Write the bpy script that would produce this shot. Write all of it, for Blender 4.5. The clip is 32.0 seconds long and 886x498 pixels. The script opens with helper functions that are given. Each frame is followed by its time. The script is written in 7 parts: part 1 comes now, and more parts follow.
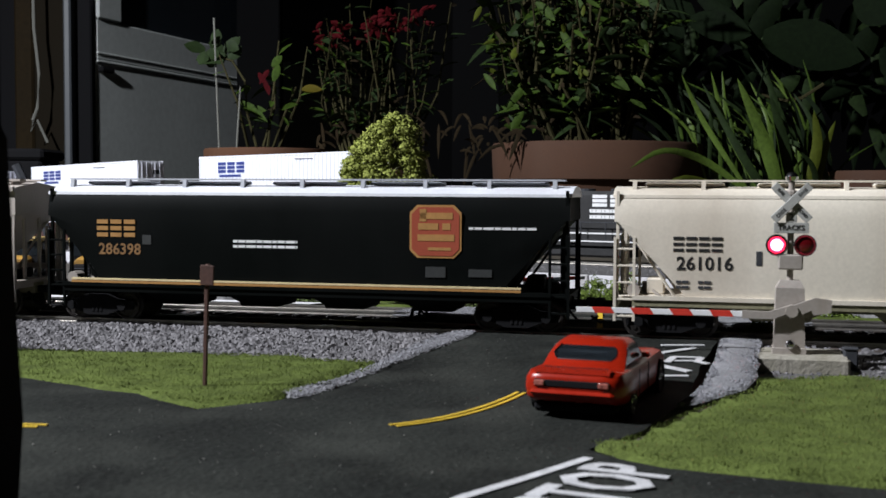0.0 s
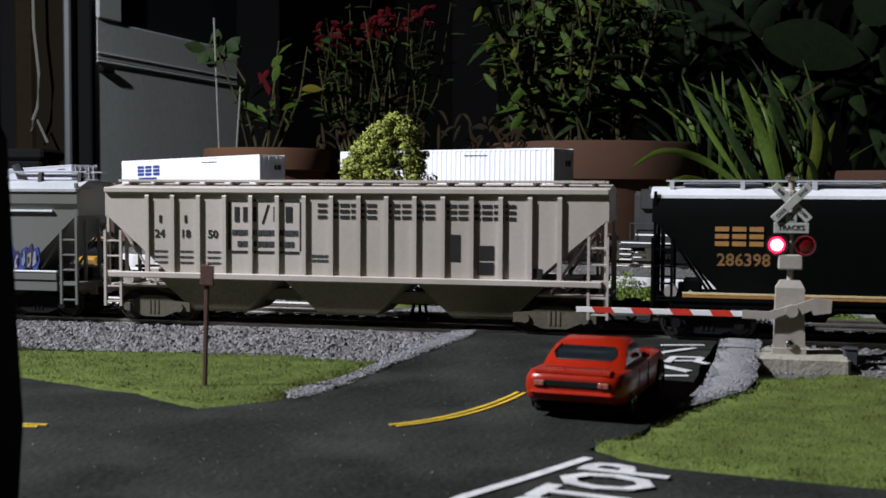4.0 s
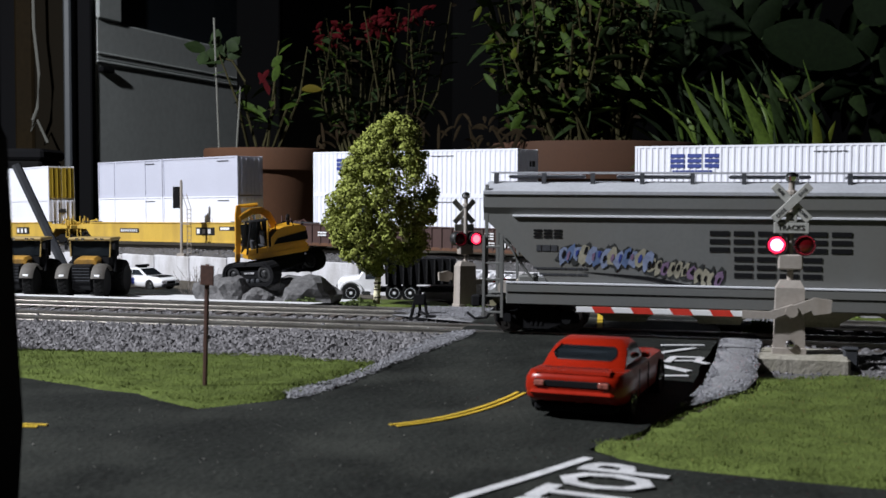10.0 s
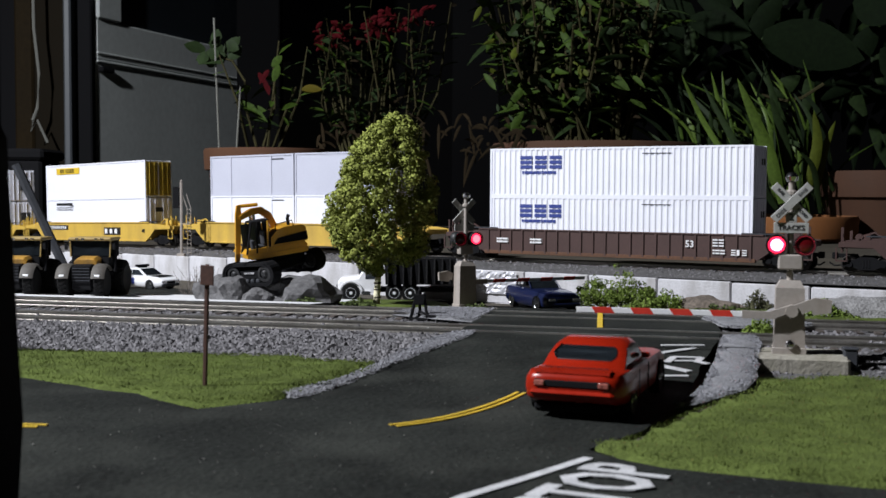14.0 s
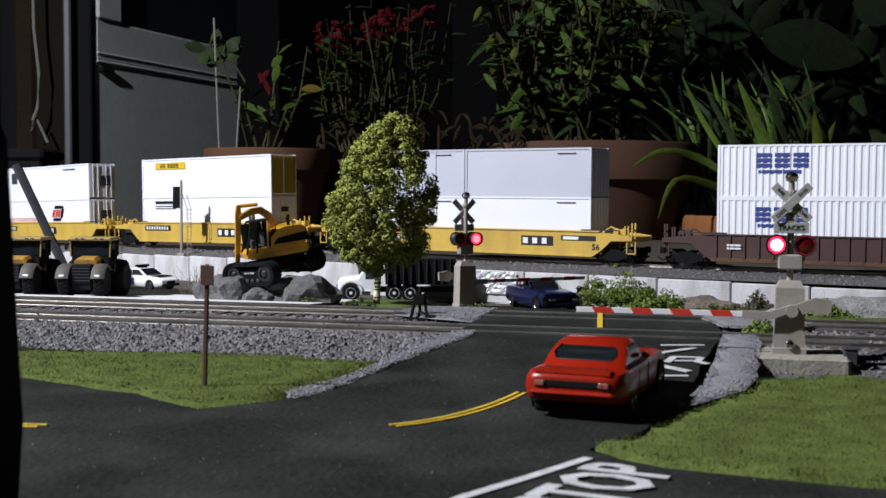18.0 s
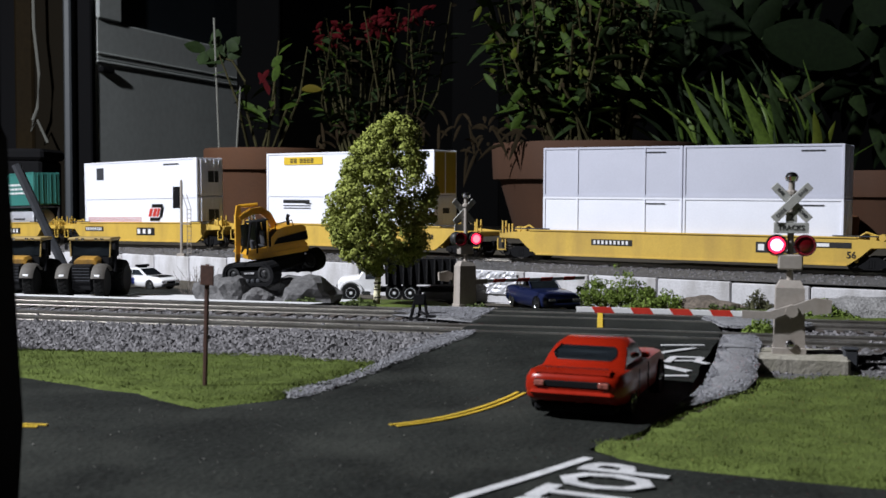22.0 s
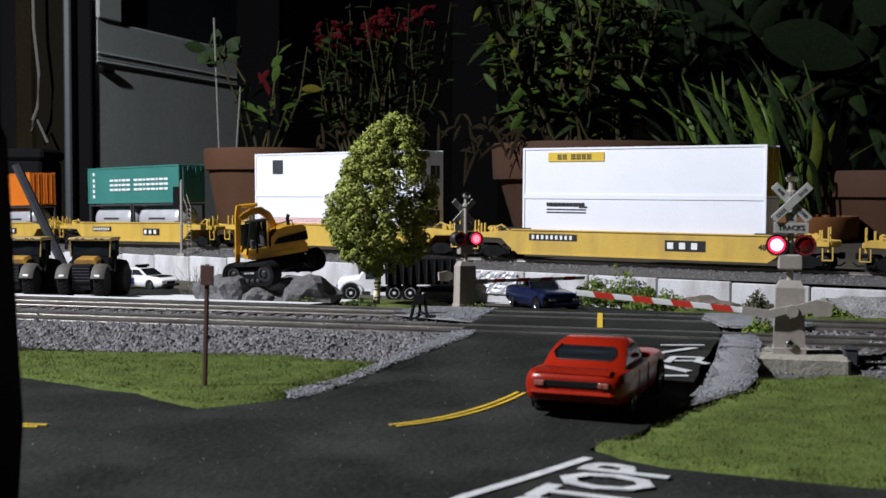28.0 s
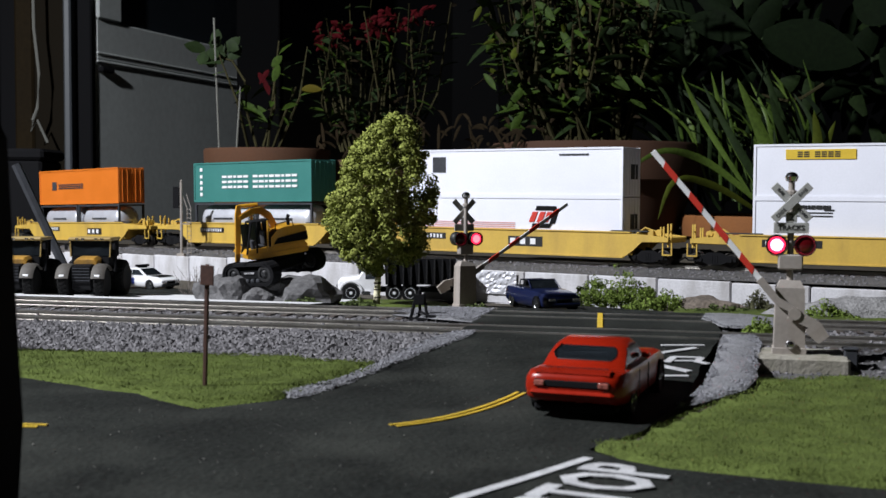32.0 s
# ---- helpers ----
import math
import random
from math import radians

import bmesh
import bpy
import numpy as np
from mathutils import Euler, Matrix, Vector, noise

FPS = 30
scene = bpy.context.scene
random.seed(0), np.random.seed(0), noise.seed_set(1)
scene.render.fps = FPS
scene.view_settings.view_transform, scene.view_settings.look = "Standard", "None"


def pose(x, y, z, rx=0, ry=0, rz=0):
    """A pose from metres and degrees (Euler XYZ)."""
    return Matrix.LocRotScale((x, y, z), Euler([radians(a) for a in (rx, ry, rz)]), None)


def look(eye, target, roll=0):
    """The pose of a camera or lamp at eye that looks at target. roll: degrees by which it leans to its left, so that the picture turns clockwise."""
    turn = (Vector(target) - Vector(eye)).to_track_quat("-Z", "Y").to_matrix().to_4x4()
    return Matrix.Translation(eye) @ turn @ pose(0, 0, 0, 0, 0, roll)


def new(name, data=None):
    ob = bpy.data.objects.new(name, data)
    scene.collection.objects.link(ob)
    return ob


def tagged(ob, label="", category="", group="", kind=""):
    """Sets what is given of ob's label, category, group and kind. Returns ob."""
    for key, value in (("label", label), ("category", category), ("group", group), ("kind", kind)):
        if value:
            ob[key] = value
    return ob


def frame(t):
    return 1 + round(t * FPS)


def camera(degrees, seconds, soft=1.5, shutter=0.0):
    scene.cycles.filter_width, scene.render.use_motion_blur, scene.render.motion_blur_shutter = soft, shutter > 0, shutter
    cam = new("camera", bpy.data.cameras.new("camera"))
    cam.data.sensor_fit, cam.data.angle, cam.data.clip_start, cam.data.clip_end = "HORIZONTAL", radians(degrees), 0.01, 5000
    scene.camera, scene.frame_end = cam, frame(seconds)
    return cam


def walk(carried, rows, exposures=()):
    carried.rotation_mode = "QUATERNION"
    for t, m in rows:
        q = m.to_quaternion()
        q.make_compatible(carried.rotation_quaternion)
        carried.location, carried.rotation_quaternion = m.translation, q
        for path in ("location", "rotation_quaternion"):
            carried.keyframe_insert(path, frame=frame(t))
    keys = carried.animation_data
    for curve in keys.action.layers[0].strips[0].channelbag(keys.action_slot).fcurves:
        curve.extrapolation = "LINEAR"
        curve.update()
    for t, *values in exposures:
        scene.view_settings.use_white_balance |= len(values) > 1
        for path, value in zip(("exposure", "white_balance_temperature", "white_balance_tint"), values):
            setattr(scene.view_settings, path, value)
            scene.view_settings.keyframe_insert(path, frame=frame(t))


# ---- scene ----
K = 0.001                      # the layout is planned in millimetres (scale 1:87)
cam = camera(41.86, 32.0, soft=1.5)
cam.data.dof.use_dof, cam.data.dof.focus_distance, cam.data.dof.aperture_fstop = True, 0.60, 58.0
EYE = (0.0, 0.0, 0.052)
AIM = (0.0, 1.0, 0.052 - 104 / 2050)
walk(cam, [(0.0, look(EYE, AIM, 0.29)), (32.0, look(EYE, AIM, 0.29))], exposures=[(0.0, 0.12), (3.5, 0.15), (9.0, 0.04), (14.0, 0.0), (32.0, 0.0)])

# ---- light: one shaded work lamp, up on the left, and the dim room ----
world = bpy.data.worlds.new("room_dusk")
scene.world = world
world.use_nodes = True
world.node_tree.nodes["Background"].inputs[0].default_value = (0.62, 0.72, 1.0, 1)
world.node_tree.nodes["Background"].inputs[1].default_value = 0.03
LAMP_AT = (-1.04, 0.155, 1.01)
lamp_data = bpy.data.lights.new("work_light", "SPOT")
lamp_data.energy, lamp_data.spot_size, lamp_data.spot_blend = 170, radians(150), 0.6
lamp_data.shadow_soft_size, lamp_data.color = 0.03, (0.935, 0.965, 1.03)
lamp = new("work_light", lamp_data)
lamp.matrix_world = look(LAMP_AT, (0.02, 0.62, 0.0))

# ---- helpers ----
def P(x, y, z, rx=0, ry=0, rz=0):
    return pose(x * K, y * K, z * K, rx, ry, rz)


class G:
    """A heap of faces in millimetres."""
    def __init__(self):
        self.v, self.f = [], []

    def add(self, vs, fs):
        n = len(self.v)
        self.v += [tuple(q) for q in vs]
        self.f += [tuple(i + n for i in q) for q in fs]
        return self

    def loft(self, rings, caps=True, closed=True):
        n, vs, fs = len(rings[0]), [q for r in rings for q in r], []
        for k in range(len(rings) - 1):
            for i in range(n if closed else n - 1):
                j = (i + 1) % n
                fs.append((k * n + i, k * n + j, (k + 1) * n + j, (k + 1) * n + i))
        if caps:
            fs.append(tuple(range(n))[::-1])
            fs.append(tuple((len(rings) - 1) * n + i for i in range(n)))
        return self.add(vs, fs)

    def box(self, x0, y0, z0, x1, y1, z1, c=0.0, m=None):
        if c <= 0:
            rings = [[(x0, y0, z), (x1, y0, z), (x1, y1, z), (x0, y1, z)] for z in (z0, z1)]
        else:
            rings = []
            for z, e in ((z0, c), (z0 + c, 0), (z1 - c, 0), (z1, c)):
                rings.append([(x0 + c + e * .4, y0 + e, z), (x1 - c - e * .4, y0 + e, z), (x1 - e, y0 + c + e * .4, z), (x1 - e, y1 - c - e * .4, z),
                              (x1 - c - e * .4, y1 - e, z), (x0 + c + e * .4, y1 - e, z), (x0 + e, y1 - c - e * .4, z), (x0 + e, y0 + c + e * .4, z)])
        if m is not None:
            rings = [[tuple(m @ Vector(q)) for q in r] for r in rings]
        return self.loft(rings)

    def cyl(self, a, b, r, n=10, r2=None):
        a, b = Vector(a), Vector(b)
        q = (b - a).to_track_quat("Z", "Y")
        rings = []
        for o, rr in ((a, r), (b, r if r2 is None else r2)):
            rings.append([tuple(o + q @ Vector((rr * math.cos(2 * math.pi * i / n), rr * math.sin(2 * math.pi * i / n), 0))) for i in range(n)])
        return self.loft(rings)

    def tube(self, pts, r, n=6, taper=None):
        pts = [Vector(q) for q in pts]
        rings = []
        for i, o in enumerate(pts):
            d = pts[min(i + 1, len(pts) - 1)] - pts[max(i - 1, 0)]
            q = d.to_track_quat("Z", "Y")
            rr = r if taper is None else r + (taper - r) * i / max(1, len(pts) - 1)
            rings.append([tuple(o + q @ Vector((rr * math.cos(2 * math.pi * k / n), rr * math.sin(2 * math.pi * k / n), 0))) for k in range(n)])
        return self.loft(rings)

    def prism(self, poly, a, b, axis="y"):
        """poly in the two other axes, pushed from a to b along axis."""
        put = {"x": lambda p, t: (t, p[0], p[1]), "y": lambda p, t: (p[0], t, p[1]), "z": lambda p, t: (p[0], p[1], t)}[axis]
        return self.loft([[put(p, a) for p in poly], [put(p, b) for p in poly]])

    def lathe(self, prof, c=(0, 0, 0), n=16, axis="z", caps=True):
        rings = []
        for r, h in prof:
            ring = []
            for i in range(n):
                u, w = r * math.cos(2 * math.pi * i / n), r * math.sin(2 * math.pi * i / n)
                q = {"z": (u, w, h), "y": (u, h, w), "x": (h, u, w)}[axis]
                ring.append((c[0] + q[0], c[1] + q[1], c[2] + q[2]))
            rings.append(ring)
        return self.loft(rings, caps)

    def move(self, m):
        self.v = [tuple(m @ Vector(q)) for q in self.v]
        return self


def mesh_of(name, g, mat, smooth=False):
    me = bpy.data.meshes.new(name)
    me.from_pydata([(x * K, y * K, z * K) for x, y, z in g.v], [], g.f)
    bm = bmesh.new()
    bm.from_mesh(me)
    bmesh.ops.recalc_face_normals(bm, faces=bm.faces)
    bm.to_mesh(me)
    bm.free()
    if smooth:
        me.polygons.foreach_set("use_smooth", [True] * len(me.polygons))
        me.set_sharp_from_angle(angle=radians(40))
    me.materials.append(mat)
    return me


def part(name, g, mat, parent=None, label="", smooth=False, at=None):
    ob = new(name, mesh_of(name, g, mat, smooth))
    if parent is not None:
        ob.parent = parent
    if at is not None:
        ob.matrix_basis = at
    return tagged(ob, label)


def thing(name, m, label, category, group="", kind=""):
    ob = new(name)
    ob.empty_display_size = 0.01
    ob.matrix_basis = m
    return tagged(ob, label, category, group, kind)


def solid(name, g, mat, label, category, group="", kind="", smooth=False, m=None):
    ob = new(name, mesh_of(name, g, mat, smooth))
    if m is not None:
        ob.matrix_basis = m
    return tagged(ob, label, category, group, kind)


def bars(words, h, y, x0, z, stem=0.62, dash=1.0, width=0.62):
    """Writing that is not spelt out, as plain bars of its size on the side plane y: I a slab, U two uprights, N a narrow and any other sign a broad stack of three."""
    g, x = G(), x0
    w = h * width
    for ch in words:
        a, b, t = w * 0.88, z + h * dash, min(h * 0.24, w * 0.3) * (0.6 + 0.8 * stem)
        if ch == "I":
            g.box(x, y - 0.12, z, x + a * 0.62, y + 0.1, b)
        elif ch == "U":
            g.box(x, y - 0.12, z, x + t * 1.2, y + 0.1, b).box(x + a - t * 1.2, y - 0.12, z, x + a, y + 0.1, b)
        elif ch != " ":
            for k in range(3):
                q = z + (b - z - t) * k / 2
                g.box(x, y - 0.12, q, x + a * (0.6 if ch == "N" else 1), y + 0.1, q + t)
        x += {" ": 0.7, "N": 0.76}.get(ch, 1.08) * w
    return g


def text(words, size, mat_thickness=0.12):
    """Built-in font lettering as faces in millimetres, standing in the xz plane and facing -y, centred."""
    cu = bpy.data.curves.new("lettering", "FONT")
    cu.body, cu.size, cu.extrude, cu.align_x, cu.align_y, cu.offset = words, size, mat_thickness, "CENTER", "CENTER", size * 0.018
    cu.resolution_u = 2
    ob = bpy.data.objects.new("lettering", cu)
    me = bpy.data.meshes.new_from_object(ob)
    g = G()
    g.add([(q.co.x, -q.co.z, q.co.y) for q in me.vertices], [tuple(p.vertices) for p in me.polygons])
    bpy.data.objects.remove(ob)
    bpy.data.curves.remove(cu)
    bpy.data.meshes.remove(me)
    return g


# ---- materials ----
def paint(name, col, rough=0.5, metal=0.0, var=0.12, scale=60.0, bump=0.0, dirt=None, dirt_amount=0.0, emit=None, power=0.0, coat=0.0, fine=900.0, rnd=0.0, spec=0.5, island=0.0):
    """A surface with two scales of variation: broad stains and fine grain."""
    m = bpy.data.materials.new(name)
    m.use_nodes = True
    nt = m.node_tree
    bs = nt.nodes["Principled BSDF"]
    bs.inputs["Roughness"].default_value, bs.inputs["Metallic"].default_value = rough, metal
    bs.inputs["Coat Weight"].default_value, bs.inputs["Specular IOR Level"].default_value = coat, spec
    tc = nt.nodes.new("ShaderNodeTexCoord")
    n1 = nt.nodes.new("ShaderNodeTexNoise")
    n1.inputs["Scale"].default_value, n1.inputs["Detail"].default_value = scale, 5
    n2 = nt.nodes.new("ShaderNodeTexNoise")
    n2.inputs["Scale"].default_value, n2.inputs["Detail"].default_value = fine, 3
    nt.links.new(tc.outputs["Object"], n1.inputs["Vector"])
    nt.links.new(tc.outputs["Object"], n2.inputs["Vector"])
    ramp = nt.nodes.new("ShaderNodeValToRGB")
    lo, hi = ramp.color_ramp.elements
    lo.position, hi.position = 0.3, 0.7
    lo.color = (*[c * (1 - var) for c in col], 1)
    hi.color = (*[min(1, c * (1 + var)) for c in col], 1)
    mixv = nt.nodes.new("ShaderNodeMath")
    mixv.operation = "MULTIPLY_ADD"
    mixv.inputs[1].default_value = 0.5
    nt.links.new(n2.outputs["Fac"], mixv.inputs[0])
    half = nt.nodes.new("ShaderNodeMath")
    half.operation = "MULTIPLY"
    half.inputs[1].default_value = 0.5
    nt.links.new(n1.outputs["Fac"], half.inputs[0])
    nt.links.new(half.outputs[0], mixv.inputs[2])
    last = mixv
    if rnd or island:
        rnd = rnd or island
        oi = nt.nodes.new("ShaderNodeObjectInfo" if not island else "ShaderNodeNewGeometry")
        ad = nt.nodes.new("ShaderNodeMath")
        ad.operation = "MULTIPLY_ADD"
        ad.inputs[1].default_value = rnd
        nt.links.new(oi.outputs["Random Per Island" if island else "Random"], ad.inputs[0])
        nt.links.new(last.outputs[0], ad.inputs[2])
        sb = nt.nodes.new("ShaderNodeMath")
        sb.operation = "SUBTRACT"
        sb.inputs[1].default_value = rnd * 0.5
        nt.links.new(ad.outputs[0], sb.inputs[0])
        last = sb
    nt.links.new(last.outputs[0], ramp.inputs[0])
    out = ramp.outputs[0]
    if dirt is not None:
        n3 = nt.nodes.new("ShaderNodeTexNoise")
        n3.inputs["Scale"].default_value, n3.inputs["Detail"].default_value = scale * 0.7, 8
        mp = nt.nodes.new("ShaderNodeMapping")
        mp.inputs["Scale"].default_value = (1.6, 1.6, 0.35)
        nt.links.new(tc.outputs["Object"], mp.inputs[0])
        nt.links.new(mp.outputs[0], n3.inputs["Vector"])
        r3 = nt.nodes.new("ShaderNodeValToRGB")
        r3.color_ramp.elements[0].position, r3.color_ramp.elements[1].position = 0.45, 0.75
        r3.color_ramp.elements[1].color = (dirt_amount, dirt_amount, dirt_amount, 1)
        nt.links.new(n3.outputs["Fac"], r3.inputs[0])
        mx = nt.nodes.new("ShaderNodeMix")
        mx.data_type = "RGBA"
        mx.inputs["B"].default_value = (*dirt, 1)
        nt.links.new(r3.outputs[0], mx.inputs["Factor"])
        nt.links.new(out, mx.inputs["A"])
        out = mx.outputs["Result"]
    nt.links.new(out, bs.inputs["Base Color"])
    rr = nt.nodes.new("ShaderNodeMapRange")
    rr.inputs["To Min"].default_value, rr.inputs["To Max"].default_value = max(0.03, rough - 0.12), min(1, rough + 0.12)
    nt.links.new(n1.outputs["Fac"], rr.inputs["Value"])
    nt.links.new(rr.outputs[0], bs.inputs["Roughness"])
    if bump:
        bp = nt.nodes.new("ShaderNodeBump")
        bp.inputs["Strength"].default_value, bp.inputs["Distance"].default_value = bump, 0.0006
        nt.links.new(n2.outputs["Fac"], bp.inputs["Height"])
        nt.links.new(bp.outputs[0], bs.inputs["Normal"])
    if emit:
        bs.inputs["Emission Color"].default_value = (*emit, 1)
        bs.inputs["Emission Strength"].default_value = power
    return m


ASPHALT = paint("asphalt", (0.0125, 0.0138, 0.0122), 0.92, var=0.8, scale=26, bump=0.9, fine=620, dirt=(0.036, 0.038, 0.033), dirt_amount=0.85, spec=0.12)
GRASS = paint("turf", (0.080, 0.105, 0.026), 0.95, spec=0.1, var=0.6, scale=95, bump=0.9, fine=1500)
GRASS_BLADE = paint("turf_fibre", (0.094, 0.120, 0.030), 0.9, spec=0.1, var=0.6, scale=110, fine=2000)
BALLAST = paint("ballast_bed", (0.085, 0.082, 0.082), 0.95, var=0.5, scale=150, bump=1.0, fine=1300)
STONE = paint("ballast_stone", (0.138, 0.132, 0.138), 0.95, var=0.4, island=0.35, scale=500, fine=2500)
GRAVELSTONE = paint("gravel_stone", (0.19, 0.19, 0.205), 0.9, var=0.35, island=0.4, scale=500, fine=2500)
GRIT = paint("road_grit", (0.09, 0.088, 0.08), 0.9, var=0.5, island=0.6, scale=300, fine=2000)
GRAVEL = paint("pale_gravel", (0.19, 0.19, 0.20), 0.95, var=0.4, scale=180, bump=1.0, fine=1500)
SOIL = paint("bare_soil", (0.06, 0.05, 0.035), 0.95, var=0.5, scale=40, bump=0.8)
TIE = paint("tie_wood", (0.045, 0.035, 0.03), 0.85, var=0.4, scale=300, bump=0.4, rnd=0.5)
RAIL = paint("nickel_rail", (0.42, 0.40, 0.37), 0.42, 0.95, var=0.2, scale=90)
CONCRETE = paint("concrete", (0.58, 0.575, 0.60), 0.85, var=0.16, scale=70, bump=0.5, dirt=(0.22, 0.2, 0.18), dirt_amount=0.7)
ROADWHITE = paint("road_white", (0.46, 0.46, 0.47), 0.8, var=0.35, scale=200, fine=1500)
ROADYELLOW = paint("road_yellow", (0.60, 0.40, 0.03), 0.7, var=0.25, scale=200, fine=1500)
SILVER = paint("silver_paint", (0.33, 0.295, 0.265), 0.6, 0.1, var=0.14, scale=150, dirt=(0.22, 0.18, 0.14), dirt_amount=0.45)
# Sign white, stained, and greyed in its colour for grazing lamp light.
SIGNGREY = paint("stained_shaded_sign_white", (0.36, 0.36, 0.34), 0.6, var=0.15, scale=180, dirt=(0.2, 0.19, 0.17), dirt_amount=0.4)
BASEBLOCK = paint("soiled_concrete", (0.29, 0.27, 0.225), 0.9, var=0.22, scale=120, bump=0.5, dirt=(0.11, 0.105, 0.06), dirt_amount=0.7)
WHITE = paint("white_paint", (0.75, 0.75, 0.76), 0.5, var=0.05, scale=80)
BLACK = paint("black_paint", (0.012, 0.012, 0.013), 0.5, var=0.3, scale=120)
SOFTBLACK = paint("matt_black", (0.008, 0.008, 0.009), 0.9, var=0.2, spec=0.12)
DARKGREY = paint("dark_grey", (0.038, 0.040, 0.046), 0.7, var=0.3, scale=100, spec=0.25)
RED = paint("signal_red", (0.55, 0.035, 0.02), 0.5, var=0.1, scale=150)
LENS_DARK = paint("dark_red_lens", (0.10, 0.004, 0.006), 0.15, var=0.1, coat=0.6)
LENS_LIT = paint("lit_red_lens", (0.6, 0.02, 0.03), 0.3, emit=(1.0, 0.07, 0.11), power=26)
LENS_RIM = paint("lit_red_lens_rim", (0.6, 0.01, 0.03), 0.3, emit=(1.0, 0.02, 0.07), power=2.6)
LENS_FAR = paint("far_lit_red_lens", (0.6, 0.02, 0.03), 0.3, emit=(1.0, 0.10, 0.13), power=4.0)
CARRED = paint("red_enamel", (0.27, 0.0125, 0.0035), 0.3, var=0.14, scale=60, coat=0.15, spec=0.3)
BLUE = paint("dark_blue_enamel", (0.006, 0.010, 0.040), 0.3, var=0.15, scale=60, coat=0.3)
GLASS = paint("tinted_glass", (0.02, 0.025, 0.03), 0.08, var=0.1, coat=0.5)
TYRE = paint("rubber", (0.010, 0.010, 0.010), 0.85, var=0.2, scale=200, spec=0.12)
CHROME = paint("chrome", (0.7, 0.7, 0.72), 0.18, 1.0, var=0.05)
TAIL = paint("pale_tail_lens", (0.28, 0.09, 0.07), 0.25, var=0.15, scale=400)
YELLOW = paint("machine_yellow", (0.64, 0.32, 0.022), 0.36, coat=0.3, var=0.12, scale=70, dirt=(0.2, 0.12, 0.03), dirt_amount=0.35)
CARYELLOW = paint("well_car_yellow", (0.55, 0.36, 0.062), 0.55, var=0.1, scale=60, dirt=(0.24, 0.15, 0.05), dirt_amount=0.5)
BROWN = paint("well_car_brown", (0.052, 0.024, 0.020), 0.6, var=0.25, scale=60)
RUSTBROWN = paint("rusty_sill", (0.095, 0.040, 0.018), 0.7, var=0.35, scale=60)
ROCK = paint("grey_rock", (0.105, 0.102, 0.104), 0.9, var=0.6, scale=45, bump=1.0, fine=500)
BANK = paint("earthy_bank", (0.13, 0.105, 0.085), 0.95, var=0.6, scale=90, bump=1.0, fine=700)
SCREE = paint("stony_bank", (0.24, 0.235, 0.235), 0.95, var=0.6, scale=160, bump=1.0, fine=900)
TREELEAF = paint("tree_foam", (0.235, 0.262, 0.066), 0.95, spec=0.04, var=0.3, island=0.35, scale=90, fine=500)
TRUNK = paint("pale_trunk", (0.70, 0.66, 0.46), 0.9, var=0.4, scale=250, bump=0.7)
BUSH = paint("bush_foam", (0.145, 0.20, 0.045), 0.95, spec=0.05, island=0.45, var=0.4, scale=120, fine=600)
RUST = paint("rusty_post", (0.075, 0.032, 0.022), 0.8, var=0.35, scale=200)
CSTEEL = paint("white_container", (0.75, 0.76, 0.83), 0.5, var=0.04, scale=50)
CGREY = paint("pale_grey_container", (0.47, 0.48, 0.56), 0.5, var=0.05, scale=50)
CTEAL = paint("teal_container", (0.035, 0.17, 0.15), 0.5, var=0.1, scale=50)
CORANGE = paint("orange_container", (0.60, 0.15, 0.012), 0.5, var=0.1, scale=50)
LOGOBLUE = paint("logo_blue", (0.025, 0.045, 0.22), 0.5, var=0.1)
LOGOYELLOW = paint("logo_yellow", (0.62, 0.42, 0.03), 0.5, var=0.1)
HOPDARK = paint("dark_green_hopper", (0.0022, 0.0030, 0.0028), 0.5, var=0.25, scale=30, dirt=(0.010, 0.010, 0.010), dirt_amount=0.25, spec=0.05)
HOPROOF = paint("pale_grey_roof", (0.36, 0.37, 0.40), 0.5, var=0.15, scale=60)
HOPBEIGE = paint("beige_hopper", (0.68, 0.625, 0.53), 0.5, var=0.1, scale=30, dirt=(0.22, 0.15, 0.09), dirt_amount=0.45)
HOPTAN = paint("grey_tan_hopper", (0.44, 0.395, 0.36), 0.6, var=0.08, scale=30, dirt=(0.2, 0.16, 0.12), dirt_amount=0.4)
# Olive tone, darker than the bodies, for outlets and sills below.
HOPOLIVE = paint("olive_underside", (0.21, 0.195, 0.12), 0.75, var=0.3, scale=40)
DARKOLIVE = paint("dark_olive_truck_paint", (0.085, 0.078, 0.052), 0.8, var=0.35, scale=90)
# Tractor fender grey and hood yellow, both darkened to hold the shade.
FENDER = paint("shaded_grey_fender", (0.065, 0.058, 0.05), 0.7, var=0.25, scale=120)
SHADEYELLOW = paint("shaded_yellow", (0.32, 0.165, 0.016), 0.6, var=0.3, scale=120, dirt=(0.05, 0.035, 0.02), dirt_amount=0.7)
ROOFCREAM = paint("cream_cab_roof", (0.30, 0.21, 0.07), 0.55, var=0.15, scale=90)
FOIL = paint("crumpled_pale_sheet", (0.62, 0.62, 0.66), 0.35, 0.35, var=0.12, scale=90)
DRYTWIG = paint("dry_twig", (0.15, 0.13, 0.115), 0.9, var=0.3, scale=200)
BARK = paint("dark_bark_band", (0.06, 0.05, 0.035), 0.9, var=0.3, scale=250)
HOPGREY = paint("grey_hopper", (0.126, 0.130, 0.128), 0.55, var=0.08, scale=30, dirt=(0.12, 0.11, 0.09), dirt_amount=0.5)
GOLD = paint("gold_lettering", (0.36, 0.18, 0.05), 0.6, var=0.15, scale=300)
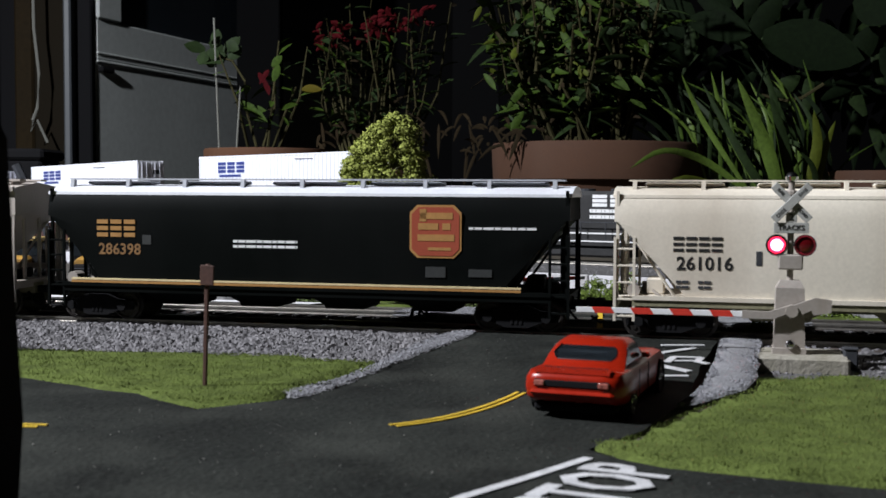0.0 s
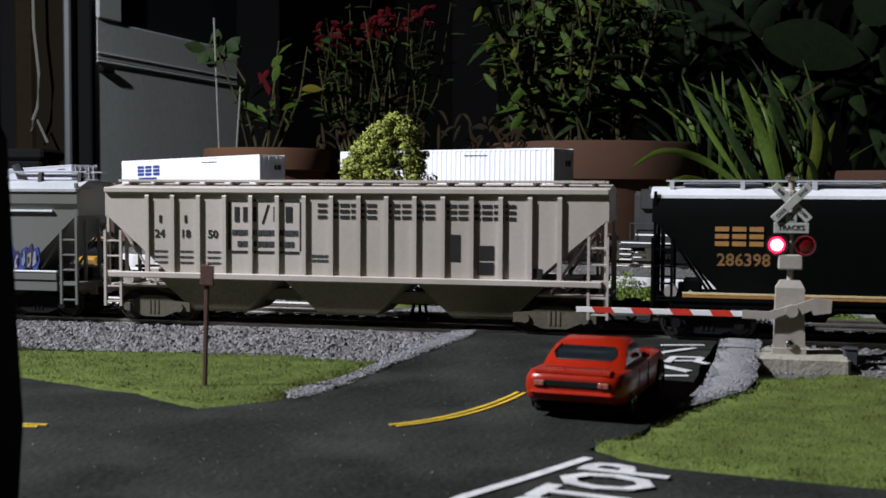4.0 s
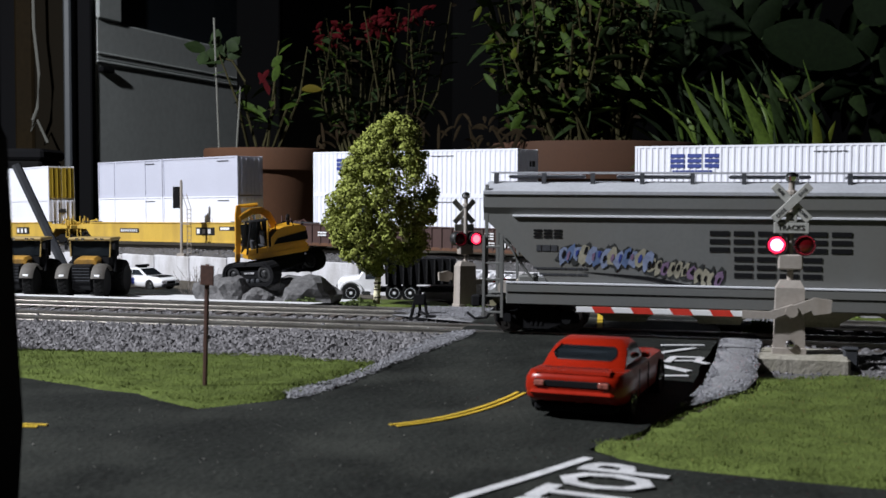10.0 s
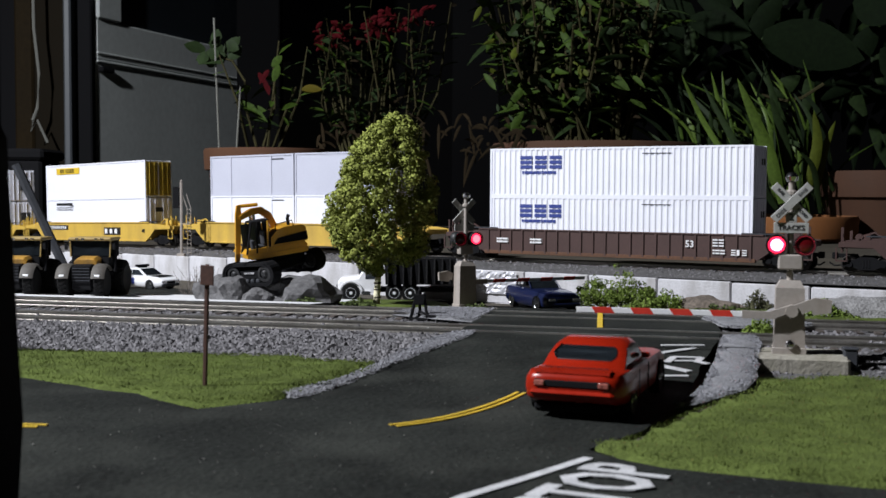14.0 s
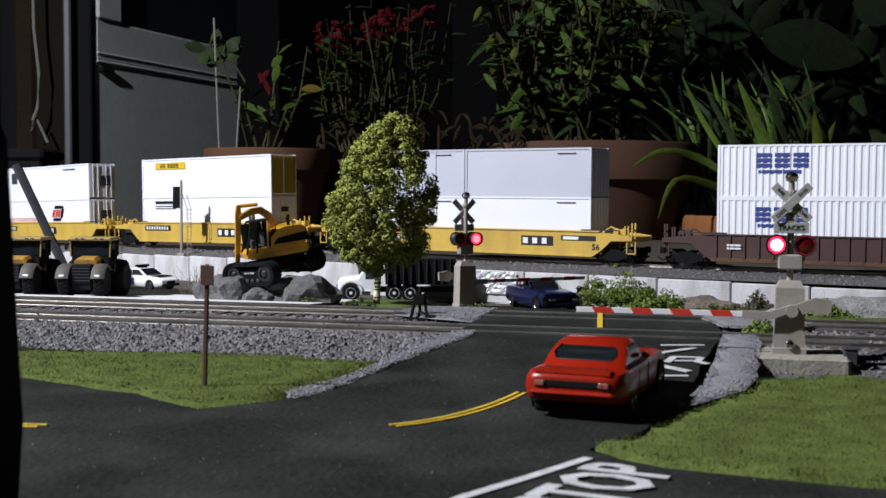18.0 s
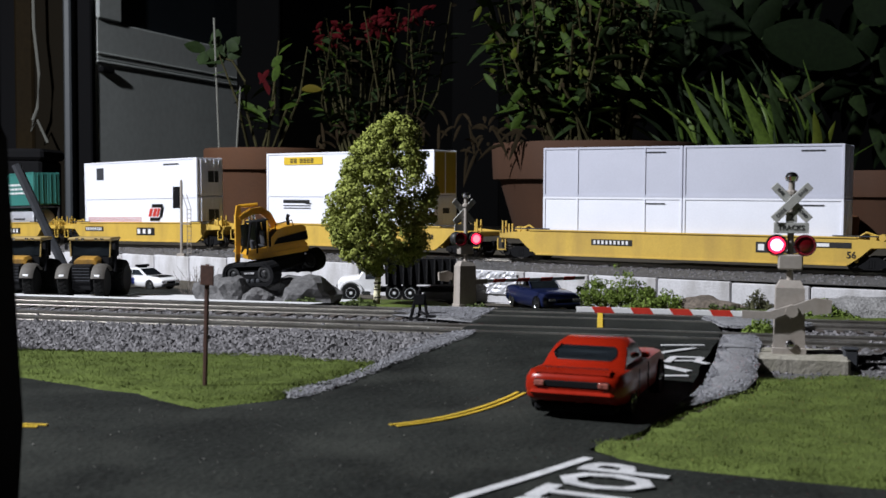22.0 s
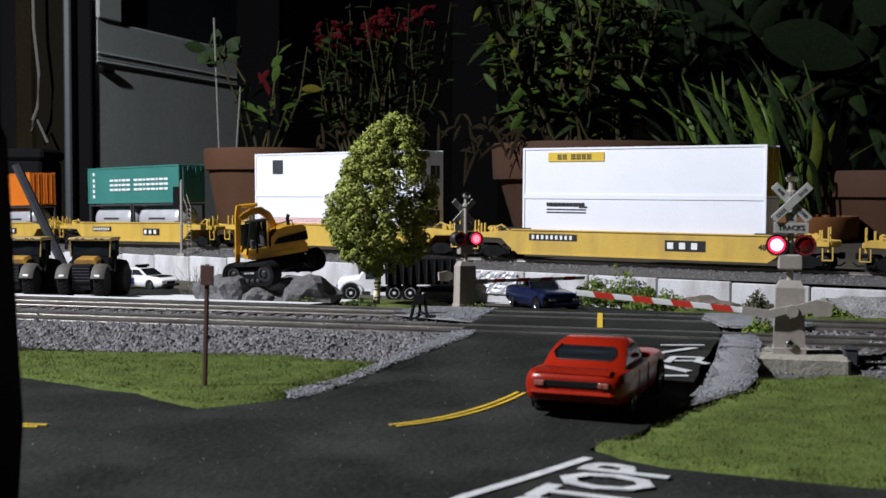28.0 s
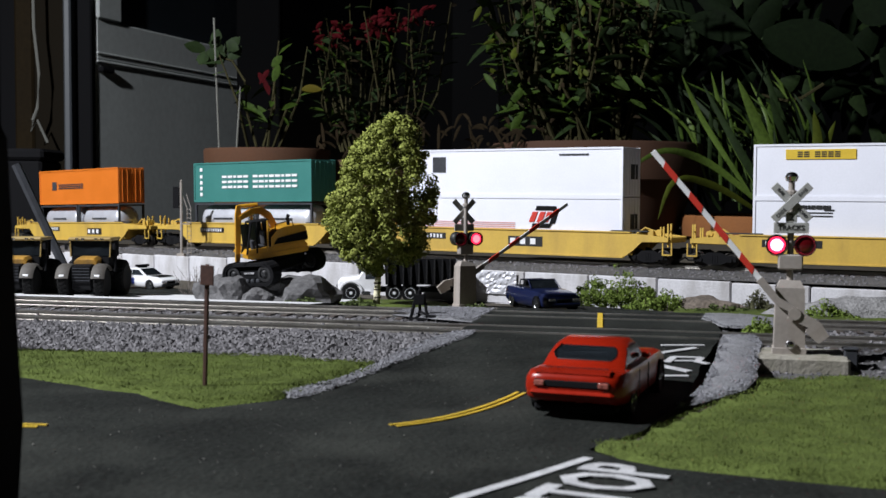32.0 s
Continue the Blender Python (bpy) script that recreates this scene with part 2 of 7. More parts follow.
DULLGOLD = paint("faded_gold", (0.20, 0.10, 0.032), 0.7, var=0.3, scale=300)
LOGORED = paint("logo_dark_red", (0.30, 0.05, 0.02), 0.6, var=0.1)
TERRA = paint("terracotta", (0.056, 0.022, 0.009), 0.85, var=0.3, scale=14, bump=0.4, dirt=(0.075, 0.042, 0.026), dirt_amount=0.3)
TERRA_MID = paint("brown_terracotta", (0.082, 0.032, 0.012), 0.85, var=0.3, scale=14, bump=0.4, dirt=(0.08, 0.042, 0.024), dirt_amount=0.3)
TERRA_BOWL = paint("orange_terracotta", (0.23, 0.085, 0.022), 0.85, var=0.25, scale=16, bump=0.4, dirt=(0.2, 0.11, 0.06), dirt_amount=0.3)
DOORGREY = paint("grey_door", (0.52, 0.55, 0.535), 0.7, var=0.12, scale=4, fine=80, spec=0.2)
FRAMEGREY = paint("door_frame", (0.075, 0.083, 0.092), 0.5, var=0.1, scale=6)
PANELBROWN = paint("varnished_wood", (0.017, 0.011, 0.0042), 0.8, var=0.35, scale=9, fine=120, spec=0.12)
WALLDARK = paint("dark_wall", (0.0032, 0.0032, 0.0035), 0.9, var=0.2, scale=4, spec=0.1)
FLOOR = paint("floor_boards", (0.10, 0.075, 0.05), 0.7, var=0.3, scale=5)
LEAF = paint("leaf_green", (0.033, 0.060, 0.008), 0.65, spec=0.12, var=0.5, scale=25, fine=250)
STRAPLEAF = paint("strap_leaf_green", (0.068, 0.112, 0.017), 0.5, spec=0.3, var=0.45, scale=25, fine=300)
# Leaf green cut to near black: deep shade put into the colour.
LEAFSHADE = paint("leaf_shaded_green", (0.0045, 0.0090, 0.003), 0.8, spec=0.08, var=0.4, scale=18, fine=200)
LEAFDARK = paint("leaf_dark_green", (0.012, 0.024, 0.005), 0.7, spec=0.2, var=0.5, scale=25, fine=250)
LEAFYELLOW = paint("leaf_yellow", (0.075, 0.06, 0.006), 0.7, spec=0.08, var=0.3, scale=25)
DRYLEAF = paint("dry_leaf", (0.020, 0.014, 0.007), 0.9, spec=0.1, var=0.4, scale=30)
STEM = paint("plant_stem", (0.04, 0.036, 0.016), 0.9, spec=0.1, var=0.4, scale=60)
FLOWER = paint("red_flower", (0.042, 0.001, 0.0025), 0.8, spec=0.1, var=0.3, scale=40)
TWINE = paint("pale_cord", (0.17, 0.17, 0.15), 0.8, var=0.2)
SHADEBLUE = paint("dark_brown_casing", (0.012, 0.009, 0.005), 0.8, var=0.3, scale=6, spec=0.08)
LEAFLIME = paint("leaf_yellow_green", (0.06, 0.075, 0.009), 0.6, spec=0.12, var=0.4, scale=25, fine=250)
# Roof white; on the grey hopper it also paints the sill highlight.
ROOFWHITE = paint("white_roof_and_sill_glint", (0.60, 0.61, 0.65), 0.5, var=0.12, scale=60)
PALEGOLD = paint("pale_gold_stripe", (0.62, 0.50, 0.28), 0.6, var=0.15, scale=200)
# Sign yellow darkened for end doors that face away from the lamp.
ENDSHADE = paint("shaded_yellow_end", (0.36, 0.25, 0.02), 0.6, var=0.12, scale=60)
APRON = paint("pale_apron", (0.62, 0.62, 0.63), 0.8, var=0.12, scale=60, bump=0.4)

# ---- plan of the lines ----
from mathutils import geometry

FA = radians(13.04)
FU, FN = Vector((math.cos(FA), -math.sin(FA))), Vector((math.sin(FA), math.cos(FA)))
F0 = Vector((-14.4, 411.6))              # a point of the front track's centre line
RAIL_Z = 4.0                             # top of the rails


def across(x, y):
    """Distance behind the front track's centre line."""
    return (Vector((x, y)) - F0).dot(FN)


def front(s, v=0.0):
    q = F0 + FU * s + FN * v
    return q.x, q.y


R_TH, R_K, R_K2, R_Y, R_V, R_ACC = 0.596, -3.3646e-4, -2.0125e-7, 839.3, 40.76, -0.0641
RPATH = {}


def rear_table():
    """Side line of the rear track, one millimetre a step; out of view on the left it swings level."""
    x, y = 0.0, R_Y
    RPATH[0] = (x, y, R_TH)
    for s in range(0, 1600):
        th = max(0.2, R_TH + R_K * s + R_K2 * s * s / 2)
        x, y = x + math.cos(th), y - math.sin(th)
        RPATH[s + 1] = (x, y, th)
    x, y = 0.0, R_Y
    for s in range(0, -2600, -1):
        q = max(s, -640)
        th = R_TH + R_K * q + R_K2 * q * q / 2
        if s < -640:
            th = max(0.0, th - (-640 - s) / 600)
        x, y = x - math.cos(th), y + math.sin(th)
        RPATH[s - 1] = (x, y, th)


rear_table()


def rear(s, off=0.0):
    """A point of the rear track: off millimetres behind its side line (the centre line is at 15), and the heading."""
    i = math.floor(s)
    a, b, f = RPATH[i], RPATH[i + 1], s - i
    x, y, th = (a[k] + (b[k] - a[k]) * f for k in range(3))
    return x + math.sin(th) * off, y + math.cos(th) * off, th


def rear_z(s):
    """The rear line falls away a little towards the far left."""
    return -9.5 * (max(0.0, min(1.2, (-90 - s) / 500)) ** 1.4)


def smooth(a, b, t):
    t = max(0.0, min(1.0, (t - a) / (b - a)))
    return t * t * (3 - 2 * t)


def rear_gap(x, y):
    """Distance in front of the rear track's side line (rough)."""
    best = 1e9
    for s in range(-900, 1500, 60):
        q = RPATH[s]
        d = math.hypot(q[0] - x, q[1] - y)
        if d < best:
            best, at = d, q
    return (at[0] - x) * math.sin(at[2]) + (at[1] - y) * math.cos(at[2])


def road_z(x, y):
    v = across(x, y)
    return 3.5 * smooth(-95, -22, v) - 11.5 * smooth(60, 190, v) - 14.0 * smooth(200, 340, v)


def ground_z(x, y):
    v = across(x, y)
    return -2.6 * smooth(-110, -45, v) + 3.6 * smooth(-44, -20, v) - 10.0 * smooth(78, 200, v) - 14.0 * smooth(200, 340, v)


def inside(poly, x, y):
    hit = False
    for i in range(len(poly)):
        (a, b), (c, d) = poly[i], poly[i - 1]
        if (b > y) != (d > y) and x < (c - a) * (y - b) / (d - b) + a:
            hit = not hit
    return hit


# ---- ground: one sheet over the layout, then the room's floor ----
gx = [-2600, -1800, -1200, -800] + list(range(-560, 561, 16)) + [800, 1200, 1800, 2600]
gy = [-900, -400, 0, 80] + list(range(120, 1000, 14)) + [1060, 1150, 1300, 1500, 1750]
g = G()
for y in gy:
    for x in gx:
        z = ground_z(x, y)
        z = max(z, -11.0 if x < -150 else -1.0) if rear_gap(x, y) < 6 else z
        g.v.append((x, y, z - 1.0))
nx = len(gx)
for j in range(len(gy) - 1):
    for i in range(nx - 1):
        g.f.append((j * nx + i, j * nx + i + 1, (j + 1) * nx + i + 1, (j + 1) * nx + i))
solid("ground", g, SOIL, "dark scenic ground sheet of the model layout", "ground", kind="structure", smooth=True)
g = G().box(-2600, -900, -60, 2600, 1750, -40)
solid("layout_table", g, PANELBROWN, "wooden table top that carries the model layout", "table", kind="structure")


def sheet(name, poly, zf, lift, mat, label, category, step=7.0, wobble=0.0, kind="structure", edge=0.0):
    """A piece of surface with the given outline, draped on zf."""
    pts = []
    n = len(poly)
    for i in range(n):
        a, b = Vector(poly[i]), Vector(poly[(i + 1) % n])
        k = max(1, int((b - a).length / step))
        for j in range(k):
            q = a + (b - a) * j / k
            w = wobble * noise.noise((q.x * 0.11, q.y * 0.11, 3.0)) + wobble * 0.6 * noise.noise((q.x * 0.5, q.y * 0.5, 7.0))
            pts.append((q.x + w, q.y + w))
    nb = len(pts)
    xs, ys = [p[0] for p in pts], [p[1] for p in pts]
    x = min(xs) + step * 0.5
    while x < max(xs):
        y = min(ys) + step * 0.5
        while y < max(ys):
            qx, qy = x + 0.3 * math.sin(y * 3.1 + x), y + 0.3 * math.cos(x * 2.7)
            if inside(pts[:nb], qx, qy) and (abs(qx) < 260 or int(qx + qy) % 3 == 0):
                pts.append((qx, qy))
            y += step
        x += step
    out, _, tris, orig, _, _ = geometry.delaunay_2d_cdt([Vector(p) for p in pts], [(i, (i + 1) % nb) for i in range(nb)], [], 1, 1e-4)
    vs = []
    for p, o in zip(out, orig):
        rim = any(i < nb for i in o)
        z = zf(p.x, p.y) + lift
        z += -edge if rim else 0.15 * wobble * noise.noise((p.x * 0.15, p.y * 0.15, 0))
        vs.append((p.x * K, p.y * K, z * K))
    m2 = bpy.data.meshes.new(name)
    m2.from_pydata(vs, [], [tuple(t) if (out[t[1]] - out[t[0]]).cross(out[t[2]] - out[t[0]]) > 0 else tuple(t)[::-1] for t in tris])
    m2.polygons.foreach_set("use_smooth", [True] * len(m2.polygons))
    m2.materials.append(mat)
    return tagged(new(name, m2), label, category, kind=kind)


# the road: a cross road in the foreground and the branch that climbs over the tracks
ROAD = [(-420, 90), (420, 90), (420, 196), (110, 199), (77, 200), (62, 206), (41, 215), (29.5, 231), (44, 250), (60, 285), (74, 330), (89, 372), (97, 402),
        (103, 440), (106, 470), (112, 505), (122, 545), (112, 575), (78, 600), (20, 640), (-60, 700), (-150, 740), (-420, 800), (-420, 860), (-120, 850), (0, 740), (34, 640),
        (38, 575), (30, 520), (21, 472), (14, 440), (5, 396), (-16, 345), (-32, 305), (-40, 284), (-58, 272), (-78, 292), (-122, 320), (-420, 360)]
sheet("road", ROAD, road_z, 0.0, ASPHALT, "dark grey asphalt model road with a worn surface", "road", step=9, wobble=1.2)

# ---- turf, gravel and ballast ----
TURF_L = [(-300, 388), (-135, 374), (-100, 371), (-60, 368), (-46, 366), (-41, 357), (-20, 354), (-23, 338), (-35, 300), (-42, 285), (-58, 275), (-76, 291), (-92, 303), (-120, 318), (-300, 335)]
TURF_R = [(29.5, 233), (40, 240), (50, 256), (66, 280), (82, 300), (86, 314), (108, 322), (140, 316), (300, 280), (300, 196), (110, 201), (77, 202), (62, 208), (41, 218)]


sheet("turf", TURF_L, lambda x, y: -1.2 * smooth(-100, -50, across(x, y)), 0.9, GRASS, "flat light green model turf beside the road", "grass", step=6, wobble=1.6, edge=1.6)
sheet("turf", TURF_R, lambda x, y: 0.0, 1.1, GRASS, "flat light green model turf at the road corner", "grass", step=6, wobble=1.6, edge=1.8)


def sprinkle(polys, count, zf, make, seed, z0=0.0):
    rng = random.Random(seed)
    g = G()
    xs, ys = [p[0] for q in polys for p in q], [p[1] for q in polys for p in q]
    done = 0
    while done < count:
        x, y = rng.uniform(min(xs), max(xs)), rng.uniform(min(ys), max(ys))
        if any(inside(q, x, y) for q in polys):
            make(g, x, y, zf(x, y) + z0, rng)
            done += 1
    return g


def fibre(g, x, y, z, rng):
    a, h, w = rng.uniform(0, 6.28), 0.25 + 0.75 * rng.random() ** 2, rng.uniform(0.08, 0.17)
    lx, ly = rng.uniform(-0.35, 0.35), rng.uniform(-0.35, 0.35)
    g.add([(x - w * math.cos(a), y - w * math.sin(a), z), (x + w * math.cos(a), y + w * math.sin(a), z), (x + lx, y + ly, z + h)], [(0, 1, 2)])


def stone(g, x, y, z, rng, k0=1.0):
    r = (0.45 + 1.0 * rng.random() ** 1.6) * k0
    sx, sy, sz = rng.uniform(0.7, 1.3) * r, rng.uniform(0.6, 1.1) * r, rng.uniform(0.45, 0.95) * r
    a, b = rng.uniform(0, 6.28), rng.uniform(-0.7, 0.7)
    ca, sa, cb, sb = math.cos(a), math.sin(a), math.cos(b), math.sin(b)
    vs = []
    for px, py, pz in ((1, 0.1, 0), (0, 1, -0.1), (-1, 0, 0.1), (0.1, -1, 0), (0.25, 0.2, 1), (-0.3, -0.1, 0.85), (0, 0, -0.7)):
        q = rng.uniform(0.75, 1.2)
        px, py, pz = px * sx * q, py * sy * q, pz * sz * q
        px, pz = px * cb + pz * sb, pz * cb - px * sb
        vs.append((x + px * ca - py * sa, y + px * sa + py * ca, z + pz))
    g.add(vs, [(0, 1, 4), (1, 5, 4), (1, 2, 5), (2, 3, 5), (3, 4, 5), (3, 0, 4), (1, 0, 6), (2, 1, 6), (3, 2, 6), (0, 3, 6)])


TL = [(max(x, -170), y) for x, y in TURF_L]
TR = [(min(x, 150), y) for x, y in TURF_R]
solid("turf_fibres", sprinkle([TL], 24000, lambda x, y: -1.2 * smooth(-100, -50, across(x, y)), fibre, 3, 0.7), GRASS_BLADE, "short green turf fibres", "grass", kind="stuff")
solid("turf_fibres", sprinkle([TR], 24000, lambda x, y: 0.0, fibre, 4, 0.9), GRASS_BLADE, "short green turf fibres", "grass", kind="stuff")


def band(s0, s1, prof, step=14.0, wob=1.2):
    """A strip along the front track; prof: (across, height) pairs."""
    g = G()
    n = int((s1 - s0) / step) + 1
    rings = []
    for i in range(n + 1):
        s = s0 + (s1 - s0) * i / n
        ring = []
        for v, z in prof:
            w = wob * noise.noise((s * 0.03, v, 1.0)) if v < -40 else 0
            x, y = front(s, v + w * 2)
            ring.append((x, y, z))
        rings.append(ring)
    return g.loft(rings, caps=False, closed=False)


BED = [(-50, -2.2), (-43, -1.6), (-22, 1.6), (-14, 1.9), (14, 1.9), (25, 1.5), (38, 1.5), (66, 1.9), (76, 1.6), (88, -0.8)]
solid("ballast", band(-1400, 14, BED), BALLAST, "grey stone ballast under the two front tracks", "ballast", kind="structure")
solid("ballast", band(112, 2400, BED), BALLAST, "grey stone ballast under the two front tracks", "ballast", kind="structure")


def bed_z(v):
    for (a, p), (b, q) in zip(BED, BED[1:]):
        if a <= v <= b:
            return p + (q - p) * (v - a) / (b - a)
    return -2.0


def stones_along(s0, s1, v0, v1, count, seed, lift=0.1):
    rng = random.Random(seed)
    g = G()
    for _ in range(count):
        s, v = rng.uniform(s0, s1), rng.uniform(v0, v1)
        if abs(abs(v) - 8.2) < 1.4 or abs(abs(v - 50) - 8.2) < 1.4:
            continue
        x, y = front(s, v)
        stone(g, x, y, bed_z(v) + lift, rng)
    return g


solid("ballast_stones", stones_along(-190, 16, -52, -10, 12000, 5), STONE, "loose crushed grey ballast stones", "stones", kind="stuff")
solid("ballast_stones", stones_along(-230, 16, -10, 86, 8000, 6, -0.2), STONE, "loose crushed grey ballast stones", "stones", kind="stuff")
solid("ballast_stones", stones_along(108, 250, -45, 86, 5000, 7, -0.1), STONE, "loose crushed grey ballast stones", "stones", kind="stuff")

GRAV_L = [(12, 396), (4, 392), (-14, 352), (-30, 310), (-41, 292), (-36, 284), (-30, 296), (-14, 338), (2, 366), (10, 384)]
GRAV_R = [(94, 386), (105, 385), (101, 364), (94, 342), (87, 318), (80, 302), (64, 283), (55, 274), (61, 286), (69, 305), (79, 335), (87, 362)]
GRAV_F = [(104, 455), (118, 452), (136, 420), (118, 405), (100, 412), (99, 440)]
GRAV_B = [(12, 430), (22, 470), (-6, 476), (-20, 455)]
for poly, zz in ((GRAV_L, 0.7), (GRAV_R, 1.0), (GRAV_F, 1.0), (GRAV_B, 0.25)):
    sheet("gravel_shoulder", poly, road_z, zz, GRAVEL, "pale grey gravel shoulder along the road", "gravel", step=5, wobble=1.5, edge=1.0)
solid("gravel_stones", sprinkle([GRAV_L, GRAV_R, GRAV_F, GRAV_B], 16000, road_z, lambda g, x, y, z, rng: stone(g, x, y, z, rng, 0.34), 8, 0.75), GRAVELSTONE, "loose pale gravel stones", "stones", kind="stuff")

GRITPOLY = [(-90, 120), (70, 120), (62, 206), (41, 215), (29.5, 231), (44, 250), (60, 285), (74, 330), (89, 372), (10, 390), (-14, 345), (-32, 305), (-40, 284), (-58, 272), (-78, 292), (-90, 300)]
solid("road_grit", sprinkle([GRITPOLY], 2600, road_z, lambda g, x, y, z, rng: stone(g, x, y, z, rng, 0.10 + 0.22 * rng.random() ** 4), 18, 0.02), GRIT, "loose pale grit and dust specks on the asphalt", "grit", kind="stuff")

# ---- tracks ----
RAILPROF = [(-0.95, 0), (0.95, 0), (0.95, 0.3), (0.3, 0.5), (0.25, 1.2), (0.5, 1.35), (0.5, 1.9), (-0.5, 1.9), (-0.5, 1.35), (-0.25, 1.2), (-0.3, 0.5), (-0.95, 0.3)]


def front_track(v, name, label):
    tr = thing(name, Matrix(), label, "railway track", "front tracks")
    for side in (-8.6, 8.6):
        g = G()
        rings = []
        for s in (-1400, 2400):
            ring = []
            for a, z in RAILPROF:
                x, y = front(s, v + side + a)
                ring.append((x, y, RAIL_Z - 1.9 + z))
            rings.append(ring)
        part("rail", g.loft(rings), RAIL, tr, "bright nickel rail")
    one = mesh_of("tie", G().box(-1.4, -15, 0, 1.4, 15, 1.8, 0.15), TIE)
    s = -215.0
    while s < 250:
        if not 14 < s < 106:
            x, y = front(s, v)
            ob = new("tie", one)
            ob.parent = tr
            ob.matrix_basis = P(x, y, RAIL_Z - 3.6, 0, 0, -13.04 + 1.2 * math.sin(s * 1.7))
        s += 6.8
    g = G()
    for k in range(330):
        s = 253 + k * 6.8
        x, y = front(s, v)
        g.box(-1.4, -15, 0, 1.4, 15, 1.8, m=Matrix.Translation((x, y, RAIL_Z - 3.6)) @ pose(0, 0, 0, 0, 0, -13.04))
    for k in range(170):
        s = -218 - k * 6.8
        x, y = front(s, v)
        g.box(-1.4, -15, 0, 1.4, 15, 1.8, m=Matrix.Translation((x, y, RAIL_Z - 3.6)) @ pose(0, 0, 0, 0, 0, -13.04))
    tagged(part("far_ties", g, TIE, tr), kind="stuff")


front_track(0, "railway_track", "straight model track with bright rails on dark ties, crossing the road")
front_track(50, "railway_track", "second straight model track behind the first")


def rear_strip(s0, s1, prof, step=20):
    g = G()
    rings = []
    n = int((s1 - s0) / step)
    for i in range(n + 1):
        s = s0 + (s1 - s0) * i / n
        rings.append([(*rear(s, o)[:2], z + rear_z(s)) for o, z in prof])
    return g.loft(rings, caps=False, closed=False)


solid("ballast", rear_strip(-2500, 1500, [(-26, -1.8), (-18, -0.6), (-4, 1.8), (34, 1.8), (48, -0.6), (70, -1.0)]), BALLAST, "grey ballast bed of the rear track", "ballast", kind="structure")
tr = thing("railway_track", Matrix(), "curved model track along the retaining wall", "railway track")
for side in (15 - 8.6, 15 + 8.6):
    g = G()
    rings = []
    for s in range(-2500, 1501, 10):
        rings.append([(*rear(s, side + a)[:2], RAIL_Z - 1.9 + z + rear_z(s)) for a, z in RAILPROF])
    part("rail", g.loft(rings), RAIL, tr, "bright nickel rail")
one = mesh_of("tie", G().box(-1.4, -15, 0, 1.4, 15, 1.8), TIE)
for k in range(150):
    s = -620 + k * 7.0
    x, y, th = rear(s, 15)
    ob = new("tie", one)
    ob.parent = tr
    ob.matrix_basis = P(x, y, RAIL_Z - 3.6 + rear_z(s), 0, 0, -math.degrees(th))
rng = random.Random(9)
g = G()
for k in range(5200):
    s, o = rng.uniform(-560, 420), rng.uniform(-25, 20)
    x, y, th = rear(s, o)
    stone(g, x, y, (1.7 if o > -4 else 1.7 - 2.4 * (-4 - o) / 14) + rear_z(s), rng)
solid("ballast_stones", g, STONE, "loose ballast stones of the rear track", "stones", kind="stuff")

# retaining wall in front of the rear track, panel by panel
wall = thing("retaining_wall", Matrix(), "pale grey concrete retaining wall below the rear track", "wall", kind="structure")
s = -560.0
while s < 420:
    w = 46.0
    x, y, th = rear(s + w / 2, -28)
    top = -2.0 - 1.6 * smooth(120, 300, s) + rear_z(s + w / 2)
    g = G().box(-w / 2 + 0.25, -2, -36, w / 2 - 0.25, 2, top, 0.5)
    part("panel", g, CONCRETE, wall, at=P(x, y, 0, 0, 0, -math.degrees(th)))
    s += w

# ---- rolling stock ----
def truck_frame(car, x, mat, r=5.2, base=20.0, group_wheels=None):
    """A freight truck under a car: two side frames, a bolster and two wheelsets."""
    tk = part("truck", G().box(x - 3, -12, 3.5, x + 3, 12, 8.5, 0.6), mat, car, "dark cast truck")
    for sy in (-1, 1):
        g = G()
        prof = [(-base / 2 - 4, 3.8), (-base / 2 - 4, 7), (-base / 2 + 2, 7.6), (-4, 9.4), (4, 9.4), (base / 2 - 2, 7.6), (base / 2 + 4, 7), (base / 2 + 4, 3.8), (base / 2 - 1, 3.8), (4, 1.8), (-4, 1.8), (-base / 2 + 1, 3.8)]
        y = sy * 12.2
        g.prism([(x + a, z) for a, z in prof], y - 1.0, y + 1.0, "y")
        for bx in (-base / 2, base / 2):
            g.cyl((x + bx, y - sy * 0.4, r), (x + bx, y + sy * 1.7, r), 1.7, 8)
        for q in (-1.6, 0, 1.6):
            g.cyl((x + q, y + sy * 0.6, 3.0), (x + q, y + sy * 0.6, 7.6), 0.7, 6)
        part("side_frame", g, mat, tk)
    for bx in (-base / 2, base / 2):
        g = G().cyl((0, -11, 0), (0, 11, 0), 0.9, 6)
        for sy in (-1, 1):
            g.lathe([(r + 0.6, sy * 7.2), (r + 0.6, sy * 7.8), (r, sy * 7.9), (r, sy * 9.8), (r * 0.86, sy * 9.9), (r * 0.8, sy * 9.2), (r * 0.35, sy * 9.2), (r * 0.3, sy * 10.4)], n=14, axis="y")
            for q in range(3):
                a = 2.1 * q
                g.box(-0.5 + 2.9 * math.cos(a), sy * 9.3 - 0.2, 2.9 * math.sin(a) - 0.5, 0.5 + 2.9 * math.cos(a), sy * 9.3 + 0.2, 2.9 * math.sin(a) + 0.5)
        WHEELS.append((part("wheelset", g, WHEELMAT, tk, "steel wheelset", at=P(x + bx, 0, r)), x + bx, r, car))


WHEELS = []
WHEELMAT = paint("wheel_steel", (0.05, 0.045, 0.042), 0.45, 0.7, var=0.3, scale=200)


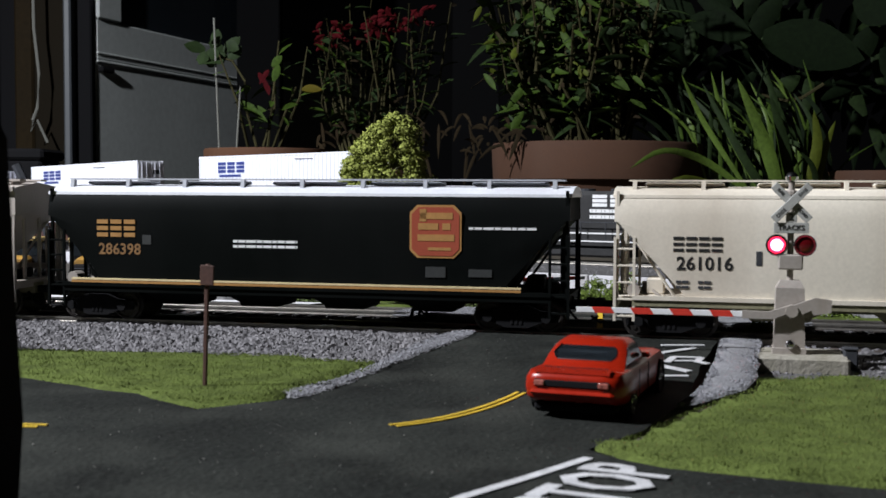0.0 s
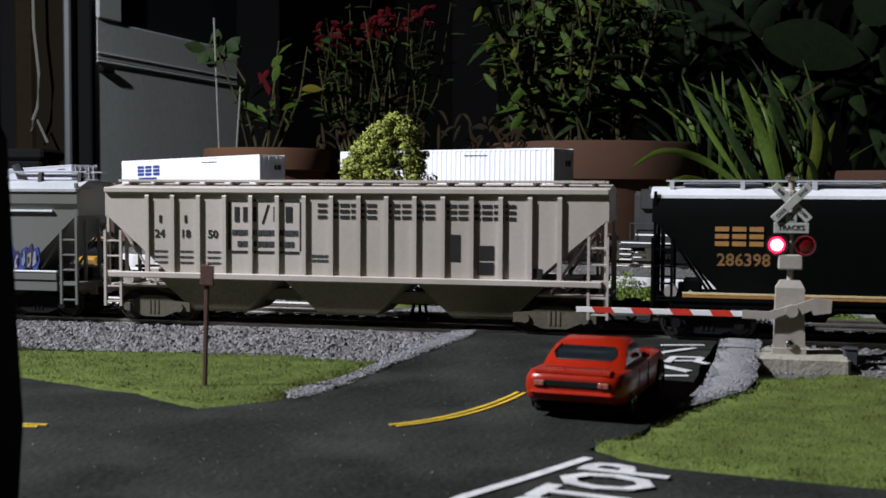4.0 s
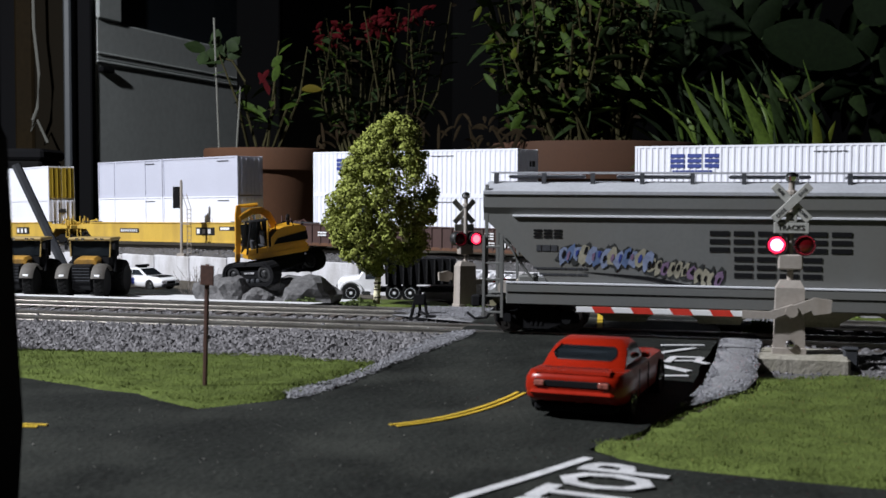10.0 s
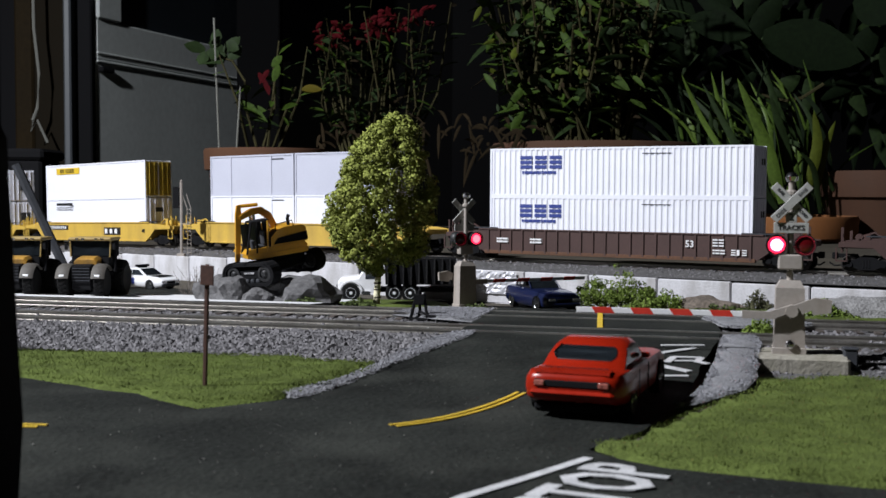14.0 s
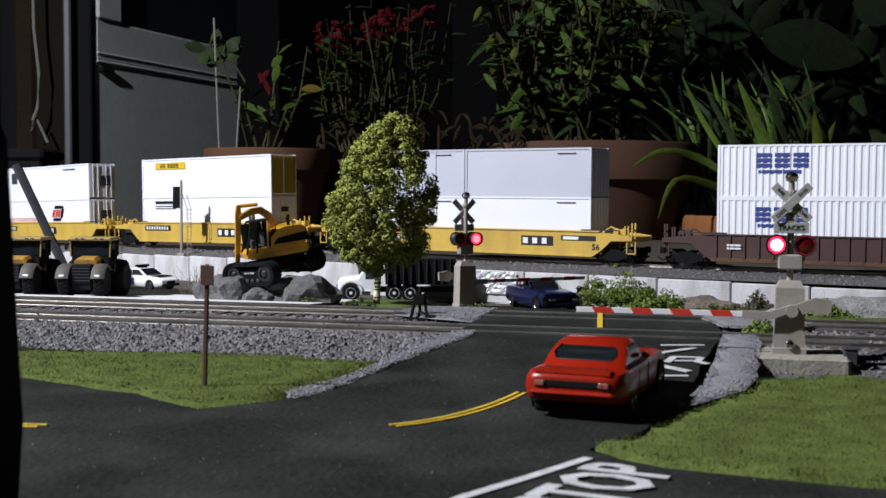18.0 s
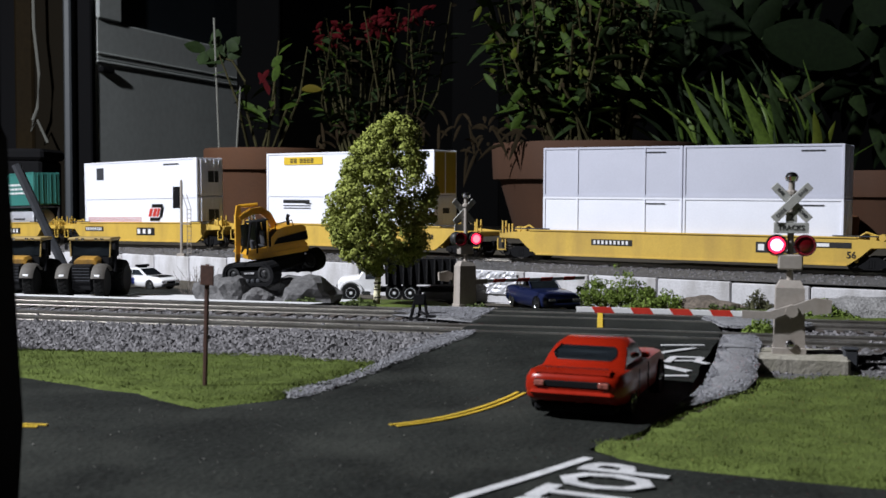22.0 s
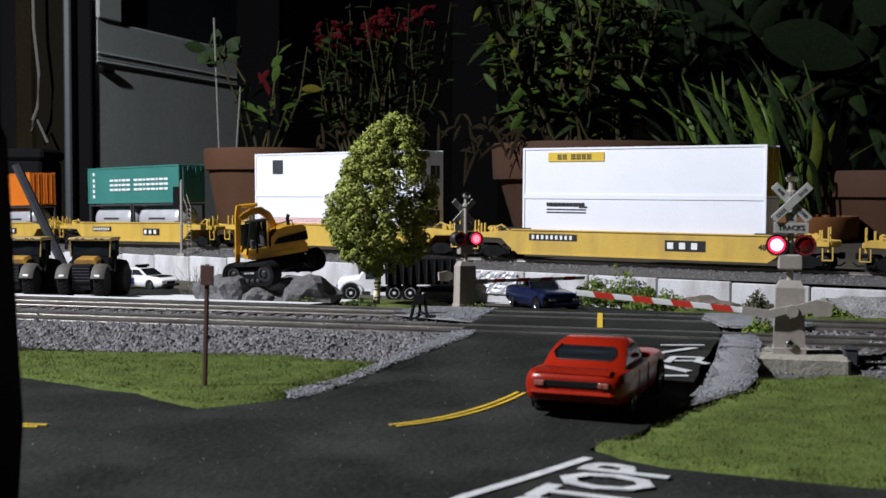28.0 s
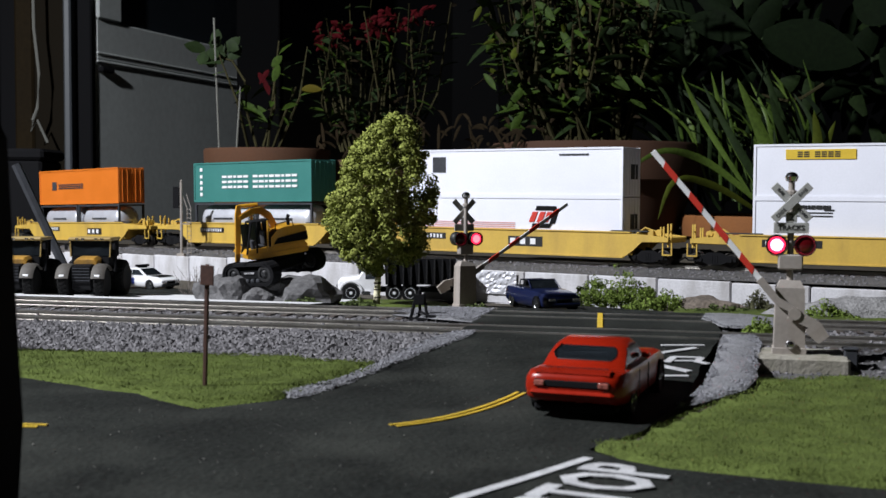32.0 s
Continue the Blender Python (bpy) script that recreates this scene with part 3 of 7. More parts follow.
def coupler(car, L, z=9.5):
    for sx in (-1, 1):
        g = G().box(min(sx * (L - 14), sx * L), -1.3, z - 1.2, max(sx * (L - 14), sx * L), 1.3, z + 1.2, 0.3)
        g.box(min(sx * (L - 2.5), sx * (L + 0.8)), -2.2, z - 2, max(sx * (L - 2.5), sx * (L + 0.8)), 2.2, z + 2, 0.5)
        g.tube([(sx * (L - 9), -3.5, z - 1), (sx * (L - 5), -4.2, z - 5.5), (sx * (L - 1), -3.8, z - 6.0), (sx * (L + 2), -3.0, z - 4)], 0.5, 5)
        part("coupler", g, SOFTBLACK, car, "black coupler with an air hose")


def ladder(car, x, y, z0, z1, w, mat, rungs, name="ladder", axis="x"):
    g = G()
    for q in (-w / 2, w / 2):
        g.box(x + q - 0.45, y - 0.45, z0, x + q + 0.45, y + 0.45, z1)
    for i in range(rungs):
        z = z0 + (z1 - z0) * (i + 0.3) / rungs
        g.cyl((x - w / 2, y, z), (x + w / 2, y, z), 0.38, 5)
    part(name, g, mat, car)


def roofwalk(car, L, z, mat, bracket, every=17.5, hatchmat=None):
    g = G()
    for y in (-6.5, -4.9, 4.9, 6.5):
        g.box(-L, y - 0.7, z - 0.5, L, y + 0.7, z)
    part("running_board", g, mat, car, "raised running boards along the roof")
    n = int(2 * L / every)
    for i in range(n + 1):
        x = -L + 2 + (2 * L - 4) * i / n
        part("bracket", G().prism([(-9.5, z - 5.4), (-7.2, z - 5.0), (-7.0, z - 0.5), (-8.6, z - 0.4)], x - 0.7, x + 0.7, "x"), bracket, car)
    for i in range(5):
        x = -L * 0.8 + 2 * L * 0.8 * i / 4
        part("roof_hatch", G().box(x - 13, -4, z - 2.2, x + 13, 4, z - 0.9, 0.5), hatchmat or mat, car)


def hop_rings(L, prof, ends, zfloor):
    """Rings along x for a covered hopper: the floor rises at both ends."""
    rings = []
    xs = [-L, -L + 1, -L + ends * 0.5, -L + ends, L - ends, L - ends * 0.5, L - 1, L]
    for x in xs:
        e = max(0.0, (abs(x) - (L - ends)) / ends)
        zb = zfloor + (38 - zfloor) * min(1, e * 1.06)
        ring = [(x, y, max(z, zb)) for y, z in prof]
        rings.append(ring)
    return rings


def outlets(car, L, n, mat, z0=6.0, ztop=15.0):
    """Discharge hoppers below the sill."""
    pitch = 2 * (L - 32) / n
    for i in range(n):
        x = -(L - 32) + pitch * (i + 0.5)
        g = G()
        rings = [[(x - pitch * 0.49, -14.5, ztop), (x + pitch * 0.49, -14.5, ztop), (x + pitch * 0.49, 14.5, ztop), (x - pitch * 0.49, 14.5, ztop)],
                 [(x - pitch * 0.24, -9, z0 + 1.4), (x + pitch * 0.24, -9, z0 + 1.4), (x + pitch * 0.24, 9, z0 + 1.4), (x - pitch * 0.24, 9, z0 + 1.4)],
                 [(x - pitch * 0.22, -9, z0), (x + pitch * 0.22, -9, z0), (x + pitch * 0.22, 9, z0), (x - pitch * 0.22, 9, z0)]]
        part("discharge_hopper", g.loft(rings), mat, car, "sloping discharge hopper")


def end_frames(car, L, mat, z1=40, cage=True):
    for sx in (-1, 1):
        g = G()
        for y in (-14.5, 14.5):
            g.box(sx * (L - 1) - 0.5, y - 0.6, 10, sx * (L - 1) + 0.5, y + 0.6, z1 + 8)
        for y in (-5, 5):
            g.box(sx * (L - 3) - 0.5, y - 0.6, 12, sx * (L - 3) + 0.5, y + 0.6, z1)
        g.box(sx * (L - 1) - 0.5, -15, 10.5, sx * (L - 1) + 0.5, 15, 13.0)
        g.box(min(sx * (L - 24), sx * L), -13, 12.4, max(sx * (L - 24), sx * L), 13, 13.4)
        g.tube([(sx * (L - 20), -13, 13), (sx * (L - 4), -13, 36)], 0.5, 5)
        g.tube([(sx * (L - 20), 13, 13), (sx * (L - 4), 13, 36)], 0.5, 5)
        g.box(min(sx * (L - 16), sx * (L - 10)), -4, 13.4, max(sx * (L - 16), sx * (L - 10)), 4, 19, 0.6)
        part("end_frame", g, mat, car, "open end frame with platform and braces")
        part("brake_gear", G().cyl((sx * (L - 6), -9.5, 15), (sx * (L - 6), -4.0, 15), 2.2, 10).box(min(sx * (L - 12), sx * (L - 8)), 4, 13.4, max(sx * (L - 12), sx * (L - 8)), 9, 17, 0.4).tube([(sx * (L - 12), -6, 15), (sx * (L - 18), -8, 11), (sx * (L - 24), -8, 10)], 0.5, 5), SILVER if sx < 0 else SOFTBLACK, car, "brake cylinder and pipes")
        ladder(car, sx * (L - 3.4), -15.9, 5.5, 33, 6.2, mat, 5, "side_ladder")
        ladder(car, sx * (L - 3.4), 15.9, 5.5, 33, 6.2, mat, 5, "side_ladder")


def round_hopper(label, side, roof, L, stripe, n_out, under):
    """A covered hopper with bulging sides."""
    car = thing("hopper_car", Matrix(), label, "freight car", "front train")
    arc = [(-15.9, 13), (-16.0, 20), (-16.1, 27), (-16.0, 34), (-15.6, 40), (-14.8, 44.8), (-14.0, 46.3)]
    prof = arc + [(-y, z) for y, z in reversed(arc)]
    part("body", G().loft(hop_rings(L, prof, 24, 13)), side, car, "smooth bulging body", smooth=True)
    rf = [(-14.5, 45.8), (-14.3, 46.8), (-8, 48.9), (0, 49.6), (8, 48.9), (14.3, 46.8), (14.5, 45.8)]
    part("roof", G().loft([[(x, y, z) for y, z in rf] for x in (-L - 0.6, L + 0.6)]), roof, car, "pale roof", smooth=False)
    g = G().box(-L + 6, -16.9, 12.6, L - 6, -15.6, 14.0)
    g.box(-L + 6, 15.6, 12.6, L - 6, 16.9, 14.0)
    part("side_sill", g, side, car, "long side sill")
    if stripe is GOLD:
        part("gold_stripe", G().box(-L + 10, -17.0, 13.9, L - 16, -15.7, 14.7), GOLD, car, "thin gold stripe along the sill")
        part("pale_stripe", G().box(-L + 10, -17.0, 14.9, L - 16, -15.7, 15.5), PALEGOLD, car, "thin pale stripe along the sill")
    g = G().box(-L + 6, -16.4, 10.6, L - 6, -15.4, 12.6).box(-L + 6, 15.4, 10.6, L - 6, 16.4, 12.6).box(-L, -3, 8.5, L, 3, 12.5)
    part("lower_sill", g, under, car)
    outlets(car, L, n_out, under, 6.0, 13)
    roofwalk(car, L - 4, 51.8, HOPROOF if stripe is GOLD else roof, HOPROOF if stripe is GOLD else roof, 22)
    end_frames(car, L, side if under is not HOPDARK else HOPDARK, 40)
    truck_frame(car, -L + 18, SOFTBLACK)
    truck_frame(car, L - 18, SOFTBLACK)
    coupler(car, L + 6.5)
    return car


def lines(x0, x1, y, zs, h):
    g = G()
    for z in zs:
        x = x0
        k = 0
        while x < x1:
            w = 1.6 + (k * 7 % 5) * 0.5
            g.box(x, y - 0.1, z, min(x + w, x1), y + 0.1, z + h)
            x += w + 0.35
            k += 1
    return g


def dark_hopper():
    car = round_hopper("dark green covered hopper car with a pale roof and gold lettering", HOPDARK, ROOFWHITE, 96, GOLD, 4, HOPDARK)
    y = -16.1
    part("lettering", bars("EEE", 6.2, y, -76, 30.6, 0.5, 1.0, 0.80), GOLD, car, "gold reporting marks")
    part("lettering", text("286398", 5.6, 0.06).move(Matrix.Translation((-67.0, y - 0.04, 26.0))), DULLGOLD, car, "faded gold numerals")
    o = [(-6.4, -9), (6.4, -9), (9, -6.4), (9, 6.4), (6.4, 9), (-6.4, 9), (-9, 6.4), (-9, -6.4)]
    lg = part("emblem", G().prism([(50.5 + a, 34 + b) for a, b in o], y - 0.22, y, "y"), GOLD, car, "octagonal dark red and gold emblem")
    part("emblem_field", G().prism([(50.5 + a * 0.92, 34 + b * 0.92) for a, b in o], y - 0.34, y - 0.2, "y"), LOGORED, lg)
    g = G()
    for z, a, b in ((38.2, -5.5, 6.0), (34.6, -6.0, 1.0), (34.6, 2.4, 5.2), (30.8, -6.2, 6.6), (27.6, -2.5, 5.4)):
        g.box(50.5 + a, y - 0.44, z, 50.5 + b, y - 0.3, z + (2.2 if z > 28 else 1.0))
    g.box(50.5 - 5.5, y - 0.44, 37.4, 50.5 - 3.2, y - 0.3, 41.6)
    part("emblem_bars", g, GOLD, lg)
    part("lettering", lines(-23, 1, y, (29.2, 27.4), 0.9), WHITE, car, "small white data lines")
    part("lettering", lines(62, 85, y, (34.8, ), 0.8), WHITE, car, "small white data lines")
    for q in ((47, 18.4, 54, 22), (62, 18.8, 70, 21.4), (-58, 28, -54.6, 31.4)):
        part("data_panel", G().box(q[0], y - 0.15, q[1], q[2], y, q[3]), FAINT, car)
    return car


def beige_hopper():
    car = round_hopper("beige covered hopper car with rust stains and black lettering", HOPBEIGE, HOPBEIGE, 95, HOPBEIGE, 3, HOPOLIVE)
    y = -16.12
    part("lettering", bars("EEEE", 4.8, y, -76, 28.6, 0.30, 1.0, 0.78), BLACK, car, "black reporting marks")
    part("lettering", text("261016", 6.0, 0.05).move(Matrix.Translation((-66.0, y - 0.04, 24.6))), BLACK, car, "black numerals")
    part("lettering", lines(-75, -71, y, (18.4, 16.7), 0.8), DARKGREY, car)
    part("lettering", lines(-68, -64, y, (18.4, 16.7), 0.8), DARKGREY, car)
    part("data_panel", G().box(-50, y - 0.1, 24.5, -48.2, y, 29), DARKGREY, car)
    return car


def ribbed_hopper():
    L = 91
    car = thing("hopper_car", Matrix(), "grey-tan covered hopper car with upright side ribs and black lettering", "freight car", "front train")
    prof = [(-15.2, 16.5), (-15.2, 47.5), (-14.2, 48.4), (0, 50.2), (14.2, 48.4), (15.2, 47.5), (15.2, 16.5)]
    part("body", G().loft(hop_rings(L, prof, 26, 16.5)), HOPTAN, car, "flat ribbed body")
    n = 16
    for i in range(n):
        x = -74.1 + 9.93 * i
        for sy in (-1, 1):
            part("rib", G().prism([(sy * 16.2, 18.0), (sy * 16.2, 45.4), (sy * 15.1, 47.0), (sy * 15.1, 17.0)], x - 0.75, x + 0.75, "x"), HOPTAN, car)
    for sy in (-1, 1):
        part("top_chord", G().box(-L, sy * 15.6 - 0.8, 46.6, L, sy * 15.6 + 0.8, 48.6, 0.3), HOPTAN, car)
        part("side_sill", G().box(-L + 2, sy * 16.2 - 1.0, 16.0, L - 2, sy * 16.2 + 1.0, 18.2, 0.3), HOPTAN, car, "bright edged side sill")
        part("running_board", G().box(-L + 2, sy * 7 - 2, 50.6, L - 2, sy * 7 + 2, 51.4), HOPTAN, car)
    g = G()
    for i in range(18):
        x = -L + 6 + (2 * L - 12) * i / 17
        g.box(x - 0.4, -8, 48.9, x + 0.4, 8, 50.7)
    part("roof_supports", g, HOPTAN, car)
    pitch = 48.0
    for i in range(3):
        x = (i - 1) * pitch
        g = G()
        g.loft([[(x - 22, -15.4, 16.2), (x + 22, -15.4, 16.2), (x + 22, 15.4, 16.2), (x - 22, 15.4, 16.2)],
                [(x - 11, -12, 5.2), (x + 11, -12, 5.2), (x + 11, 12, 5.2), (x - 11, 12, 5.2)], [(x - 10, -11, 4.2), (x + 10, -11, 4.2), (x + 10, 11, 4.2), (x - 10, 11, 4.2)]])
        part("discharge_hopper", g, HOPOLIVE, car, "olive discharge hopper")
    part("centre_sill", G().box(-L, -3, 8, L, 3, 12), HOPOLIVE, car)
    end_frames(car, L, HOPTAN, 40)
    truck_frame(car, -L + 18, DARKOLIVE)
    truck_frame(car, L - 18, DARKOLIVE)
    coupler(car, L + 6.5)
    y = -15.3
    fr = G()
    x0, x1, z0, z1 = -43, -15.5, 25.5, 44.5
    for a, b, c, d in ((x0 + 1, z0, x1 - 1, z0 + 0.8), (x0 + 1, z1 - 0.8, x1 - 1, z1), (x0, z0 + 1, x0 + 0.8, z1 - 1), (x1 - 0.8, z0 + 1, x1, z1 - 1)):
        fr.box(a, y - 0.1, b, c, y + 0.1, d)
    part("emblem_frame", fr, BLACK, car, "black rounded emblem frame")
    part("lettering", bars("III", 5.2, y, -40.6, 36.6, 0.5, 1.0, 0.58), BLACK, car)
    part("lettering", G().prism([(-30.4, 36.0), (-29.8, 36.0), (-27.6, 42.6), (-28.2, 42.6)], y - 0.1, y + 0.1, "y"), BLACK, car)
    part("lettering", bars("II", 5.4, y, -26.0, 36.6, 0.4, 1.0, 0.78), BLACK, car)
    part("lettering", lines(-41.5, -17, y, (31.8,), 1.9), DARKGREY, car)
    part("lettering", lines(-39.5, -18.5, y, (27.8,), 1.9), DARKGREY, car)
    for word, xx in (("EEENNE", -9.6), ("NNEEE", 15.0), ("EEEEEE", 36.4)):
        part("lettering", bars(word, 5.2, y, xx, 38.0, 0.45, 1.0, 0.72), BLACK, car, "black serif lettering")
    for xx, word in ((-71.5, "24"), (-61.5, "18"), (-51.0, "50")):
        part("lettering", text(word, 4.0, 0.05).move(Matrix.Translation((xx + 2.1, y - 0.04, 31.9))), BLACK, car)
        part("lettering", lines(xx, xx + 5.0, y, (25.4, 23.4, 21.4), 0.6), DARKGREY, car)
    for xx in (-69.6, -59.8):
        part("lettering", bars("I", 2.6, y, xx, 36, 0.3), BLACK, car)
    for q in ((37.6, 24, 41, 33), (47.2, 24.6, 52.6, 29.4), (47.2, 19.6, 52.6, 23.8), (66, 18.6, 69, 22)):
        part("data_panel", G().box(q[0], y - 0.1, q[1], q[2], y, q[3]), BLACK, car, "black data stencil")
    part("lettering", lines(-12, -4, y, (24.5, 22.9), 0.8), DARKGREY, car)
    return car


def grey_hopper():
    L = 93
    car = thing("hopper_car", Matrix(), "grey covered hopper car with black lettering and painted graffiti", "freight car", "front train")
    prof = [(-15.0, 14), (-15.0, 40.2), (-15.9, 42.4), (-15.9, 46.6), (-15.0, 47.6), (-8, 50.4), (0, 51), (8, 50.4), (15.0, 47.6), (15.9, 46.6), (15.9, 42.2), (15.0, 40.0), (15.0, 14)]
    part("body", G().loft(hop_rings(L, prof, 26, 14)), HOPGREY, car, "flat sided body with an overhanging top")
    for sy in (-1, 1):
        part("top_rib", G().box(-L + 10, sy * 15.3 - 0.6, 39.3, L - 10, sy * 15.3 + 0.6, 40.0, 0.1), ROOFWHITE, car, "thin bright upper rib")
        part("side_sill", G().box(-L + 8, sy * 16.0 - 0.8, 14.2, L - 8, sy * 16.0 + 0.8, 17.0, 0.2), HOPGREY, car, "pale side sill")
        # Thin white strip paints in the highlight along the sill's top.
        part("sill_edge", G().box(-L + 8, sy * 16.2 - 0.8, 17.1, L - 8, sy * 16.2 + 0.8, 17.7, 0.1), ROOFWHITE, car, "bright strip painting in the sill's highlight")
        part("lower_sill", G().box(-L + 8, sy * 15.6 - 0.8, 10.2, L - 8, sy * 15.6 + 0.8, 14.1, 0.2), HOPGREY, car)
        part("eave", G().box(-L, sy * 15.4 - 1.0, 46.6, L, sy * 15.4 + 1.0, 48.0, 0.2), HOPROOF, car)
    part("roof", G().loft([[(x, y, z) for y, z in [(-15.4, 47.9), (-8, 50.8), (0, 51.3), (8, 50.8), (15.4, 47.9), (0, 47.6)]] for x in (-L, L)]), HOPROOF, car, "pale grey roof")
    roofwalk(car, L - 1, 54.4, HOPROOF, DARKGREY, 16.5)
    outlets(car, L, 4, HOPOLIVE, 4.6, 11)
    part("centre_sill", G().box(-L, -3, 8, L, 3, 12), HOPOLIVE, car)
    end_frames(car, L, HOPGREY, 42)
    truck_frame(car, -L + 18, SOFTBLACK)
    truck_frame(car, L - 18, SOFTBLACK)
    coupler(car, L + 6.0)
    y = -15.1
    part("lettering", bars("EEEEEE", 6.8, y, -18.8, 28.6, 0.42, 1.0, 1.02), SOFTBLACK, car, "large black lettering")
    part("lettering", bars("EEEE", 6.8, y, -11.0, 20.4, 0.42, 1.0, 0.96), SOFTBLACK, car, "large black lettering")
    part("lettering", bars("EEE", 2.8, y, -76, 32.4, 0.4, 1.0, 1.1), SOFTBLACK, car)
    part("lettering", lines(-75, -68, y, (28,), 2.0), DARKGREY, car)
    part("lettering", lines(-76, -58, y, (22, 20), 0.6), DARKGREY, car)
    part("lettering", lines(39.5, 48, y, (28.6, 26.6, 24.6, 22.6), 0.45), DARKGREY, car)
    part("tail_light", G().box(-L - 1.4, -10, 12, -L - 0.2, -8, 14.4, 0.3), LENS_DARK, car, "small dark red tail light")
    # graffiti as irregular patches of colour with no letters
    rng = random.Random(21)

    def patch(cx, cz, w, h, lift, mat, lean=0.25):
        k = rng.choice((5, 6, 7, 8))
        o = []
        for q in range(k):
            a = 6.283 * q / k + rng.uniform(-0.3, 0.3)
            rx, rz = w * rng.uniform(0.55, 1.1), h * rng.uniform(0.6, 1.1)
            o.append((cx + rx * math.cos(a) + lean * rz * math.sin(a), cz + rz * math.sin(a)))
        part("graffiti_patch", G().prism(o, y - lift, y - lift + 0.1, "y"), mat, car)
    for i in range(13):
        x = -66 + i * 2.3
        z = 27.4 - i * 0.16 + rng.uniform(-0.5, 0.5)
        patch(x, z, 2.6, 4.4, 0.12, FAINT)
        patch(x, z, 2.0, 3.7, 0.15 + 0.008 * i, (PALEBLUE, SKYBLUE, PALEBLUE, CREAM)[i % 4])
        patch(x + rng.uniform(-0.8, 0.8), z + rng.uniform(-1.6, 1.4), 0.7, 1.7, 0.3 + 0.004 * i, (SOFTBLACK, MAUVE, LOGOBLUE)[i % 3])
    for i in range(11):
        x = -37 + i * 2.1
        z = 23.8 - i * 0.40 + rng.uniform(-0.4, 0.4)
        patch(x, z, 2.2, 3.9, 0.12, FAINT)
        patch(x, z, 1.6, 3.2, 0.15 + 0.008 * i, (CREAM, CREAM, MAUVE, CREAM)[i % 4])
        patch(x + rng.uniform(-0.5, 0.5), z + rng.uniform(-0.8, 0.8), 0.6, 1.4, 0.3 + 0.004 * i, SOFTBLACK)
    part("graffiti_underline", G().prism([(-60, 21.4), (-38, 20.2), (-14, 15.8), (-17, 15.6), (-40, 19.2)], y - 0.11, y, "y"), SOFTBLACK, car)
    for i in range(9):
        x = 55.5 + i * 2.5
        z = 21.6 + rng.uniform(-0.8, 0.8) + (2.0 if i < 2 else 0)
        patch(x, z, 2.1, 5.6 if i % 3 else 6.6, 0.13 + 0.004 * i, (LOGOBLUE, NAVY)[i % 2], 0.1)
        patch(x + rng.uniform(-0.4, 0.4), z + rng.uniform(-1, 1), 1.0, 3.4, 0.3 + 0.004 * i, (PALEBLUE, CREAM, LAVENDER)[i % 3], 0.1)
        patch(x + rng.uniform(-0.6, 0.6), z + rng.uniform(-2, 2), 0.45, 1.5, 0.42 + 0.004 * i, NAVY, 0.1)
    return car


SKYBLUE = paint("graffiti_blue", (0.07, 0.11, 0.22), 0.6, var=0.3, scale=200)
NAVY = paint("graffiti_navy", (0.02, 0.02, 0.075), 0.6, var=0.3, scale=200)
LAVENDER = paint("graffiti_lavender", (0.24, 0.23, 0.31), 0.6, var=0.3, scale=200)
FAINT = paint("faint_stencil", (0.022, 0.024, 0.024), 0.6, var=0.2)
PALEBLUE = paint("graffiti_pale_blue", (0.16, 0.195, 0.30), 0.6, var=0.3, scale=200)
MAUVE = paint("graffiti_mauve", (0.15, 0.095, 0.17), 0.6, var=0.3, scale=200)
CREAM = paint("graffiti_cream", (0.25, 0.235, 0.18), 0.6, var=0.3, scale=200)
MOVERS = []                                   # (thing, function of time giving its pose)


def front_s(t):
    return 54.075 * t + 0.15 * t * t


for maker, s0 in ((beige_hopper, 171.0), (dark_hopper, -34.6), (ribbed_hopper, -235.5), (grey_hopper, -430.5)):
    car = maker()
    MOVERS.append((car, "front", s0))


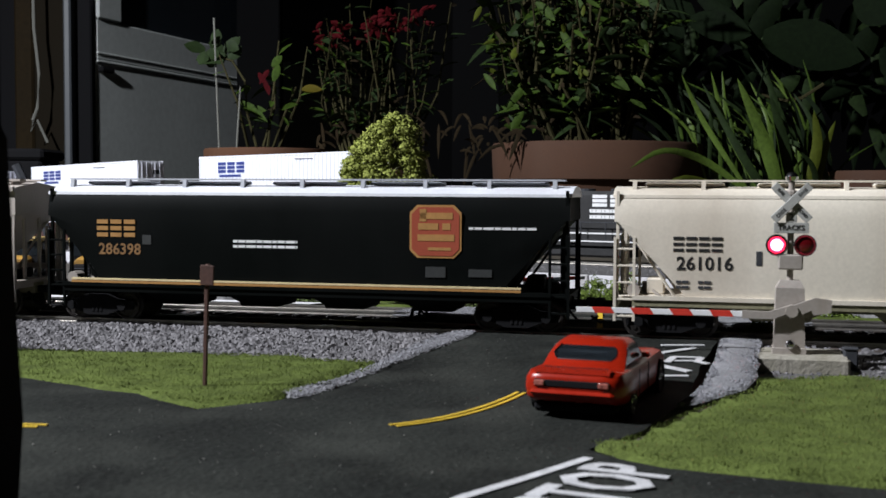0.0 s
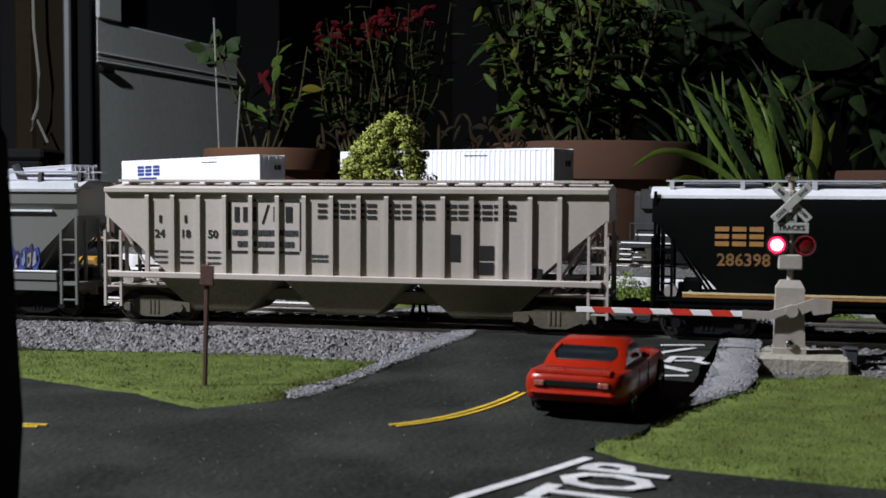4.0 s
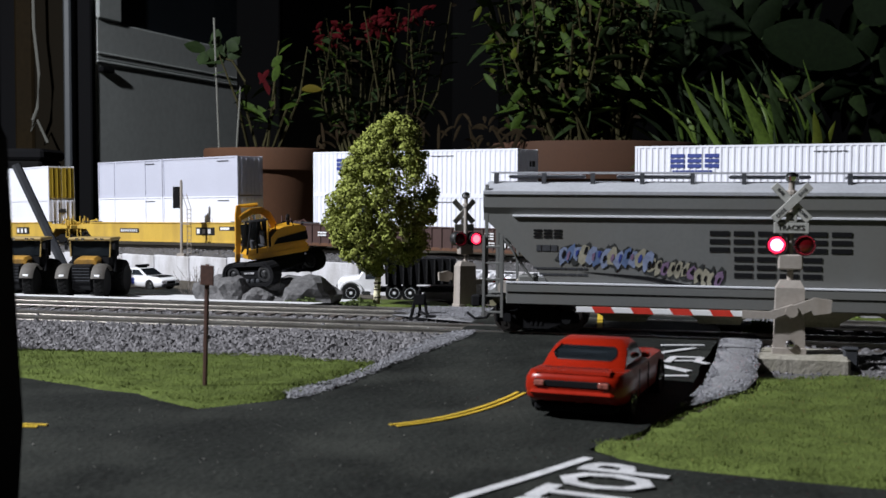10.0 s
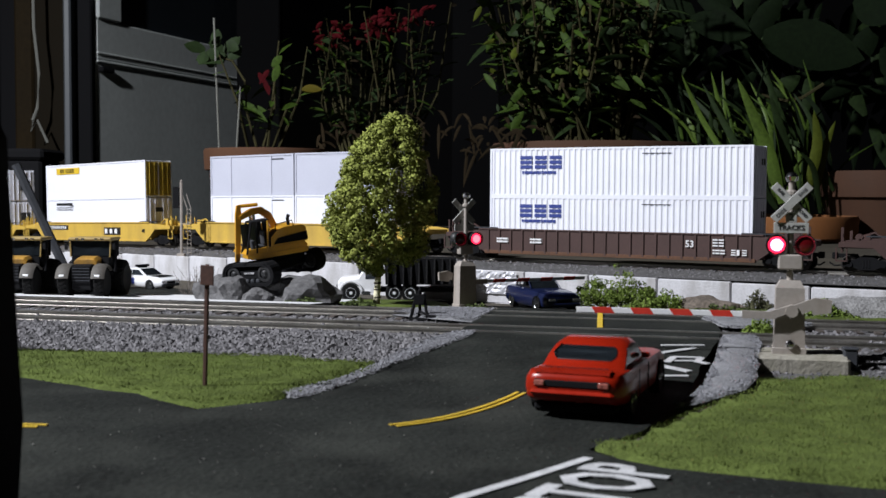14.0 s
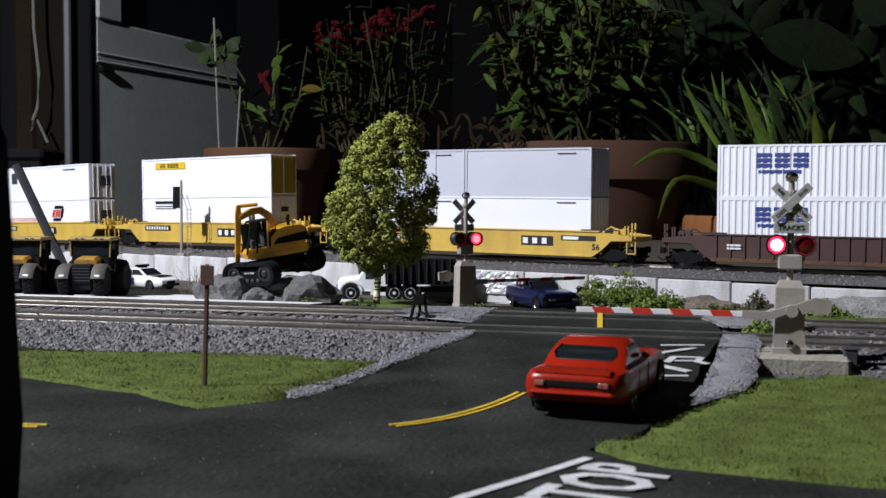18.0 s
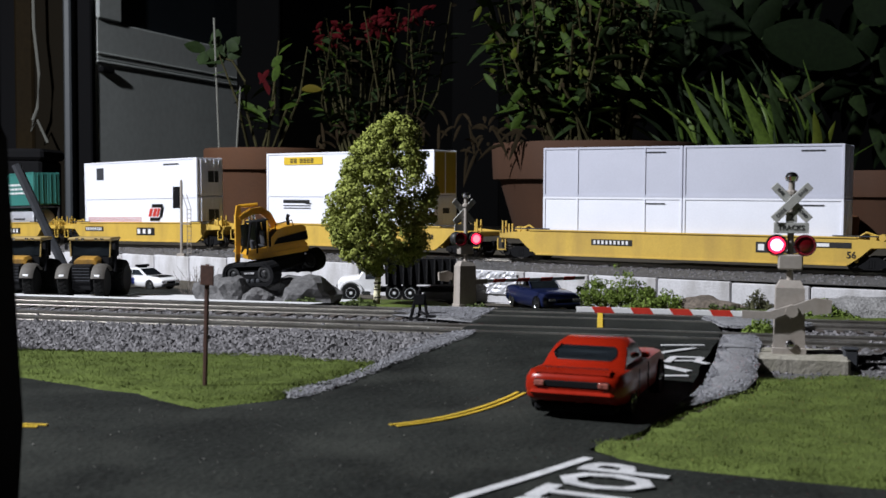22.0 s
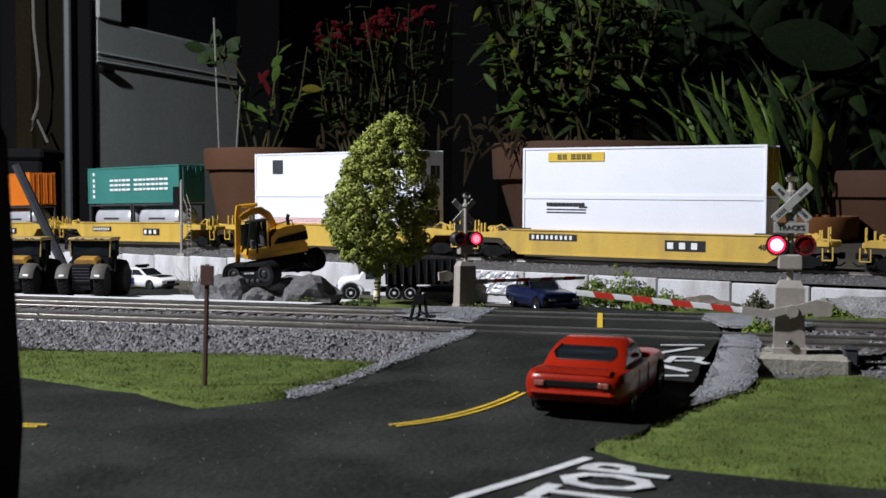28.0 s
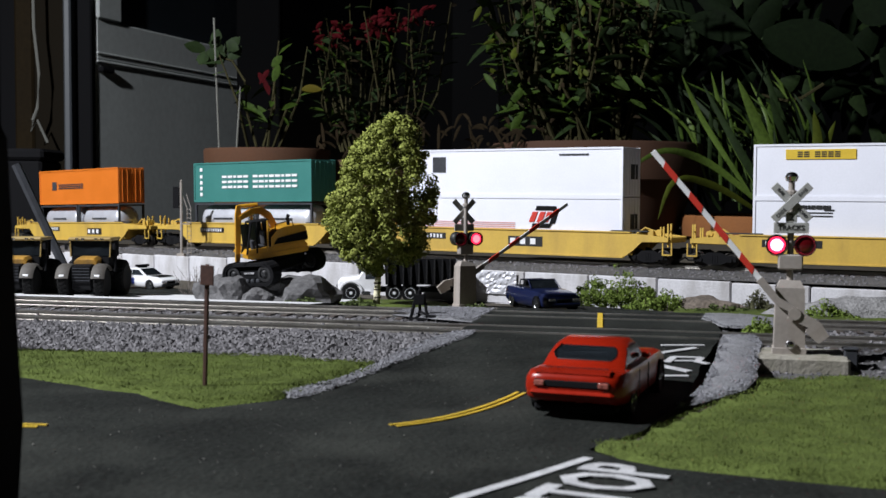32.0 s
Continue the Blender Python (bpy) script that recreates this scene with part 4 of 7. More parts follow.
# ---- rear train: well cars with containers ----
def well_car(L, Lc, mat, label, ribs, dark):
    """L: half length over the ends, Lc: half length of the well."""
    car = thing("well_car", Matrix(), label, "freight car", "rear train")
    for sy in (-1, 1):
        prof = [(-Lc - 4, 9.5), (-Lc + 3, 4.6), (Lc - 3, 4.6), (Lc + 4, 9.5), (Lc + 10, 15.0), (L - 5, 15.4), (L - 5, 18.2), (Lc + 14, 19.6), (Lc - 4, 20.6), (-Lc + 4, 20.6), (-Lc - 14, 19.6), (-L + 5, 18.2), (-L + 5, 15.4), (-Lc - 10, 15.0)]
        sd = part("side_wall", G().prism(prof, sy * 15.6 - 0.7, sy * 15.6 + 0.7, "y"), mat, car, "long side wall of the well")
        part("top_flange", G().box(-Lc - 2, sy * 15.6 - 1.5, 20.5, Lc + 2, sy * 15.6 + 1.3, 21.5, 0.2), mat, sd)
        part("bottom_flange", G().box(-Lc + 3, sy * 15.6 - 1.5, 4.0, Lc - 3, sy * 15.6 + 1.3, 6.4 if ribs else 5.2, 0.2), RUSTBROWN if ribs else mat, sd)
        if ribs:
            n = 22
            for i in range(n):
                x = -Lc + 6 + (2 * Lc - 12) * i / (n - 1)
                part("side_post", G().box(x - 0.6, sy * 16.6 - 0.6, 5.2, x + 0.6, sy * 16.6 + 0.6, 20.5), mat, sd)
    part("well_floor", G().box(-Lc, -15, 8.6, Lc, 15, 10.6), dark, car)
    for sx in (-1, 1):
        x0, x1 = sorted((sx * (Lc + 1), sx * (L - 4)))
        part("end_platform", G().box(x0, -13, 14.6, x1, 13, 18.0, 0.4), mat, car, "end platform over the truck")
        part("bulkhead", G().box(sx * (Lc + 1.6) - 1, -15, 6, sx * (Lc + 1.6) + 1, 15, 20, 0.3), mat, car)
        for y in (-13.6, -8.5):
            part("grab_iron", G().box(sx * (L - 6) - 0.5, y - 0.5, 12, sx * (L - 6) + 0.5, y + 0.5, 27), mat, car)
            part("grab_iron", G().box(sx * (L - 11) - 0.5, y - 0.5, 17, sx * (L - 11) + 0.5, y + 0.5, 25), mat, car)
        part("crossbar", G().box(sx * (L - 6) - 0.4, -13.6, 22, sx * (L - 6) + 0.4, -8.5, 22.8), mat, car)
        a0, a1 = sorted((sx * (L - 9), sx * (L - 3)))
        part("step", G().box(a0, -15.4, 6.6, a1, -14.4, 7.4).box(a0 - 0.4, -15.4, 6.6, a0 + 0.4, -14.4, 15).box(a1 - 0.4, -15.4, 6.6, a1 + 0.4, -14.4, 15), mat, car, "hanging step")
        bw = G().cyl((sx * (L - 15), -8, 21), (sx * (L - 15), -2, 21), 2.2, 8).box(sx * (L - 20) - 2, -9, 18, sx * (L - 20) + 2, -5, 22.5, 0.4).tube([(sx * (L - 15), -7, 21), (sx * (L - 24), -8, 24), (sx * (L - 30), -8, 20)], 0.7, 5)
        part("brake_gear", bw, mat, car, "brake cylinder and pipes")
        wk = G().box(min(sx * (Lc - 12), sx * (Lc + 14)), -16.6, 21.6, max(sx * (Lc - 12), sx * (Lc + 14)), -13.4, 22.3)
        part("walkway", wk, DARKGREY, car, "dark grating walkway")
        truck_frame(car, sx * (L - 20), SOFTBLACK, 5.0, 19)
    coupler(car, L)
    return car


def container(L, H, mat, z, ribs, parent_pose, label, group="rear train", seams=0, door=None):
    """A freight container, near side -y, standing on z."""
    c = thing("freight_container", Matrix(), label, "container", group)
    part("body", G().box(-L, -13.6, z + 0.4, L, 13.6, z + H - 0.3, 0.25), mat, c)
    for sx in (-1, 1):
        for sy in (-1, 1):
            part("corner_post", G().box(sx * (L - 0.6) - 0.8, sy * 13.6 - 0.6, z, sx * (L - 0.6) + 0.8, sy * 13.6 + 0.6, z + H, 0.15), mat, c)
    for sy in (-1, 1):
        part("bottom_rail", G().box(-L, sy * 13.7 - 0.45, z, L, sy * 13.7 + 0.45, z + 1.7), mat, c)
        part("top_rail", G().box(-L, sy * 13.7 - 0.45, z + H - 1.3, L, sy * 13.7 + 0.45, z + H), mat, c)
    if ribs:
        n = int(2 * L / 4.1)
        for i in range(n):
            x = -L + 2.6 + (2 * L - 5.2) * i / (n - 1)
            part("corrugation", G().prism([(x - 1.2, -13.6), (x - 0.5, -14.15), (x + 0.5, -14.15), (x + 1.2, -13.6)], z + 1.7, z + H - 1.3, "z"), mat, c)
    if seams:
        for q in (-1, 1):
            part("corner_post", G().box(q * seams - 0.5, -14.2, z, q * seams + 0.5, -13.4, z + H), mat, c)
    for sy in (-7, 7):
        d = part("end_door", G().box(L - 0.1, sy - 6.2, z + 1.6, L + 0.35, sy + 6.2, z + H - 1.6, 0.1), door or mat, c)
        for yy in (sy - 2.6, sy + 2.6):
            part("lock_rod", G().cyl((L + 0.6, yy, z + 1.5), (L + 0.6, yy, z + H - 1.5), 0.3, 5), door or mat, d)
    MOVERS.append((c, "rear", parent_pose))
    return c


YB = -13.7
H95 = 33.3
H80 = 28.2
CARS = []
TANK = paint("tank_silver", (0.62, 0.63, 0.68), 0.4, 0.5, var=0.1, scale=80)
PALERED = paint("pale_red_stripe", (0.6, 0.28, 0.26), 0.5, var=0.1)


def carry(mid, L, Lc, mat, label, ribs=False, dark=None):
    car = well_car(L, Lc, mat, label, ribs, dark or mat)
    MOVERS.append((car, "rear", mid))
    return car


def name_plate(car, x, z, w, h, n, y=-16.3):
    p = part("name_plate", G().box(x, y - 0.2, z, x + w, y, z + h), BLACK, car, "black plate with white bars")
    part("lettering", bars("I" * n, h * 0.6, y - 0.22, x + w * 0.06, z + h * 0.2, 0.7, 1.0, w * 0.82 / n / (h * 0.6)), WHITE, p)


for mid, nm in ((653.0, "a"), (379.2, "b")):
    car = carry(mid, 133, 99, BROWN, "dark brown ribbed double-stack well car", True)
    y = -17.3
    for x in (-86, -60):
        part("lettering", lines(x, x + 9, y, (14, 12), 1.2), WHITE, car)
    part("lettering", bars("EE", 4.6, y, 69, 13.5, 0.3, 1.0, 0.8), WHITE, car, "white outlined stencil panels")
    part("lettering", bars("EIE", 3.6, y, 81, 8.2, 0.3, 1.0, 0.9), WHITE, car, "white outlined stencil panels")
    part("lettering", lines(69, 77, y, (10.6, 8.8), 0.9), WHITE, car)
    t = text("53", 6.0).move(Matrix.Translation((54, y - 0.1, 14.5)))
    part("numeral", t, WHITE, car, "white painted number")
    for lev in (0, 1):
        z = 10.6 + lev * H95
        c = container(93.2, H95, CSTEEL, z, True, mid, "white corrugated freight container with dark blue lettering", seams=70)
        part("lettering", bars("EEE", 8.8, -14.2, -69.5, z + 19.2, 0.66, 1.0, 1.18), LOGOBLUE, c, "bold dark blue lettering")
        part("lettering", lines(-68, -42, -14.2, (z + 15.6,), 2.0), LOGOBLUE, c)
        part("data_panel", lines(20, 40, -14.2, (z + 28.5,), 0.6), DARKGREY, c)
        part("data_panel", G().box(93.4, 2, z + 21, 93.9, 9, z + 25), DARKGREY, c)

car = carry(99.8, 136, 106, CARYELLOW, "yellow double-stack well car with black name plates")
name_plate(car, 48, 10.6, 25, 6.6, 3)
name_plate(car, -62, 12, 29, 4.0, 9)
name_plate(car, 79, 14.6, 26, 3.4, 1)
part("numeral", text("56", 5.6).move(Matrix.Translation((105, -16.5, 10.5))), BLACK, car, "black painted number")
for lev in (0, 1):
    z = 10.6 + lev * H95
    for sx in (-1, 1):
        c = container(49.4, H95, CSTEEL if lev == 0 else CGREY, z, False, 99.8 + sx * 49.9, "pale plain freight container on a yellow well car", seams=24 if sx < 0 else 0)
        part("data_panel", lines(24, 38, -14.0, (z + 29,), 0.8), DARKGREY, c)

car = carry(-173.5, 128, 90, CARYELLOW, "yellow double-stack well car with black name plates")
name_plate(car, -78, 14, 36, 4.6, 9)
name_plate(car, 20, 9.6, 27, 7.0, 3)
part("numeral", text("48", 5.0).move(Matrix.Translation((83, -16.5, 13.5))), BLACK, car, "black painted number")
for lev in (0, 1):
    z = 10.6 + lev * H95
    c = container(84.2, H95, CSTEEL, z, False, -173.5, "smooth white freight container with a yellow sign" if lev else "smooth white freight container with black lettering bars", door=ENDSHADE if lev else None)
    if lev:
        part("sign", G().box(-65, -14.2, z + 24, -24, -13.7, z + 30), LOGOYELLOW, c, "yellow sign with a dark edge")
        part("lettering", bars("EE EEEE", 3.4, -14.25, -58, z + 25.3, 0.5, 1.0, 1.05), BLACK, c)
    else:
        part("lettering", lines(-66, -38, -14.0, (z + 27,), 2.4), BLACK, c)
        part("lettering", G().box(-42, -14.15, z + 26.2, -36, -13.7, z + 27).box(-66, -14.15, z + 24.6, -37, -13.7, z + 25.2).box(-66, -14.15, z + 22.6, -37, -13.7, z + 23.2), BLACK, c)
        part("data_panel", G().box(84.4, -4, z + 20, 84.9, 5, z + 24), DARKGREY, c)

car = carry(-429.0, 123, 90, CARYELLOW, "yellow double-stack well car with black name plates")
name_plate(car, 0, 9.8, 27, 6.8, 3)
name_plate(car, -82, 13, 30, 4.4, 9)
for lev in (0, 1):
    z = 10.6 + lev * H95
    c = container(85.0, H95, CSTEEL, z, False, -429.0, "smooth white freight container with small dark stencils" if lev else "smooth white freight container with a black and red emblem")
    if lev:
        part("data_panel", G().box(-65, -14.1, z + 17, -54, -13.7, z + 28), DARKGREY, c, "dark square stencil")
        part("data_panel", lines(38, 60, -14.0, (z + 28,), 1.2), DARKGREY, c)
    else:
        part("emblem", G().prism([(17, z + 12), (31, z + 12), (33, z + 15), (18, z + 15)], -14.15, -13.7, "y").prism([(20, z + 24), (37, z + 24), (36, z + 27), (21, z + 27)], -14.15, -13.7, "y").prism([(31, z + 15), (35, z + 15), (38, z + 24), (34, z + 24)], -14.15, -13.7, "y"), SOFTBLACK, c, "black slanted block emblem")
        part("emblem", G().prism([(15, z + 16), (19, z + 16), (22, z + 23), (18, z + 23)], -14.2, -13.7, "y").prism([(21, z + 16), (25, z + 16), (28, z + 23), (24, z + 23)], -14.2, -13.7, "y").prism([(26.5, z + 16), (29.5, z + 16), (32.5, z + 23), (29.5, z + 23)], -14.2, -13.7, "y"), RED, c, "red slanted emblem bars")
        part("lettering", lines(12, 34, -14.0, (z + 8.5,), 2.2), RED, c)
        g = G()
        for i in range(7):
            g.box(-80, -14.05, z + 7 + i * 1.3, 4, -13.7, z + 7.5 + i * 1.3)
        part("stripes", g, PALERED, c, "fine pale red speed stripes")
    part("data_panel", G().box(85.2, -2, z + 12, 85.7, 9, z + 22), DARKGREY, c)

for mid, mat, lbl, ltr in ((-681.4, CTEAL, "teal freight container with white lettering", WHITE), (-932.0, CORANGE, "orange freight container with dark lettering", DARKGREY)):
    car = carry(mid, 122, 78, CARYELLOW, "yellow double-stack well car with black name plates")
    name_plate(car, 20, 9.8, 24, 6.0, 3)
    name_plate(car, -60, 13, 30, 4.2, 9)
    z = 10.6 + H80
    c = container(70.0, H95, mat, z, False, mid, lbl)
    if ltr is WHITE:
        part("lettering", bars("EENEE EENEENEE", 10.5, -14.1, -34, z + 11.5, 0.5, 1.0, 0.62), WHITE, c, "condensed white lettering")
        part("lettering", G().box(-62, -14.1, z + 5, -59, -13.7, z + 8).box(-62, -14.1, z + 10, -59, -13.7, z + 13).box(-62, -14.1, z + 15, -59, -13.7, z + 18).box(-62, -14.1, z + 20, -59, -13.7, z + 23).box(-62, -14.1, z + 26, -59, -13.7, z + 29), WHITE, c)
    else:
        part("lettering", bars("EEEEEEEEEE", 4.6, -14.1, -34, z + 15, 0.4, 1.0, 0.9), DARKGREY, c)
        part("emblem", G().box(-46, -14.1, z + 14, -38, -13.7, z + 22), DARKGREY, c)
    for sx in (-1, 1):
        tk = thing("tank_container", Matrix(), "silver tank container in a dark steel frame", "container", "rear train")
        g = G()
        for ex in (-33.5, 33.5):
            for sy in (-13, 13):
                g.box(ex - 0.9, sy - 0.9, 10.6, ex + 0.9, sy + 0.9, 10.6 + H80 - 1.0)
            for zz in (10.6, 10.6 + H80 - 2.6):
                g.box(ex - 0.9, -13, zz, ex + 0.9, 13, zz + 1.6)
        for sy in (-13, 13):
            g.box(-34, sy - 0.7, 10.6, 34, sy + 0.7, 12.0).box(-34, sy - 0.7, 10.6 + H80 - 2.4, 34, sy + 0.7, 10.6 + H80 - 1.0)
        part("frame", g, DARKGREY, tk)
        part("tank", G().lathe([(4, -31), (9.5, -30), (12.2, -27), (12.6, -24), (12.6, 24), (12.2, 27), (9.5, 30), (4, 31)], (0, 0, 24.0), 20, "x"), TANK, tk, "polished silver tank", smooth=True)
        part("lettering", lines(-12, 12, -12.9, (24,), 1.6), DARKGREY, tk)
        MOVERS.append((tk, "rear", mid + sx * 35.2))

# ---- locomotive at the head of the rear train ----
def locomotive(mid):
    lo = thing("locomotive", Matrix(), "black diesel locomotive with white lettering and stripes", "locomotive", "rear train")
    part("frame", G().box(-125, -15, 11, 125, 15, 15.5, 0.5), BLACK, lo)
    part("hood", G().loft([[(x, -9.5, 15.5), (x, -9.5, 45), (x, -7, 48), (x, 7, 48), (x, 9.5, 45), (x, 9.5, 15.5)] for x in (-117, 62)]), BLACK, lo, "long black hood")
    part("radiator", G().box(-112, -13, 36, -70, 13, 49.5, 0.8), BLACK, lo, "flared radiator section")
    part("cab", G().loft([[(x, -14.5, 15.5), (x, -14.5, 44), (x, -9, 51), (x, 9, 51), (x, 14.5, 44), (x, 14.5, 15.5)] for x in (62, 92)]), BLACK, lo, "black cab")
    part("nose", G().loft([[(x, -w, 15.5), (x, -w, z), (x, w, z), (x, w, 15.5)] for x, w, z in ((92, 11, 40), (112, 9, 36))]), BLACK, lo, "short nose")
    for y in (-14.7, 14.7):
        part("cab_window", G().box(68, y - 0.2, 34, 76, y + 0.2, 41, 0.1).box(79, y - 0.2, 34, 87, y + 0.2, 41, 0.1), GLASS, lo)
        part("stripe", G().box(-124, y * 1.03 - 0.2, 14.0, 124, y * 1.03 + 0.2, 14.8), WHITE, lo, "white sill stripe")
    g = G()
    for y in (-14.6, 14.6):
        for i in range(14):
            x = -118 + i * 18
            g.cyl((x, y, 15), (x, y, 27), 0.4, 5)
        g.cyl((-118, y, 27), (60, y, 27), 0.4, 5)
    part("handrail", g, DARKGREY, lo, "dark grey handrails")
    for sx in (-1, 1):
        st = G()
        for i in range(4):
            st.box(sx * 121 - 4, -15, 3 + i * 3.4, sx * 121 + 4, -11, 3.6 + i * 3.4).box(sx * 121 - 4, 11, 3 + i * 3.4, sx * 121 + 4, 15, 3.6 + i * 3.4)
        part("steps", st, WHITE, lo, "white edged steps")
        truck_frame(lo, sx * 82, SOFTBLACK, 5.6, 24)
    part("fuel_tank", G().box(-42, -13, 3.5, 42, 13, 11, 1.5), BLACK, lo)
    part("lettering", bars("EE", 8.0, -9.7, 14, 37.5, 0.7, 1.0, 1.5), WHITE, lo, "large white lettering")
    part("lettering", lines(12, 42, -9.7, (33.4, 29.4), 2.4), WHITE, lo)
    part("stripe", G().box(-116, -9.9, 19.0, 60, -9.5, 20.0), WHITE, lo, "white hood stripe")
    fan = G()
    for x in (-104, -90, -76, -20, 5, 30):
        fan.lathe([(6.2, 0), (6.2, 1.6), (5.2, 1.7), (5.0, 0.8)], (x, 0, 49.3 if x < -60 else 47.9), 14)
    part("roof_fans", fan, DARKGREY, lo)
    coupler(lo, 127)
    MOVERS.append((lo, "rear", mid))


locomotive(921.0)


# ---- crossing signals ----
LAMPS = []                                   # (lens part, True when it starts lit, place)
GATES = []


def crossing_signal(m, label, both, arm=64.0):
    sg = thing("crossing_signal", m, label, "crossing signal", "crossing signals")
    part("base", G().box(-14, -9.6, -6, 17, 12, 0.7, 0.8), BASEBLOCK, sg, "concrete foundation block")
    bx = [(-4.6, -3.4), (4.6, -3.4), (4.6, 3.4), (-4.6, 3.4)]
    part("mechanism_box", G().loft([[(x * k, y * k, z) for x, y in bx] for k, z in ((1.06, 0.7), (1.06, 2.4), (0.98, 2.6), (0.9, 20.6), (0.62, 22.8))]), SILVER, sg, "silver painted gate mechanism housing")
    part("mast", G().cyl((0, 0.5, 21.6), (0, 0.5, 52.5), 0.95, 10), SILVER, sg, "silver mast", smooth=True)
    part("junction_box", G().box(-3.6, -1.8, 26, 3.6, 1.8, 30.6, 0.4), SILVER, sg)
    part("bell", G().lathe([(0.6, 52.3), (1.7, 52.8), (2.0, 54.0), (1.4, 55.0), (0.5, 55.4)], (0, 0.5, 0), 12), CHROME, sg, "small bell", smooth=True)
    part("collar", G().lathe([(1.7, 48.6), (1.7, 49.6), (1.3, 50)], (0, 0.5, 0), 10), SILVER, sg)
    # Chrome disc standing in for a specular highlight on the housing.
    part("badge", G().lathe([(1.5, -3.9), (1.1, -4.5), (0.3, -4.7)], (0.2, 0, 3.6), 10, "y"), CHROME, sg, "bright disc put in for a highlight on the housing", smooth=True)
    for k, a in enumerate((45, -45)):
        bl = G().box(-7.4, -0.3, -1.3, 7.4, 0.3, 1.3, 0.12).move(Matrix.Rotation(radians(a), 4, "Y"))
        b = part("crossbuck_blade", bl, SIGNGREY, sg, "white crossbuck blade greyed for grazing light, with faint letters", at=P(0, -1.2 - k * 0.7, 46.2))
        for word, off in ((("RAIL", -4.4), ("ROAD", 4.4)) if k == 0 else (("CROS", -4.4), ("SING", 4.4))):
            tx = text(word, 1.35, 0.04).move(Matrix.Translation((off, -0.36, 0))).move(Matrix.Rotation(radians(a), 4, "Y"))
            part("lettering", tx, DARKGREY, b)
    pl = part("track_plate", G().box(-5.1, -1.5, 37.0, 5.1, -0.9, 40.2, 0.12), SIGNGREY, sg, "white plate greyed for grazing light, with dark letters")
    part("lettering", text("TRACKS", 2.1, 0.05).move(Matrix.Translation((0, -1.56, 38.6))), BLACK, pl)
    n2 = part("number_plate_board", G().box(-1.6, -1.5, 40.3, 1.6, -0.9, 43.4, 0.12), SIGNGREY, sg, "small white plate")
    part("lettering", text("2", 2.8, 0.05).move(Matrix.Translation((0, -1.56, 41.8))), BLACK, n2)
    part("lamp_bar", G().cyl((-4.2, 0.2, 33.4), (4.2, 0.2, 33.4), 0.5, 8), BLACK, sg)
    for f in ((1,) if not both else (1, -1)):
        y0 = 0.0 if f == 1 else 2.4
        for k, x in enumerate((-4.1, 4.1)):
            hs = [(0.8, 1.4), (2.6, 1.3), (3.2, 0.4), (3.3, -1.7), (3.05, -1.7), (2.9, 0.0), (2.3, 0.9), (0.6, 1.0)]
            part("lamp_housing", G().lathe([(r, y0 + f * h) for r, h in hs], (x, 0, 33.4), 18, "y"), BLACK, sg, "round black lamp housing", smooth=True)
            # each lens is a two-faced turning disc: one face glows, the other is dark glass
            dark = [(2.6 * math.sin(a * math.pi / 10), 0.75 * math.cos(a * math.pi / 10)) for a in range(5, 11)]
            rot = part("lens", G().lathe([(max(r, 0.02), -h2) for r, h2 in dark], (0, 0, 0), 18, "y"), LENS_DARK, sg, "red signal lens", smooth=True)
            part("lit_face", G().lathe([(1.86, -0.57), (1.4, -0.70), (0.8, -0.77), (0.05, -0.8)], (0, 0, 0), 18, "y"), LENS_FAR if both else LENS_LIT, rot, "glowing red lens")
            part("lit_rim", G().lathe([(2.4, -0.05), (2.56, -0.25), (1.86, -0.59), (1.7, -0.25)], (0, 0, 0), 18, "y"), LENS_RIM, rot)
            LAMPS.append((rot, k == 0, (x, y0 - f * 0.6, 33.4), 0 if f == 1 else 180))
    gate = part("gate_arm", G().box(-arm, -0.45, -0.85, -10.5, 0.15, 0.85, 0.1), WHITE, sg, "red and white striped gate arm", at=P(0, -4.4, 12.6))
    n = 9
    for i in range(n):
        if i % 2 == 1:
            x0 = -arm + (arm - 10.5) * i / n
            w = (arm - 10.5) / n
            part("red_stripe", G().prism([(x0, -0.9), (x0 + w, -0.9), (x0 + w - 1.2, 0.9), (x0 - 1.2, 0.9)], -0.55, 0.25, "y"), RED, gate)
    br = G().prism([(-14, -1.3), (-5, -1.3), (1.5, 1.5), (0.6, 3.2), (-6.2, 0.9), (-14, 1.1)], -0.9, 0.6, "y")
    br.prism([(0, -1.2), (6, 1.6), (6.6, 0.2), (11.6, 1.0), (11.8, 4.8), (7, 5.4), (1, 3.0)], -0.9, 0.6, "y")
    br.cyl((0.4, -1.3, 1.2), (0.4, 1.6, 1.2), 1.9, 10)
    part("counterweight", br, SILVER, gate, "silver bracket with a counterweight")
    GATES.append(gate)
    return sg


crossing_signal(P(105, 349.5, 2.6, 0, 0, -13), "silver railway crossing signal with crossbuck, red lamps and a gate arm", False)
crossing_signal(P(10.5, 547, -4.2, 0, 0, 206), "silver railway crossing signal seen from its back, with a gate arm", True, 70.0)


# ---- vehicles ----
def shell(stations, n=3):
    """Body rings along x from (x, half width, bottom, top)."""
    rings = []
    for x, w, z0, z1 in stations:
        h = z1 - z0
        half = [(w * 0.86, z0), (w * 0.97, z0 + h * 0.14), (w, z0 + h * 0.45), (w * 0.985, z0 + h * 0.72), (w * 0.9, z0 + h * 0.93), (w * 0.72, z1)]
        ring = [(x, -y, z) for y, z in half] + [(x, y, z) for y, z in reversed(half)]
        rings.append(ring)
    return G().loft(rings)


